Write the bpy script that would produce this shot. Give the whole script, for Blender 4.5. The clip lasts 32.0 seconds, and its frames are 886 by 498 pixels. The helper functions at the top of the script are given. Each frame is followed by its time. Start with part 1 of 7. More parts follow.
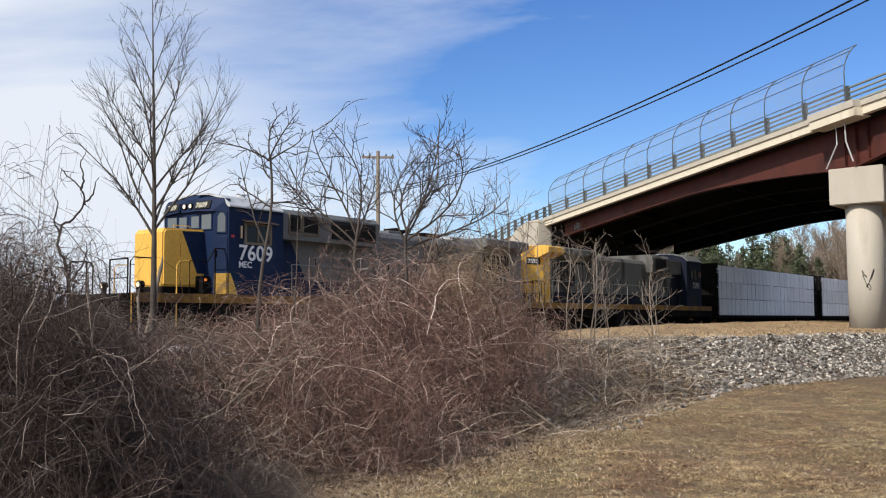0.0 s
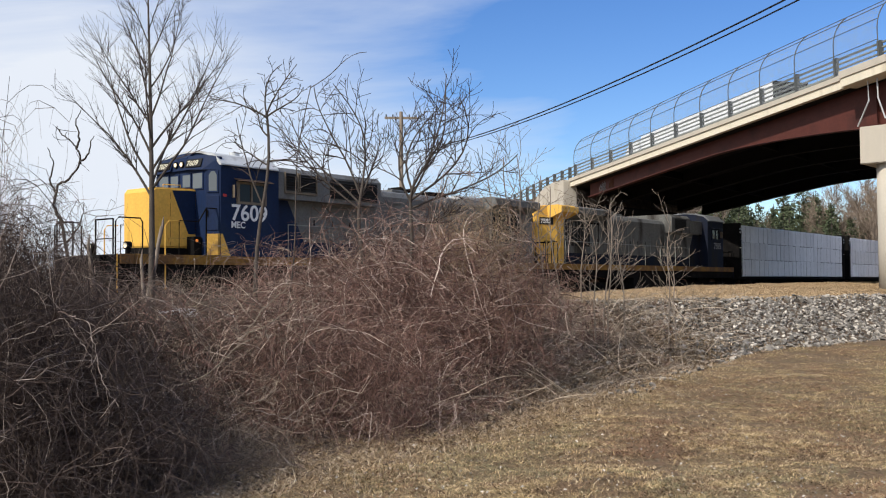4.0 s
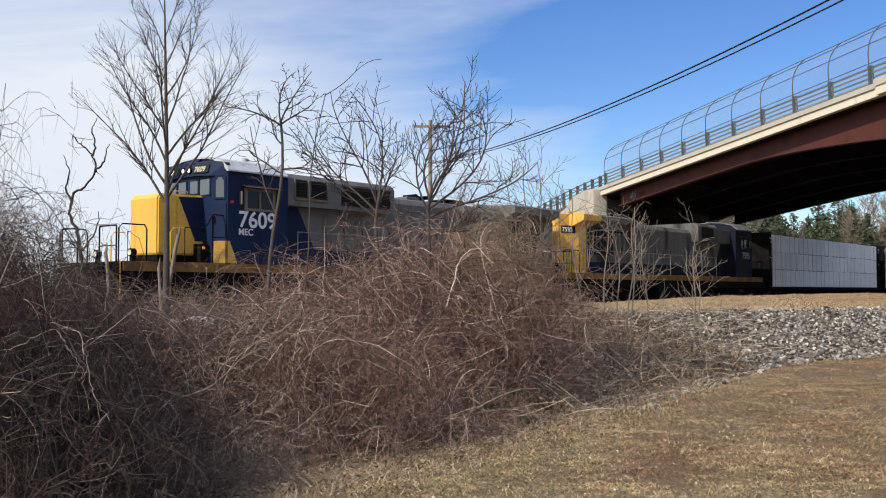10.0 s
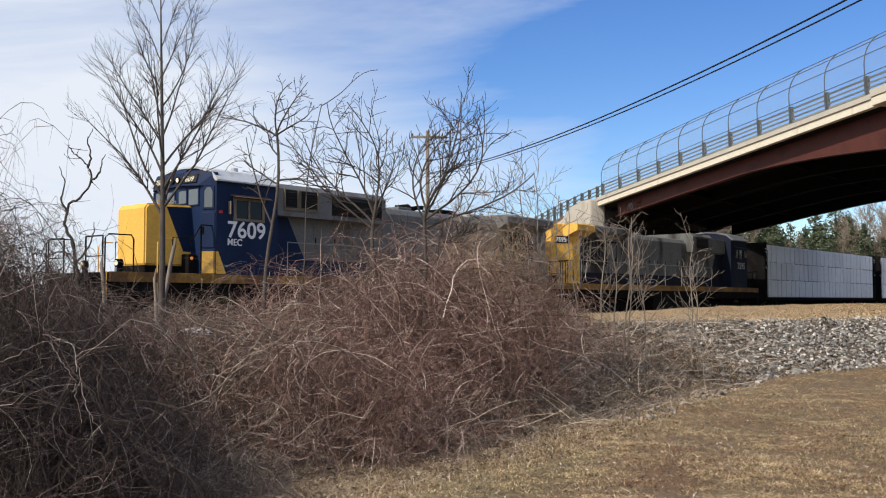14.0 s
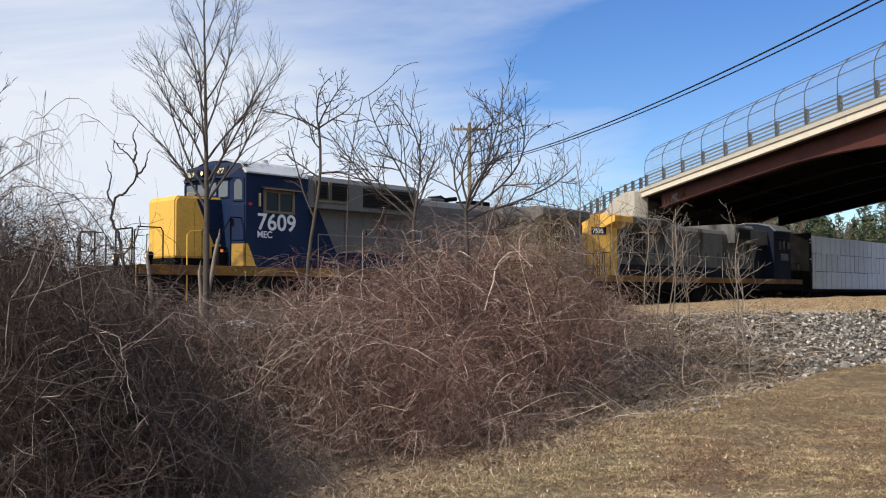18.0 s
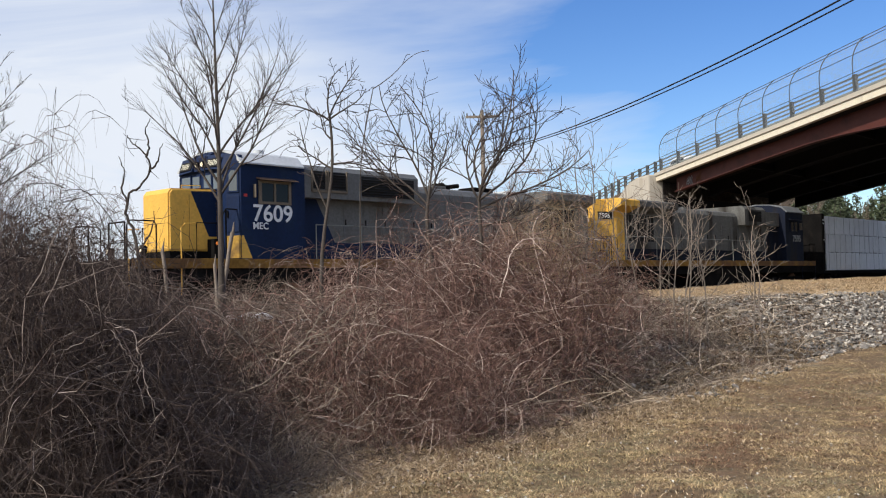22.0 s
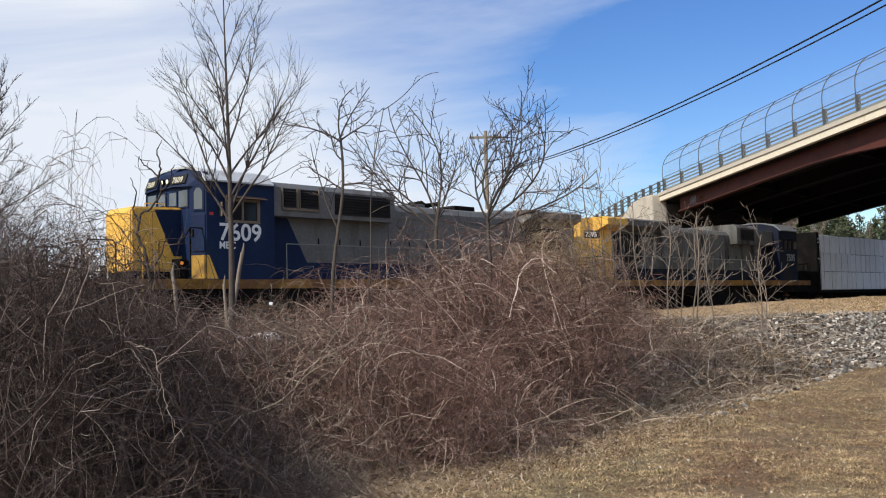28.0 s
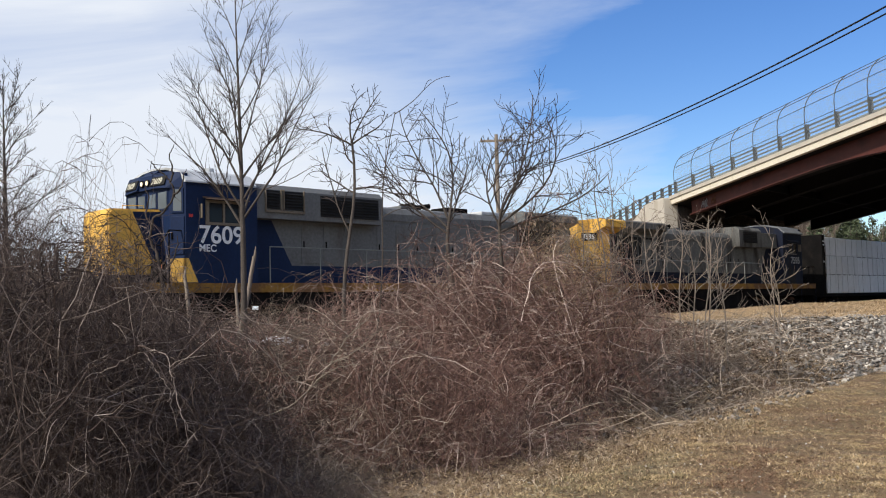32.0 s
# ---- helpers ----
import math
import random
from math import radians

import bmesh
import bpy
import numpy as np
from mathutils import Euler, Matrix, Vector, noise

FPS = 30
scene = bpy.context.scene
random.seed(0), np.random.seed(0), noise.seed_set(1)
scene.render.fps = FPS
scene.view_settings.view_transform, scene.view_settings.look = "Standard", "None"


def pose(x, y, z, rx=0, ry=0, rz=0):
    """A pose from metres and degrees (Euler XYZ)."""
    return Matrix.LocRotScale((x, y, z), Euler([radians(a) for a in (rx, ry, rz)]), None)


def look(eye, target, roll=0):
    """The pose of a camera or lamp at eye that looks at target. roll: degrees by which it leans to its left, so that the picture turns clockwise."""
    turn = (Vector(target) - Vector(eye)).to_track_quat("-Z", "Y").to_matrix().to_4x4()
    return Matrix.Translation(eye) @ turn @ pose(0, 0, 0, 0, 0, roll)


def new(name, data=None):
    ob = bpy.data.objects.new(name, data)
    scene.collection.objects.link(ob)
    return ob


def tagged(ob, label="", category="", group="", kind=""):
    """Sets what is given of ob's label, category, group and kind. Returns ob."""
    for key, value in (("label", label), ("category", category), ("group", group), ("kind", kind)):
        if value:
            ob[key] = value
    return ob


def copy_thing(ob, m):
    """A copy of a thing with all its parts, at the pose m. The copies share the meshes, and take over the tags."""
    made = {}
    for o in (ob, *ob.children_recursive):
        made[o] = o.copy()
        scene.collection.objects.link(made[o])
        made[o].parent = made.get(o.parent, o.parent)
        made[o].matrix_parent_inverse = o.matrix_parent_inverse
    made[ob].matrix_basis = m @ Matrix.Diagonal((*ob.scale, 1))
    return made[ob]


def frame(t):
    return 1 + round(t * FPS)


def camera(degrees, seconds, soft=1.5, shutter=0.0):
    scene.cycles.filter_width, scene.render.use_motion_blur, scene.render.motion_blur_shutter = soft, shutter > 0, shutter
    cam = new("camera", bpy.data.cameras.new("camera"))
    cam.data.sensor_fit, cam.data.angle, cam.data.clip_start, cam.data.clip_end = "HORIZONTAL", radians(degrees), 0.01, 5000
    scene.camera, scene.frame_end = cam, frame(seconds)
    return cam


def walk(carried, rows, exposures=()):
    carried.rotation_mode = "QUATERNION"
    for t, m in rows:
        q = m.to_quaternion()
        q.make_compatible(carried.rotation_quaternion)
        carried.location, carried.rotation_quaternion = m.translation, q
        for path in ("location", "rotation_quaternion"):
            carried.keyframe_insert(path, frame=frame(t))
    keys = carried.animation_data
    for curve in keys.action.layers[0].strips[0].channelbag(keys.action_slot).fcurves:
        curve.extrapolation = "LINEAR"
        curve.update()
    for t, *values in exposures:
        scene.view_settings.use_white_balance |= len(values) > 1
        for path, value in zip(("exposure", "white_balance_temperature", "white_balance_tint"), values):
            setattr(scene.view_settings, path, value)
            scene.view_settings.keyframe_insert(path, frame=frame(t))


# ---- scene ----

# ---- camera and its walk ----
cam = camera(49.2, 32.0, soft=1.1)
PATH = [
    (0.0, 0.000, -0.000, 1.550, -0.00, 4.28, 0.31),
    (0.5, 0.001, -0.007, 1.537, 0.18, 4.61, 0.45),
    (1.0, 0.005, -0.010, 1.534, 0.33, 4.79, 0.42),
    (1.5, -0.001, -0.002, 1.538, 0.56, 4.66, 0.38),
    (2.0, 0.005, 0.008, 1.538, 1.23, 4.65, 0.92),
    (2.5, 0.126, 0.064, 1.551, 1.87, 4.78, 1.22),
    (3.0, 0.174, 0.174, 1.542, 0.47, 4.13, -0.81),
    (3.5, 0.243, 0.347, 1.535, -0.81, 2.64, -0.98),
    (4.0, 0.322, 0.398, 1.538, 1.71, 2.04, 0.40),
    (4.5, 0.468, 0.545, 1.564, 5.84, 2.48, -0.71),
    (6.5, 0.516, 0.593, 1.561, 4.09, 2.80, -0.15),
    (7.0, 0.524, 0.591, 1.563, 3.11, 2.95, -0.01),
    (7.5, 0.516, 0.595, 1.564, 2.52, 3.50, 0.02),
    (8.0, 0.524, 0.608, 1.564, 2.27, 3.87, -0.01),
    (8.5, 0.523, 0.603, 1.559, 1.83, 3.84, 0.12),
    (9.0, 0.522, 0.604, 1.558, 1.70, 3.15, 0.13),
    (9.5, 0.521, 0.602, 1.553, 2.66, 2.31, 0.13),
    (10.0, 0.515, 0.605, 1.563, 3.58, 2.54, 0.09),
    (10.5, 0.516, 0.617, 1.568, 3.77, 3.06, 0.07),
    (11.0, 0.515, 0.615, 1.566, 3.63, 3.32, 0.06),
    (11.5, 0.512, 0.612, 1.564, 3.78, 3.36, 0.01),
    (12.0, 0.515, 0.607, 1.562, 3.89, 3.41, -0.12),
    (12.5, 0.518, 0.606, 1.564, 3.77, 3.44, -0.20),
    (13.0, 0.522, 0.612, 1.564, 3.54, 3.40, 0.01),
    (13.5, 0.524, 0.624, 1.566, 3.39, 3.19, 0.10),
    (15.5, 0.558, 0.658, 1.577, 4.96, 3.19, 0.97),
    (16.0, 0.573, 0.663, 1.582, 6.04, 3.59, 1.07),
    (16.5, 0.551, 0.675, 1.581, 6.06, 3.62, 0.27),
    (17.0, 0.540, 0.665, 1.570, 5.57, 3.04, -0.10),
    (17.5, 0.532, 0.657, 1.567, 5.82, 2.65, -0.03),
    (18.0, 0.534, 0.655, 1.571, 5.94, 2.71, 0.17),
    (18.5, 0.551, 0.664, 1.571, 6.02, 2.67, 0.47),
    (19.0, 0.551, 0.655, 1.573, 6.01, 2.66, 0.64),
    (19.5, 0.547, 0.647, 1.567, 5.90, 2.65, 0.65),
    (20.0, 0.548, 0.649, 1.569, 5.93, 2.57, 0.51),
    (20.5, 0.553, 0.652, 1.568, 5.89, 2.51, 0.62),
    (21.0, 0.553, 0.650, 1.565, 5.88, 2.30, 1.08),
    (21.5, 0.558, 0.657, 1.566, 6.33, 1.97, 1.35),
    (22.0, 0.554, 0.668, 1.573, 6.90, 2.04, 1.28),
    (22.5, 0.563, 0.664, 1.570, 7.97, 2.14, 1.44),
    (23.0, 0.510, 0.640, 1.570, 7.92, 2.37, 1.62),
    (23.5, 0.460, 0.598, 1.569, 6.91, 3.30, 1.45),
    (24.0, 0.461, 0.592, 1.569, 6.59, 3.86, 1.21),
    (24.5, 0.462, 0.585, 1.567, 6.76, 3.65, 1.45),
    (25.0, 0.470, 0.585, 1.569, 6.81, 3.35, 1.48),
    (25.5, 0.472, 0.584, 1.569, 6.84, 3.23, 1.36),
    (27.5, 0.469, 0.588, 1.564, 6.79, 3.11, 1.34),
    (28.0, 0.471, 0.594, 1.566, 7.06, 3.25, 1.39),
    (28.5, 0.473, 0.596, 1.566, 7.26, 3.41, 1.54),
    (29.0, 0.470, 0.588, 1.567, 7.13, 3.20, 1.56),
    (29.5, 0.469, 0.575, 1.561, 7.13, 3.10, 1.55),
    (30.0, 0.475, 0.578, 1.562, 7.36, 3.24, 1.42),
    (30.5, 0.471, 0.582, 1.565, 7.46, 3.41, 1.31),
    (31.0, 0.471, 0.596, 1.570, 7.48, 3.51, 1.40),
    (31.5, 0.469, 0.595, 1.569, 7.54, 3.57, 1.61),
    (32.0, 0.462, 0.591, 1.570, 7.70, 3.47, 1.42),
]
walk(cam, [(t, pose(x, y, z, 90 + pitch, roll, yaw)) for t, x, y, z, yaw, pitch, roll in PATH])

# ---- sky and sun ----
SUN_AZ, SUN_EL = radians(-134.0), radians(42.0)      # azimuth from +y towards +x
sun_way = Vector((math.sin(SUN_AZ) * math.cos(SUN_EL), math.cos(SUN_AZ) * math.cos(SUN_EL), math.sin(SUN_EL)))
sun = new("sun", bpy.data.lights.new("sun", "SUN"))
sun.data.energy, sun.data.angle, sun.data.color = 4.6, radians(0.5), (1.0, 0.93, 0.82)
sun.matrix_world = look(sun_way * 100, (0, 0, 0))
scene.view_settings.exposure = 0.0


def build_world():
    world = bpy.data.worlds.new("world")
    world.use_nodes = True
    scene.world = world
    nt = world.node_tree
    nt.nodes.clear()
    N = nt.nodes.new
    out, bg = N("ShaderNodeOutputWorld"), N("ShaderNodeBackground")
    sky = N("ShaderNodeTexSky")
    sky.sky_type, sky.sun_disc = "NISHITA", False
    sky.sun_elevation, sky.sun_rotation = SUN_EL, SUN_AZ
    sky.air_density, sky.dust_density, sky.ozone_density = 1.0, 0.15, 4.0
    tc = N("ShaderNodeTexCoord")
    # thin cirrus: stretched noise, thicker towards the sun's side of the sky
    mp = N("ShaderNodeMapping")
    mp.inputs["Rotation"].default_value = (radians(12), radians(-24), radians(30))
    mp.inputs["Scale"].default_value = (1.0, 3.2, 5.5)
    n1, n2 = N("ShaderNodeTexNoise"), N("ShaderNodeTexNoise")
    n1.inputs["Scale"].default_value, n1.inputs["Detail"].default_value, n1.inputs["Roughness"].default_value = 1.1, 8, 0.58
    n1.inputs["Distortion"].default_value = 0.5
    n2.inputs["Scale"].default_value, n2.inputs["Detail"].default_value = 1.5, 3
    dot = N("ShaderNodeVectorMath")
    dot.operation = "DOT_PRODUCT"
    dot.inputs[1].default_value = Vector((-0.93, 0.30, -0.22)).normalized()
    side = N("ShaderNodeMapRange")
    side.inputs["From Min"].default_value, side.inputs["From Max"].default_value = 0.03, 0.57
    side.inputs["To Min"].default_value, side.inputs["To Max"].default_value = -0.30, 0.60
    add = N("ShaderNodeMath")
    add.operation = "ADD"
    ramp = N("ShaderNodeMapRange")
    ramp.inputs["From Min"].default_value, ramp.inputs["From Max"].default_value = 0.50, 1.06
    mixn = N("ShaderNodeMath")
    mixn.operation = "MULTIPLY_ADD"
    mixn.inputs[1].default_value, mixn.inputs[2].default_value = 0.35, -0.17
    add2 = N("ShaderNodeMath")
    add2.operation = "ADD"
    mix = N("ShaderNodeMix")
    mix.data_type = "RGBA"
    mix.inputs["B"].default_value = (5.4, 5.75, 6.35, 1)
    L = nt.links.new
    L(tc.outputs["Generated"], mp.inputs["Vector"])
    L(mp.outputs["Vector"], n1.inputs["Vector"])
    L(tc.outputs["Generated"], n2.inputs["Vector"])
    L(tc.outputs["Generated"], dot.inputs[0])
    L(dot.outputs["Value"], side.inputs["Value"])
    wisp = N("ShaderNodeMath")
    wisp.operation = "MULTIPLY_ADD"
    wisp.inputs[1].default_value, wisp.inputs[2].default_value = 1.75, -0.37
    L(n1.outputs["Fac"], wisp.inputs[0])
    L(wisp.outputs["Value"], add.inputs[0])
    L(side.outputs["Result"], add.inputs[1])
    L(n2.outputs["Fac"], mixn.inputs[0])
    L(add.outputs["Value"], add2.inputs[0])
    L(mixn.outputs["Value"], add2.inputs[1])
    # unseen cloud added on the far side from the bridge, to brighten the shadows
    behind, fill_cloud, add3 = N("ShaderNodeVectorMath"), N("ShaderNodeMapRange"), N("ShaderNodeMath")
    behind.operation, add3.operation = "DOT_PRODUCT", "ADD"
    behind.inputs[1].default_value = Vector((0.15, -1.0, 0.1)).normalized()
    fill_cloud.inputs["From Min"].default_value, fill_cloud.inputs["From Max"].default_value = 0.05, 0.6
    fill_cloud.inputs["To Min"].default_value, fill_cloud.inputs["To Max"].default_value = 0.0, 0.75
    L(tc.outputs["Generated"], behind.inputs[0])
    L(behind.outputs["Value"], fill_cloud.inputs["Value"])
    L(add2.outputs["Value"], add3.inputs[0])
    L(fill_cloud.outputs["Result"], add3.inputs[1])
    L(add3.outputs["Value"], ramp.inputs["Value"])
    L(ramp.outputs["Result"], mix.inputs["Factor"])
    sat = N("ShaderNodeHueSaturation")
    sat.inputs["Saturation"].default_value, sat.inputs["Value"].default_value = 1.24, 0.97
    sat.inputs["Hue"].default_value = 0.512
    L(sky.outputs["Color"], sat.inputs["Color"])
    L(sat.outputs["Color"], mix.inputs["A"])
    L(mix.outputs["Result"], bg.inputs["Color"])
    bg.inputs["Strength"].default_value = 0.15
    L(bg.outputs["Background"], out.inputs["Surface"])


build_world()


# ---- materials ----
def mat(name, col, rough=0.7, metal=0.0, var=0.25, fine=40.0, coarse=2.5, bump=0.15, stain=None, stain_at=0.62, island=0.0, obj=0.0, streak=None, other=None, other_at=0.7, gloss=None):
    """A surface with grain at two scales, an optional stain colour, and per-piece variation."""
    m = bpy.data.materials.new(name)
    m.use_nodes = True
    nt = m.node_tree
    bs = nt.nodes["Principled BSDF"]
    N, L = nt.nodes.new, nt.links.new
    tc = N("ShaderNodeTexCoord")
    a, b = N("ShaderNodeTexNoise"), N("ShaderNodeTexNoise")
    a.inputs["Scale"].default_value, a.inputs["Detail"].default_value = fine, 5
    b.inputs["Scale"].default_value, b.inputs["Detail"].default_value = coarse, 6
    src = tc.outputs["Object"]
    if streak:
        mp = N("ShaderNodeMapping")
        mp.inputs["Scale"].default_value = streak
        L(src, mp.inputs["Vector"])
        L(mp.outputs["Vector"], b.inputs["Vector"])
    else:
        L(src, b.inputs["Vector"])
    L(src, a.inputs["Vector"])
    s = N("ShaderNodeMath")
    s.operation = "ADD"
    L(a.outputs["Fac"], s.inputs[0])
    L(b.outputs["Fac"], s.inputs[1])
    r = N("ShaderNodeMapRange")
    r.inputs["From Min"].default_value, r.inputs["From Max"].default_value = 0.65, 1.35
    r.inputs["To Min"].default_value, r.inputs["To Max"].default_value = 1 - var, 1 + var
    L(s.outputs["Value"], r.inputs["Value"])
    fac = r.outputs["Result"]
    for amount, node, socket in ((island, "ShaderNodeNewGeometry", "Random Per Island"), (obj, "ShaderNodeObjectInfo", "Random")):
        if amount:
            g, q, w = N(node), N("ShaderNodeMapRange"), N("ShaderNodeMath")
            q.inputs["To Min"].default_value, q.inputs["To Max"].default_value = 1 - amount, 1 + amount
            w.operation = "MULTIPLY"
            L(g.outputs[socket], q.inputs["Value"])
            L(fac, w.inputs[0])
            L(q.outputs["Result"], w.inputs[1])
            fac = w.outputs["Value"]
    hue = N("ShaderNodeVectorMath")
    hue.operation = "SCALE"
    if stain:
        mx, st = N("ShaderNodeMix"), N("ShaderNodeMapRange")
        mx.data_type = "RGBA"
        mx.inputs["A"].default_value, mx.inputs["B"].default_value = (*col, 1), (*stain, 1)
        st.inputs["From Min"].default_value, st.inputs["From Max"].default_value = stain_at - 0.08, stain_at + 0.06
        L(b.outputs["Fac"], st.inputs["Value"])
        L(st.outputs["Result"], mx.inputs["Factor"])
        L(mx.outputs["Result"], hue.inputs[0])
    else:
        hue.inputs[0].default_value = col
    if other:
        g, q, mx2 = N("ShaderNodeNewGeometry"), N("ShaderNodeMapRange"), N("ShaderNodeMix")
        mx2.data_type = "RGBA"
        q.inputs["From Min"].default_value, q.inputs["From Max"].default_value = other_at - 0.12, other_at + 0.12
        L(g.outputs["Random Per Island"], q.inputs["Value"])
        L(q.outputs["Result"], mx2.inputs["Factor"])
        if stain:
            L(mx.outputs["Result"], mx2.inputs["A"])
        else:
            mx2.inputs["A"].default_value = (*col, 1)
        mx2.inputs["B"].default_value = (*other, 1)
        L(mx2.outputs["Result"], hue.inputs[0])
    L(fac, hue.inputs["Scale"])
    L(hue.outputs["Vector"], bs.inputs["Base Color"])
    bs.inputs["Roughness"].default_value, bs.inputs["Metallic"].default_value = rough, metal
    bs.inputs["Specular IOR Level"].default_value = gloss if gloss is not None else 0.5 if rough < 0.6 else 0.2
    if bump:
        bp = N("ShaderNodeBump")
        bp.inputs["Strength"].default_value, bp.inputs["Distance"].default_value = bump, 0.02
        L(s.outputs["Value"], bp.inputs["Height"])
        L(bp.outputs["Normal"], bs.inputs["Normal"])
    return m


def glass_mat(name, col, rough=0.05, gloss=0.15):
    m = bpy.data.materials.new(name)
    m.use_nodes = True
    bs = m.node_tree.nodes["Principled BSDF"]
    bs.inputs["Base Color"].default_value, bs.inputs["Roughness"].default_value = (*col, 1), rough
    bs.inputs["Specular IOR Level"].default_value = gloss
    return m


def glow_mat(name, col, power):
    m = bpy.data.materials.new(name)
    m.use_nodes = True
    bs = m.node_tree.nodes["Principled BSDF"]
    bs.inputs["Base Color"].default_value = (*col, 1)
    bs.inputs["Emission Color"].default_value, bs.inputs["Emission Strength"].default_value = (*col, 1), power
    return m


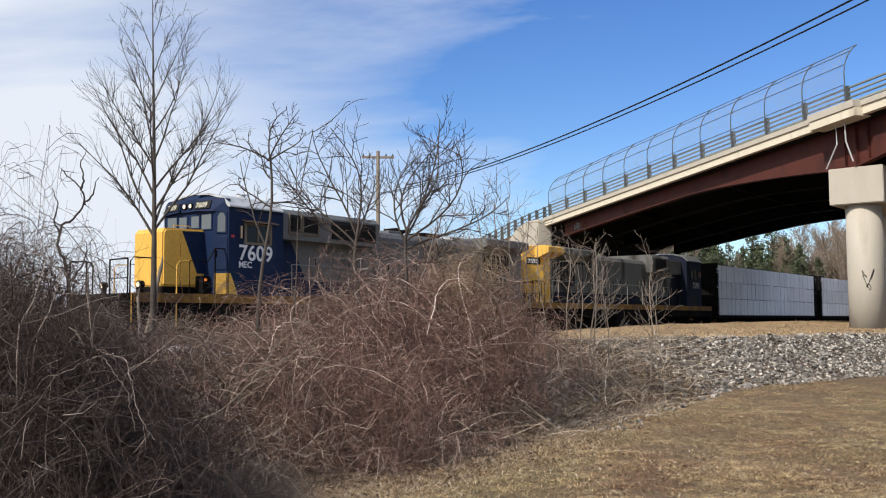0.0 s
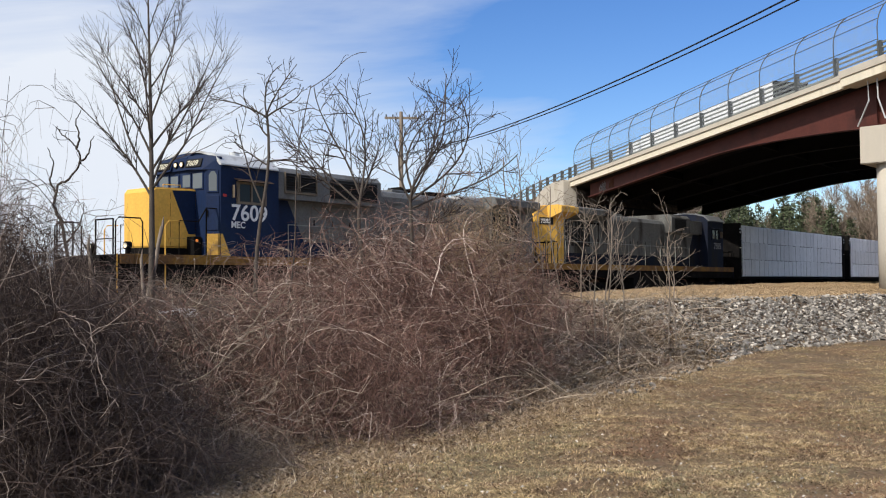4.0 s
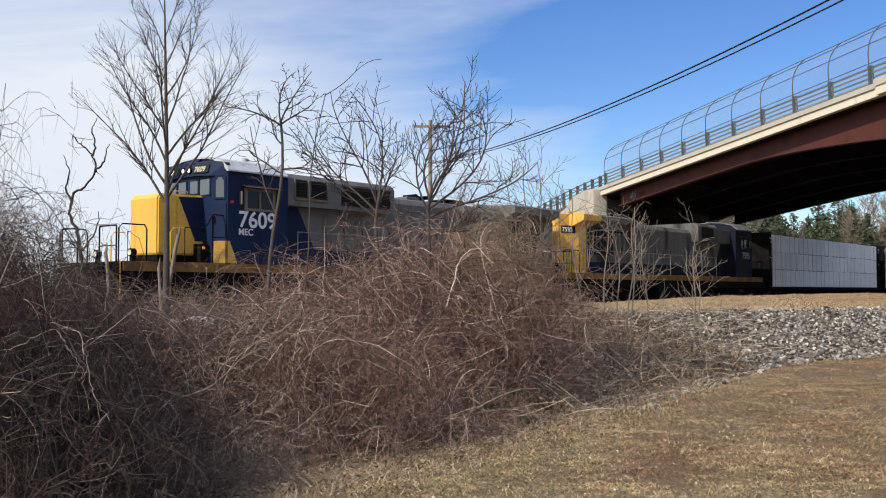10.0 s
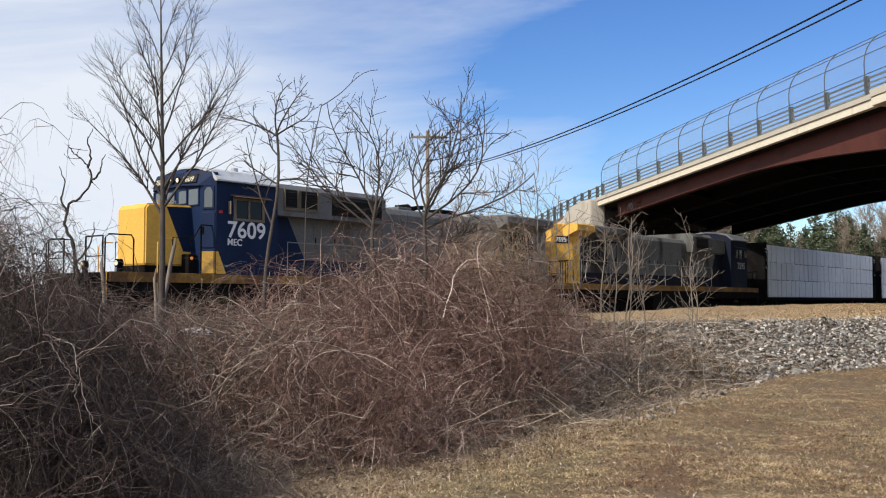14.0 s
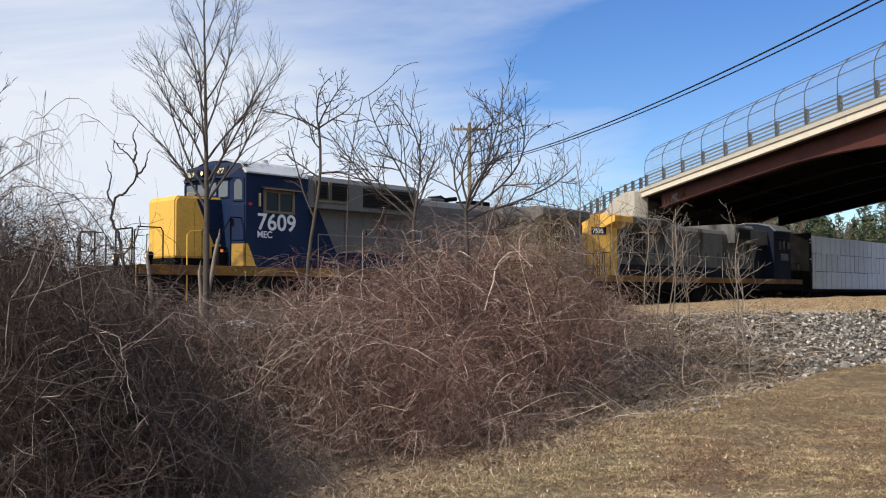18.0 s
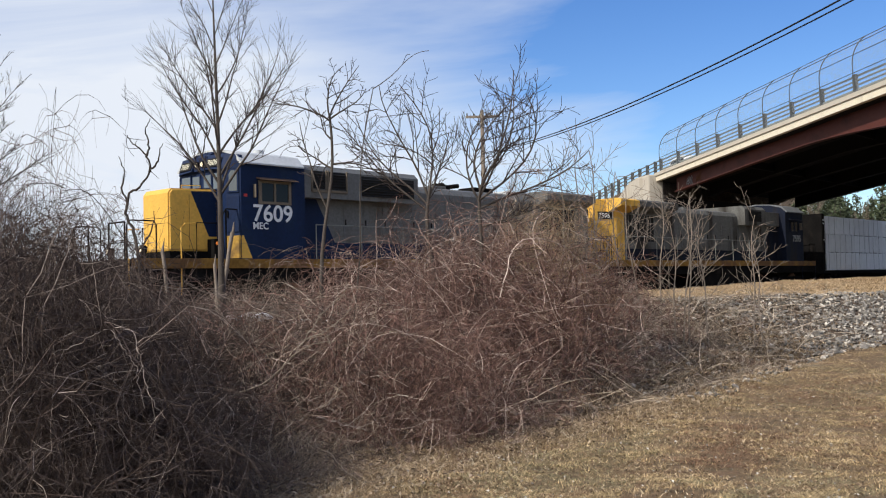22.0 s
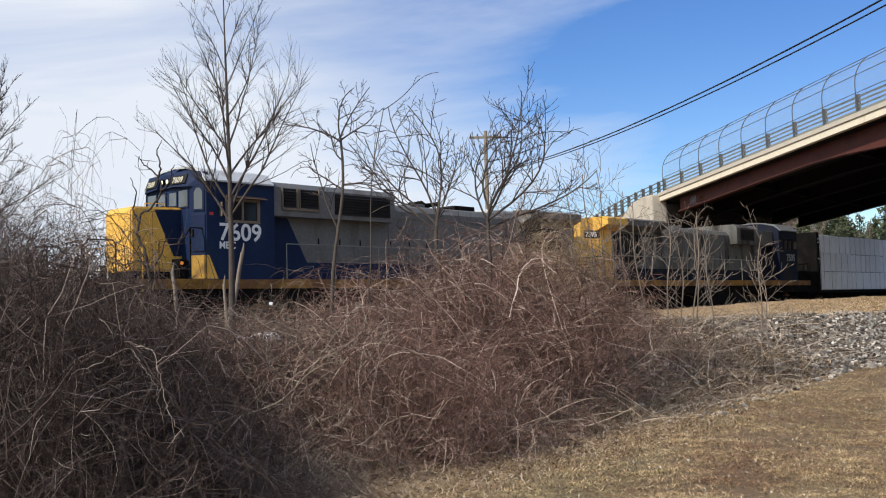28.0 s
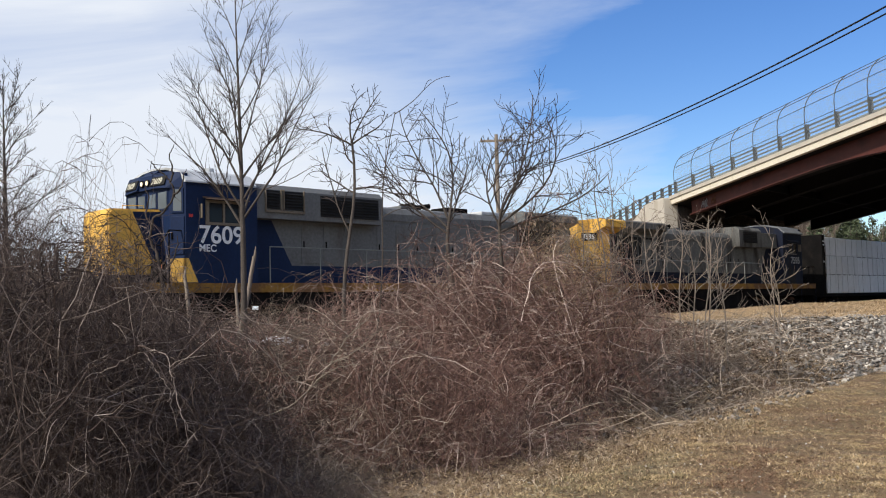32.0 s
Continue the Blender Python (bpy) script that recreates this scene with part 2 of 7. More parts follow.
M = {
    "lawn": mat("dry_lawn", (0.165, 0.118, 0.068), 0.95, var=0.6, fine=22, coarse=3.2, bump=0.8, stain=(0.14, 0.092, 0.055), stain_at=0.51, streak=(1, 1.6, 1)),
    "blade": mat("dead_grass_blade", (0.56, 0.415, 0.22), 0.85, var=0.6, fine=9, coarse=2.2, bump=0, island=0.65, stain=(0.23, 0.155, 0.09), stain_at=0.51, streak=(1, 1.6, 1), other=(0.58, 0.48, 0.32), other_at=0.93),
    "straw": mat("tall_dry_grass", (0.46, 0.335, 0.20), 0.85, var=0.2, fine=9, coarse=0.6, bump=0, island=0.25),
    "rock": mat("riprap_stone", (0.255, 0.235, 0.208), 0.95, var=0.35, fine=30, coarse=9, bump=0.6, obj=0.5, stain=(0.36, 0.31, 0.25), stain_at=0.6),
    "rock_rest": mat("riprap_stone_far", (0.225, 0.208, 0.185), 0.95, var=0.35, fine=30, coarse=9, bump=0.6, island=0.55, other=(0.40, 0.365, 0.315), other_at=0.84),
    "ballast": mat("track_ballast", (0.17, 0.155, 0.145), 0.9, var=0.5, fine=30, coarse=4, bump=1.0),
    "snow": mat("old_snow", (0.82, 0.84, 0.88), 0.6, var=0.1, fine=20, coarse=5, bump=0.5),
    "concrete": mat("weathered_concrete", (0.47, 0.43, 0.365), 0.85, var=0.14, fine=30, coarse=1.2, bump=0.2, stain=(0.36, 0.32, 0.26), stain_at=0.64, streak=(1, 1, 0.25)),
    "fascia": mat("cream_fascia_concrete", (0.66, 0.60, 0.48), 0.8, var=0.12, fine=25, coarse=1.0, bump=0.15, stain=(0.42, 0.36, 0.27), stain_at=0.66, streak=(1, 1, 0.12)),
    "girder": mat("red_brown_painted_steel", (0.085, 0.026, 0.020), 0.6, var=0.25, fine=12, coarse=0.8, bump=0.1, stain=(0.05, 0.017, 0.014)),
    # bridge underside and abutment: their deep shade is put into these two colours
    "deck_under": mat("shade_black_concrete", (0.010, 0.010, 0.0105), 0.95, var=0.25, fine=10, coarse=0.8),
    "girder_shaded": mat("shade_black_steel", (0.007, 0.0065, 0.0065), 0.95, var=0.3, fine=12, coarse=0.8, bump=0.1),
    "window_frame": mat("tan_window_frame", (0.17, 0.14, 0.105), 0.7, var=0.2, fine=20, coarse=2, bump=0.05),
    "dull_white": mat("faded_white_lettering", (0.30, 0.31, 0.32), 0.7, var=0.25, fine=20, coarse=3, bump=0),
    "asphalt": mat("asphalt", (0.05, 0.05, 0.052), 0.9, var=0.3, fine=60, coarse=1),
    "galv": mat("galvanised_steel", (0.105, 0.115, 0.118), 0.6, 0.15, var=0.15, fine=25, coarse=3, bump=0.05),
    "railtube": mat("dull_galvanised_rail", (0.20, 0.215, 0.20), 0.6, 0.15, var=0.15, fine=20, coarse=2, bump=0.05),
    "mesh_wire": mat("chain_link_wire", (0.34, 0.37, 0.40), 0.5, 0.4, var=0.1, bump=0),
    "band": mat("pale_rail_bar", (0.27, 0.29, 0.25), 0.6, 0.1, var=0.12, fine=10, coarse=2, bump=0.05),
    "blue": mat("dark_blue_paint", (0.0052, 0.0165, 0.056), 0.65, var=0.25, fine=14, coarse=1.2, bump=0.05, stain=(0.010, 0.022, 0.048), stain_at=0.66, streak=(1, 1, 0.3)),
    # trailing engine's paints: grime, with some of the bridge's shade in the colour
    "grimy_dim_blue": mat("grimy_dim_blue_paint", (0.0055, 0.009, 0.022), 0.75, var=0.35, fine=14, coarse=1.2, bump=0.05, stain=(0.011, 0.010, 0.010), stain_at=0.58, streak=(1, 1, 0.3)),
    "grimy_dim_grey": mat("grimy_dim_grey_paint", (0.13, 0.13, 0.122), 0.75, var=0.35, fine=12, coarse=1.0, bump=0.06, stain=(0.032, 0.028, 0.024), stain_at=0.58, streak=(1, 1, 0.25)),
    "grey": mat("grey_loco_paint", (0.138, 0.142, 0.142), 0.65, var=0.28, fine=12, coarse=1.0, bump=0.06, stain=(0.085, 0.08, 0.073), stain_at=0.62, streak=(1, 1, 0.25)),
    "yellow": mat("yellow_paint", (0.74, 0.43, 0.085), 0.6, var=0.16, fine=14, coarse=1.4, bump=0.06, stain=(0.40, 0.23, 0.045), stain_at=0.64, streak=(1, 1, 0.3)),
    # stained yellow of the cab corner; colour darkened to offset the sun on it
    "dimmed_yellow": mat("dimmed_yellow_paint", (0.44, 0.26, 0.055), 0.7, var=0.3, fine=14, coarse=2.2, bump=0.06, stain=(0.20, 0.12, 0.04), stain_at=0.56),
    "sill_yellow": mat("grimy_yellow_stripe", (0.26, 0.14, 0.03), 0.8, var=0.35, fine=16, coarse=1.5, bump=0.05, stain=(0.13, 0.07, 0.03), stain_at=0.52),
    "black": mat("black_grime", (0.009, 0.0085, 0.0085), 0.95, gloss=0.04, var=0.35, fine=20, coarse=2, bump=0.2, stain=(0.014, 0.012, 0.011)),
    "roofgrey": mat("pale_cab_roof_paint", (0.52, 0.54, 0.55), 0.45, var=0.15, fine=12, coarse=1.2, bump=0.05, stain=(0.30, 0.30, 0.29)),
    "grille": mat("dark_grille", (0.018, 0.018, 0.018), 0.8, var=0.3, bump=0.1),
    "glass": glass_mat("cab_glass", (0.015, 0.016, 0.018)),
    "white": mat("white_lettering", (0.74, 0.76, 0.78), 0.5, var=0.12, fine=20, coarse=3, bump=0),
    "board_pale": mat("pale_board_numerals", (0.50, 0.48, 0.38), 0.7, var=0.2, fine=20, coarse=3, bump=0),
    # front and corner panes: the mirrored sky is put into a paler base colour
    "skylit_pane": glass_mat("sky_lit_cab_pane", (0.10, 0.115, 0.12), 0.08, 0.9),
    # trailing engine's cab roof: grime, and its lack of sun put into the colour
    "grimy_dim_roof": mat("grimy_dim_cab_roof", (0.16, 0.17, 0.18), 0.6, var=0.3, fine=12, coarse=1.2, bump=0.05, stain=(0.08, 0.08, 0.08)),
    "rusty_shade": mat("rusty_sunshade", (0.13, 0.085, 0.06), 0.8, var=0.3, fine=20, coarse=3, bump=0.1),
    "lamp": glow_mat("lit_headlamp", (1.0, 0.86, 0.60), 0.35),
    "marker": glow_mat("amber_marker", (1.0, 0.30, 0.05), 0.3),
    "red": mat("red_sign", (0.45, 0.03, 0.03), 0.5, var=0.1, bump=0),
    "wrap": mat("white_lumber_wrap", (0.72, 0.73, 0.75), 0.38, var=0.10, fine=4, coarse=1.6, bump=0.6, obj=0.08, stain=(0.55, 0.57, 0.59), stain_at=0.66, streak=(1.6, 1, 0.3)),
    "strap": mat("wrap_seam_dark", (0.16, 0.165, 0.17), 0.7, var=0.2, bump=0),
    "rust": mat("rusty_steel", (0.13, 0.062, 0.035), 0.8, var=0.35, fine=30, coarse=4, bump=0.3),
    "tie": mat("creosote_wood", (0.05, 0.038, 0.03), 0.9, var=0.3, fine=30, coarse=4, bump=0.3),
    "bark": mat("grey_brown_bark", (0.088, 0.074, 0.064), 0.9, var=0.35, fine=60, coarse=6, bump=0.4),
    "barkpale": mat("pale_sapling_bark", (0.23, 0.19, 0.155), 0.85, var=0.3, fine=60, coarse=6, bump=0.3),
    "twigdark": mat("dark_twig", (0.050, 0.038, 0.033), 0.85, var=0.3, fine=30, coarse=3, bump=0, island=0.3),
    "cane_red": mat("reddish_bramble_cane", (0.17, 0.098, 0.078), 0.75, var=0.3, fine=25, coarse=1.0, bump=0, island=0.65, other=(0.40, 0.335, 0.285), other_at=0.90),
    "cane_grey": mat("grey_tan_cane", (0.19, 0.148, 0.115), 0.75, var=0.3, fine=25, coarse=1.0, bump=0, island=0.6, other=(0.42, 0.36, 0.29), other_at=0.88),
    "cane_tan": mat("straw_tan_cane", (0.40, 0.31, 0.20), 0.8, var=0.3, fine=25, coarse=1.0, bump=0, island=0.5, other=(0.30, 0.17, 0.10), other_at=0.8),
    "cane_pale": mat("bleached_pale_cane", (0.36, 0.30, 0.26), 0.7, var=0.3, fine=40, coarse=4.0, bump=0),
    "barkdark": mat("dark_wet_bark", (0.062, 0.05, 0.043), 0.9, var=0.35, fine=60, coarse=6, bump=0.4),
    "cane_dark": mat("dark_bramble_cane", (0.076, 0.055, 0.047), 0.7, var=0.3, fine=25, coarse=1.0, bump=0, island=0.55, other=(0.27, 0.23, 0.20), other_at=0.95),
    "litter": mat("leaf_litter", (0.115, 0.085, 0.062), 0.95, var=0.55, fine=35, coarse=2.5, bump=0.9, stain=(0.17, 0.13, 0.09)),
    "polewood": mat("weathered_pole_wood", (0.26, 0.215, 0.17), 0.9, var=0.25, fine=20, coarse=3, bump=0.3, streak=(6, 6, 0.4)),
    "wire": mat("black_cable", (0.012, 0.012, 0.013), 0.6, var=0.1, bump=0),
    "pine": mat("pine_needles", (0.075, 0.092, 0.050), 0.8, var=0.4, fine=3, coarse=0.4, bump=0, island=0.4),
    "faroak": mat("bare_far_twigs", (0.24, 0.19, 0.15), 0.9, var=0.3, fine=3, coarse=0.4, bump=0, island=0.4),
    "hill": mat("far_leaf_litter", (0.14, 0.105, 0.075), 0.95, var=0.4, fine=1.5, coarse=0.2, bump=0),
    "truckwhite": mat("white_trailer_paint", (0.80, 0.81, 0.82), 0.4, var=0.06, fine=5, coarse=0.7, bump=0.03),
    "tyre": mat("tyre_rubber", (0.02, 0.02, 0.02), 0.9, var=0.2, bump=0.1),
    "matted": mat("matted_dead_grass", (0.34, 0.24, 0.14), 0.85, var=0.3, fine=9, coarse=0.6, bump=0, island=0.5, other=(0.60, 0.50, 0.36), other_at=0.85),
    "debris": mat("dead_stem_debris", (0.20, 0.155, 0.118), 0.9, var=0.3, fine=9, coarse=0.8, bump=0, island=0.55, other=(0.48, 0.40, 0.32), other_at=0.86),
    "clod": mat("dark_soil_crumb", (0.15, 0.10, 0.065), 0.95, var=0.3, fine=20, coarse=2, bump=0, island=0.5),
    "brown_blade": mat("brown_dead_weeds", (0.24, 0.14, 0.085), 0.9, var=0.4, fine=9, coarse=1.5, bump=0, island=0.5),
    "olive_blade": mat("greyish_olive_grass", (0.25, 0.22, 0.125), 0.9, var=0.4, fine=9, coarse=1.5, bump=0, island=0.5),
    "stalk": mat("pale_dead_stalk", (0.40, 0.33, 0.255), 0.85, var=0.25, fine=20, coarse=2, bump=0, island=0.5),
    "chip": mat("pale_leaf_chip", (0.50, 0.47, 0.42), 0.8, var=0.3, fine=20, coarse=2, bump=0, island=0.5),
    "leaf": mat("curled_dead_leaf", (0.19, 0.135, 0.098), 0.85, var=0.3, fine=20, coarse=2, bump=0, island=0.5, other=(0.34, 0.27, 0.20), other_at=0.85),
    "ink": mat("black_spray_paint", (0.02, 0.02, 0.022), 0.7, var=0.2, bump=0),
}


# ---- mesh helpers ----
def box(bm, x0, x1, y0, y1, z0, z1, bevel=0.0):
    vs = [bm.verts.new((x, y, z)) for x in (x0, x1) for y in (y0, y1) for z in (z0, z1)]
    fs = [bm.faces.new([vs[i] for i in q]) for q in ((0, 1, 3, 2), (4, 6, 7, 5), (0, 4, 5, 1), (2, 3, 7, 6), (0, 2, 6, 4), (1, 5, 7, 3))]
    if bevel:
        es = list({e for f in fs for e in f.edges})
        bmesh.ops.bevel(bm, geom=es, offset=bevel, segments=2, affect="EDGES", profile=0.5)


def prism(bm, profile, x0, x1, axis="x"):
    """Extrude a closed profile of (a, b) along an axis: x gives (y, z), y gives (x, z), z gives (x, y)."""
    def at(a, b, c):
        return {"x": (c, a, b), "y": (a, c, b), "z": (a, b, c)}[axis]
    lo = [bm.verts.new(at(a, b, x0)) for a, b in profile]
    hi = [bm.verts.new(at(a, b, x1)) for a, b in profile]
    n = len(profile)
    for i in range(n):
        bm.faces.new((lo[i], lo[(i + 1) % n], hi[(i + 1) % n], hi[i]))
    bm.faces.new(lo[::-1])
    bm.faces.new(hi)
    bmesh.ops.recalc_face_normals(bm, faces=bm.faces[:])


def tube(bm, pts, r, sides=8, r2=None):
    """A round bar along points, tapering from r to r2."""
    pts = [Vector(p) for p in pts]
    rings = []
    for i, p in enumerate(pts):
        way = (pts[min(i + 1, len(pts) - 1)] - pts[max(i - 1, 0)]).normalized()
        side = way.cross(Vector((0, 0, 1)) if abs(way.z) < 0.95 else Vector((1, 0, 0))).normalized()
        up = side.cross(way)
        k = r if r2 is None else r + (r2 - r) * i / (len(pts) - 1)
        rings.append([bm.verts.new(p + k * (side * math.cos(2 * math.pi * j / sides) + up * math.sin(2 * math.pi * j / sides))) for j in range(sides)])
    for a, b in zip(rings, rings[1:]):
        for j in range(sides):
            bm.faces.new((a[j], a[(j + 1) % sides], b[(j + 1) % sides], b[j]))
    bm.faces.new(rings[0][::-1])
    bm.faces.new(rings[-1])
    bmesh.ops.recalc_face_normals(bm, faces=bm.faces[:])


def made(fn, *args, **kw):
    bm = bmesh.new()
    fn(bm, *args, **kw)
    return bm


def part(name, bm, material, parent=None, label="", smooth=False):
    me = bpy.data.meshes.new(name)
    bm.to_mesh(me)
    bm.free()
    me.materials.append(M[material] if isinstance(material, str) else material)
    if smooth:
        me.polygons.foreach_set("use_smooth", [True] * len(me.polygons))
    ob = new(name, me)
    ob.parent = parent
    if label:
        ob["label"] = label
    return ob


def raw(name, verts, faces, material, parent=None, label="", smooth=False):
    me = bpy.data.meshes.new(name)
    me.from_pydata(verts, [], faces)
    me.materials.append(M[material] if isinstance(material, str) else material)
    if smooth:
        me.polygons.foreach_set("use_smooth", [True] * len(me.polygons))
    ob = new(name, me)
    ob.parent = parent
    if label:
        ob["label"] = label
    return ob


def text(name, words, size, material, parent, m, label="", depth=0.004, bold=0.0):
    cu = bpy.data.curves.new(name, "FONT")
    cu.body, cu.size, cu.extrude, cu.offset = words, size, depth, bold
    tmp = bpy.data.objects.new(name, cu)
    scene.collection.objects.link(tmp)
    me = bpy.data.meshes.new_from_object(tmp.evaluated_get(bpy.context.evaluated_depsgraph_get()))
    bpy.data.objects.remove(tmp)
    me.materials.append(M[material])
    ob = new(name, me)
    ob.parent = parent
    ob.matrix_basis = m
    if label:
        ob["label"] = label
    return ob


# ---- the plan ----
TRACK_AT, TRACK_TURN, RAIL_Z = Vector((-9.914, 26.56)), 36.377, 0.68
TRACK_WAY = Vector((math.sin(radians(TRACK_TURN)), math.cos(radians(TRACK_TURN))))   # from the leading engine back along the train
TRACK_SIDE = Vector((TRACK_WAY.y, -TRACK_WAY.x))                                      # the side towards the lawn
BANK_A, BANK_B = 22.06 - 0.90 * 6.46, 0.90                                            # foot of the stone bank: y = A + B x
BANK_N = math.sqrt(1 + BANK_B * BANK_B)


def ease(a):
    a = min(1.0, max(0.0, a))
    return a * a * (3 - 2 * a)


def bank(x, y):
    return (y - BANK_A - BANK_B * x) / BANK_N


def off_track(x, y):
    return (Vector((x, y)) - TRACK_AT).dot(TRACK_SIDE)


def spread(x):
    """How much further out the foot of the bank runs towards the thicket."""
    return min(3.9, max(0.0, 0.64 * (6.2 - x)))


def ground_z(x, y):
    q, w = bank(x, y), off_track(x, y)
    run = spread(x)
    z = 1.05 * min(1.0, max(0.0, (q + 0.1 + run) / (2.1 + run)))
    z += 0.38 * ease((q - 2.5) / 14.0) * ease((x + 2) / 10.0)
    if w < 7.5:
        z = z + (0.36 - z) * ease((7.5 - w) / 4.0)
    if w < -5:
        z = z + (-0.2 - z) * ease((-5 - w) / 12.0)
    z += 0.05 * noise.noise((x * 0.35, y * 0.35, 0)) + 0.035 * noise.noise((x * 1.1, y * 1.1, 4))
    return z


def build_ground():
    def axis(lo, hi, fine_lo, fine_hi, step):
        a = list(np.arange(fine_lo, fine_hi, step))
        k, v = step, fine_lo
        while v > lo:
            k *= 1.35
            v -= k
            a.insert(0, v)
        k, v = step, a[-1]
        while v < hi:
            k *= 1.35
            v += k
            a.append(v)
        return a
    xs, ys = axis(-2500, 2500, -16, 26, 0.35), axis(-600, 4000, 2, 52, 0.35)
    verts = [(x, y, ground_z(x, y)) for y in ys for x in xs]
    w = len(xs)
    faces = [(j * w + i, j * w + i + 1, (j + 1) * w + i + 1, (j + 1) * w + i) for j in range(len(ys) - 1) for i in range(w - 1)]
    g = raw("ground", verts, faces, "lawn", smooth=True)
    g.data.materials.append(M["litter"])
    g.data.materials.append(M["ballast"])
    for p in g.data.polygons:
        x, y, _ = p.center
        q, t = bank(x, y), off_track(x, y)
        if abs(t) < 3.4:
            p.material_index = 2
        elif -0.3 < q < 2.2 or (x < foot_x(y) + 0.4 and q < 6) or (q >= 2.2 and x < 4 and q < 9):
            p.material_index = 1
    tagged(g, "dry tan lawn rising over a stony bank to a field", "ground", kind="structure")


def foot_x(y):
    """The right-hand edge of the thicket on the lawn."""
    return float(np.interp(y, (3.0, 6.0, 8.4, 9.5, 13.1, 17.5, 21.7, 24), (-4.3, -2.75, -1.42, -0.88, 1.25, 3.4, 5.2, 6.0)))


build_ground()


# ---- the track ----
def track_place(along, side, z):
    p = TRACK_AT + TRACK_WAY * along + TRACK_SIDE * side
    return Vector((p.x, p.y, z))


def track_pose(along, turned=False):
    p = track_place(along, 0, RAIL_Z)
    return pose(p.x, p.y, p.z, 0, 0, 90 - TRACK_TURN + (180 if turned else 0))


def build_track():
    thing = tagged(new("railway_track"), "rusty steel rails on dark ties in grey ballast", "railway track", kind="structure")
    thing.matrix_basis = track_pose(0)
    for s in (-0.7525, 0.7525):
        profile = [(s - 0.075, -0.16), (s + 0.075, -0.16), (s + 0.012, -0.12), (s + 0.012, -0.05), (s + 0.036, -0.03), (s + 0.036, 0), (s - 0.036, 0), (s - 0.036, -0.03), (s - 0.012, -0.05), (s - 0.012, -0.12)]
        part("rail", made(prism, profile, -40, 170), "rust", thing)
    tie = made(box, -0.115, 0.115, -1.3, 1.3, -0.34, -0.165, 0.01)
    first = part("tie", tie, "tie", thing)
    first.location.x = -12
    for i in range(1, 180):
        o = first.copy()
        scene.collection.objects.link(o)
        o.location.x = -12 + 0.55 * i
    rng = random.Random(3)
    vs, fs = [], []
    for _ in range(9000):
        x, y = rng.uniform(-14, 80), rng.choice((-1, 1)) * abs(rng.gauss(0, 1.5))
        if abs(y) > 3.2:
            continue
        r, z = rng.uniform(0.025, 0.05), -0.20 - 0.14 * max(0, abs(y) - 1.4)
        b, turn = len(vs), rng.uniform(0, 6)
        for k in range(3):
            vs.append((x + r * math.cos(turn + 2.1 * k), y + r * math.sin(turn + 2.1 * k), z - r))
        vs.append((x + 0.3 * r, y, z + r))
        fs += [(b, b + 1, b + 3), (b + 1, b + 2, b + 3), (b + 2, b, b + 3)]
    tagged(raw("ballast_stones", vs, fs, "ballast", thing), kind="stuff")


build_track()


# ---- the train ----
ENGINE = 21.54


def panel(bm, pts, y, thick):
    """A flat plate in the x-z plane, its outer face at y + thick."""
    prism(bm, pts, min(y, y + thick), max(y, y + thick), axis="y")


def wheelset(parent, x, r=0.51):
    bm = bmesh.new()
    for s in (-1, 1):
        y = s * 0.72
        tube(bm, [(0, y - 0.065, 0), (0, y + 0.065, 0)], r, 24)
        tube(bm, [(0, y - 0.085 * s, 0), (0, y - 0.065 * s, 0)], r + 0.03, 24)
        tube(bm, [(0, y + 0.07 * s, 0), (0, y + 0.20 * s, 0)], 0.13, 10)
        for k in range(4):
            a = k * math.pi / 2
            box(bm, 0.28 * math.cos(a) - 0.04, 0.28 * math.cos(a) + 0.04, y + s * 0.05, y + s * 0.075, 0.28 * math.sin(a) - 0.04, 0.28 * math.sin(a) + 0.04)
    tube(bm, [(0, -0.7, 0), (0, 0.7, 0)], 0.09, 10)
    w = part("wheelset", bm, "rust", parent, "dark steel wheels on one axle")
    w.location = (x, 0, r)
    return w


def bogie(parent, x, axles, gap, wheels):
    """Side frames, springs and journal boxes of a truck; its wheelsets are parts of their own."""
    half = gap * (axles - 1) / 2
    for s in (-1, 1):
        bm = bmesh.new()
        y = s * 0.98
        prism(bm, [(x - half - 0.55, 0.62), (x - half - 0.30, 0.40), (x - half + 0.45, 0.34), (x + half - 0.45, 0.34), (x + half + 0.30, 0.40), (x + half + 0.55, 0.62), (x + half + 0.5, 0.86), (x - half - 0.5, 0.86)], min(y, y + s * 0.14), max(y, y + s * 0.14), "y")
        for k in range(axles):
            ax = x - half + gap * k
            box(bm, ax - 0.19, ax + 0.19, min(y + s * 0.12, y + s * 0.27), max(y + s * 0.12, y + s * 0.27), 0.33, 0.72, 0.02)
            for d in (-0.42, 0.42):
                tube(bm, [(ax + d, y + s * 0.2, 0.42), (ax + d, y + s * 0.2, 0.84)], 0.085, 8)
        part("truck_frame", bm, "black", parent)
    bm = bmesh.new()
    box(bm, x - half - 0.35, x + half + 0.35, -0.66, 0.66, 0.62, 1.08)
    box(bm, x - 0.4, x + 0.4, -1.0, 1.0, 0.5, 1.0)
    for k in range(axles - 1):
        ax = x - half + gap * (k + 0.5)
        box(bm, ax - 0.42, ax + 0.42, -0.62, 0.62, 0.22, 0.7, 0.04)
    part("truck_bolster", bm, "black", parent)
    for k in range(axles):
        wheels.append(wheelset(parent, x - half + gap * k, 0.51 if axles == 3 else 0.46))


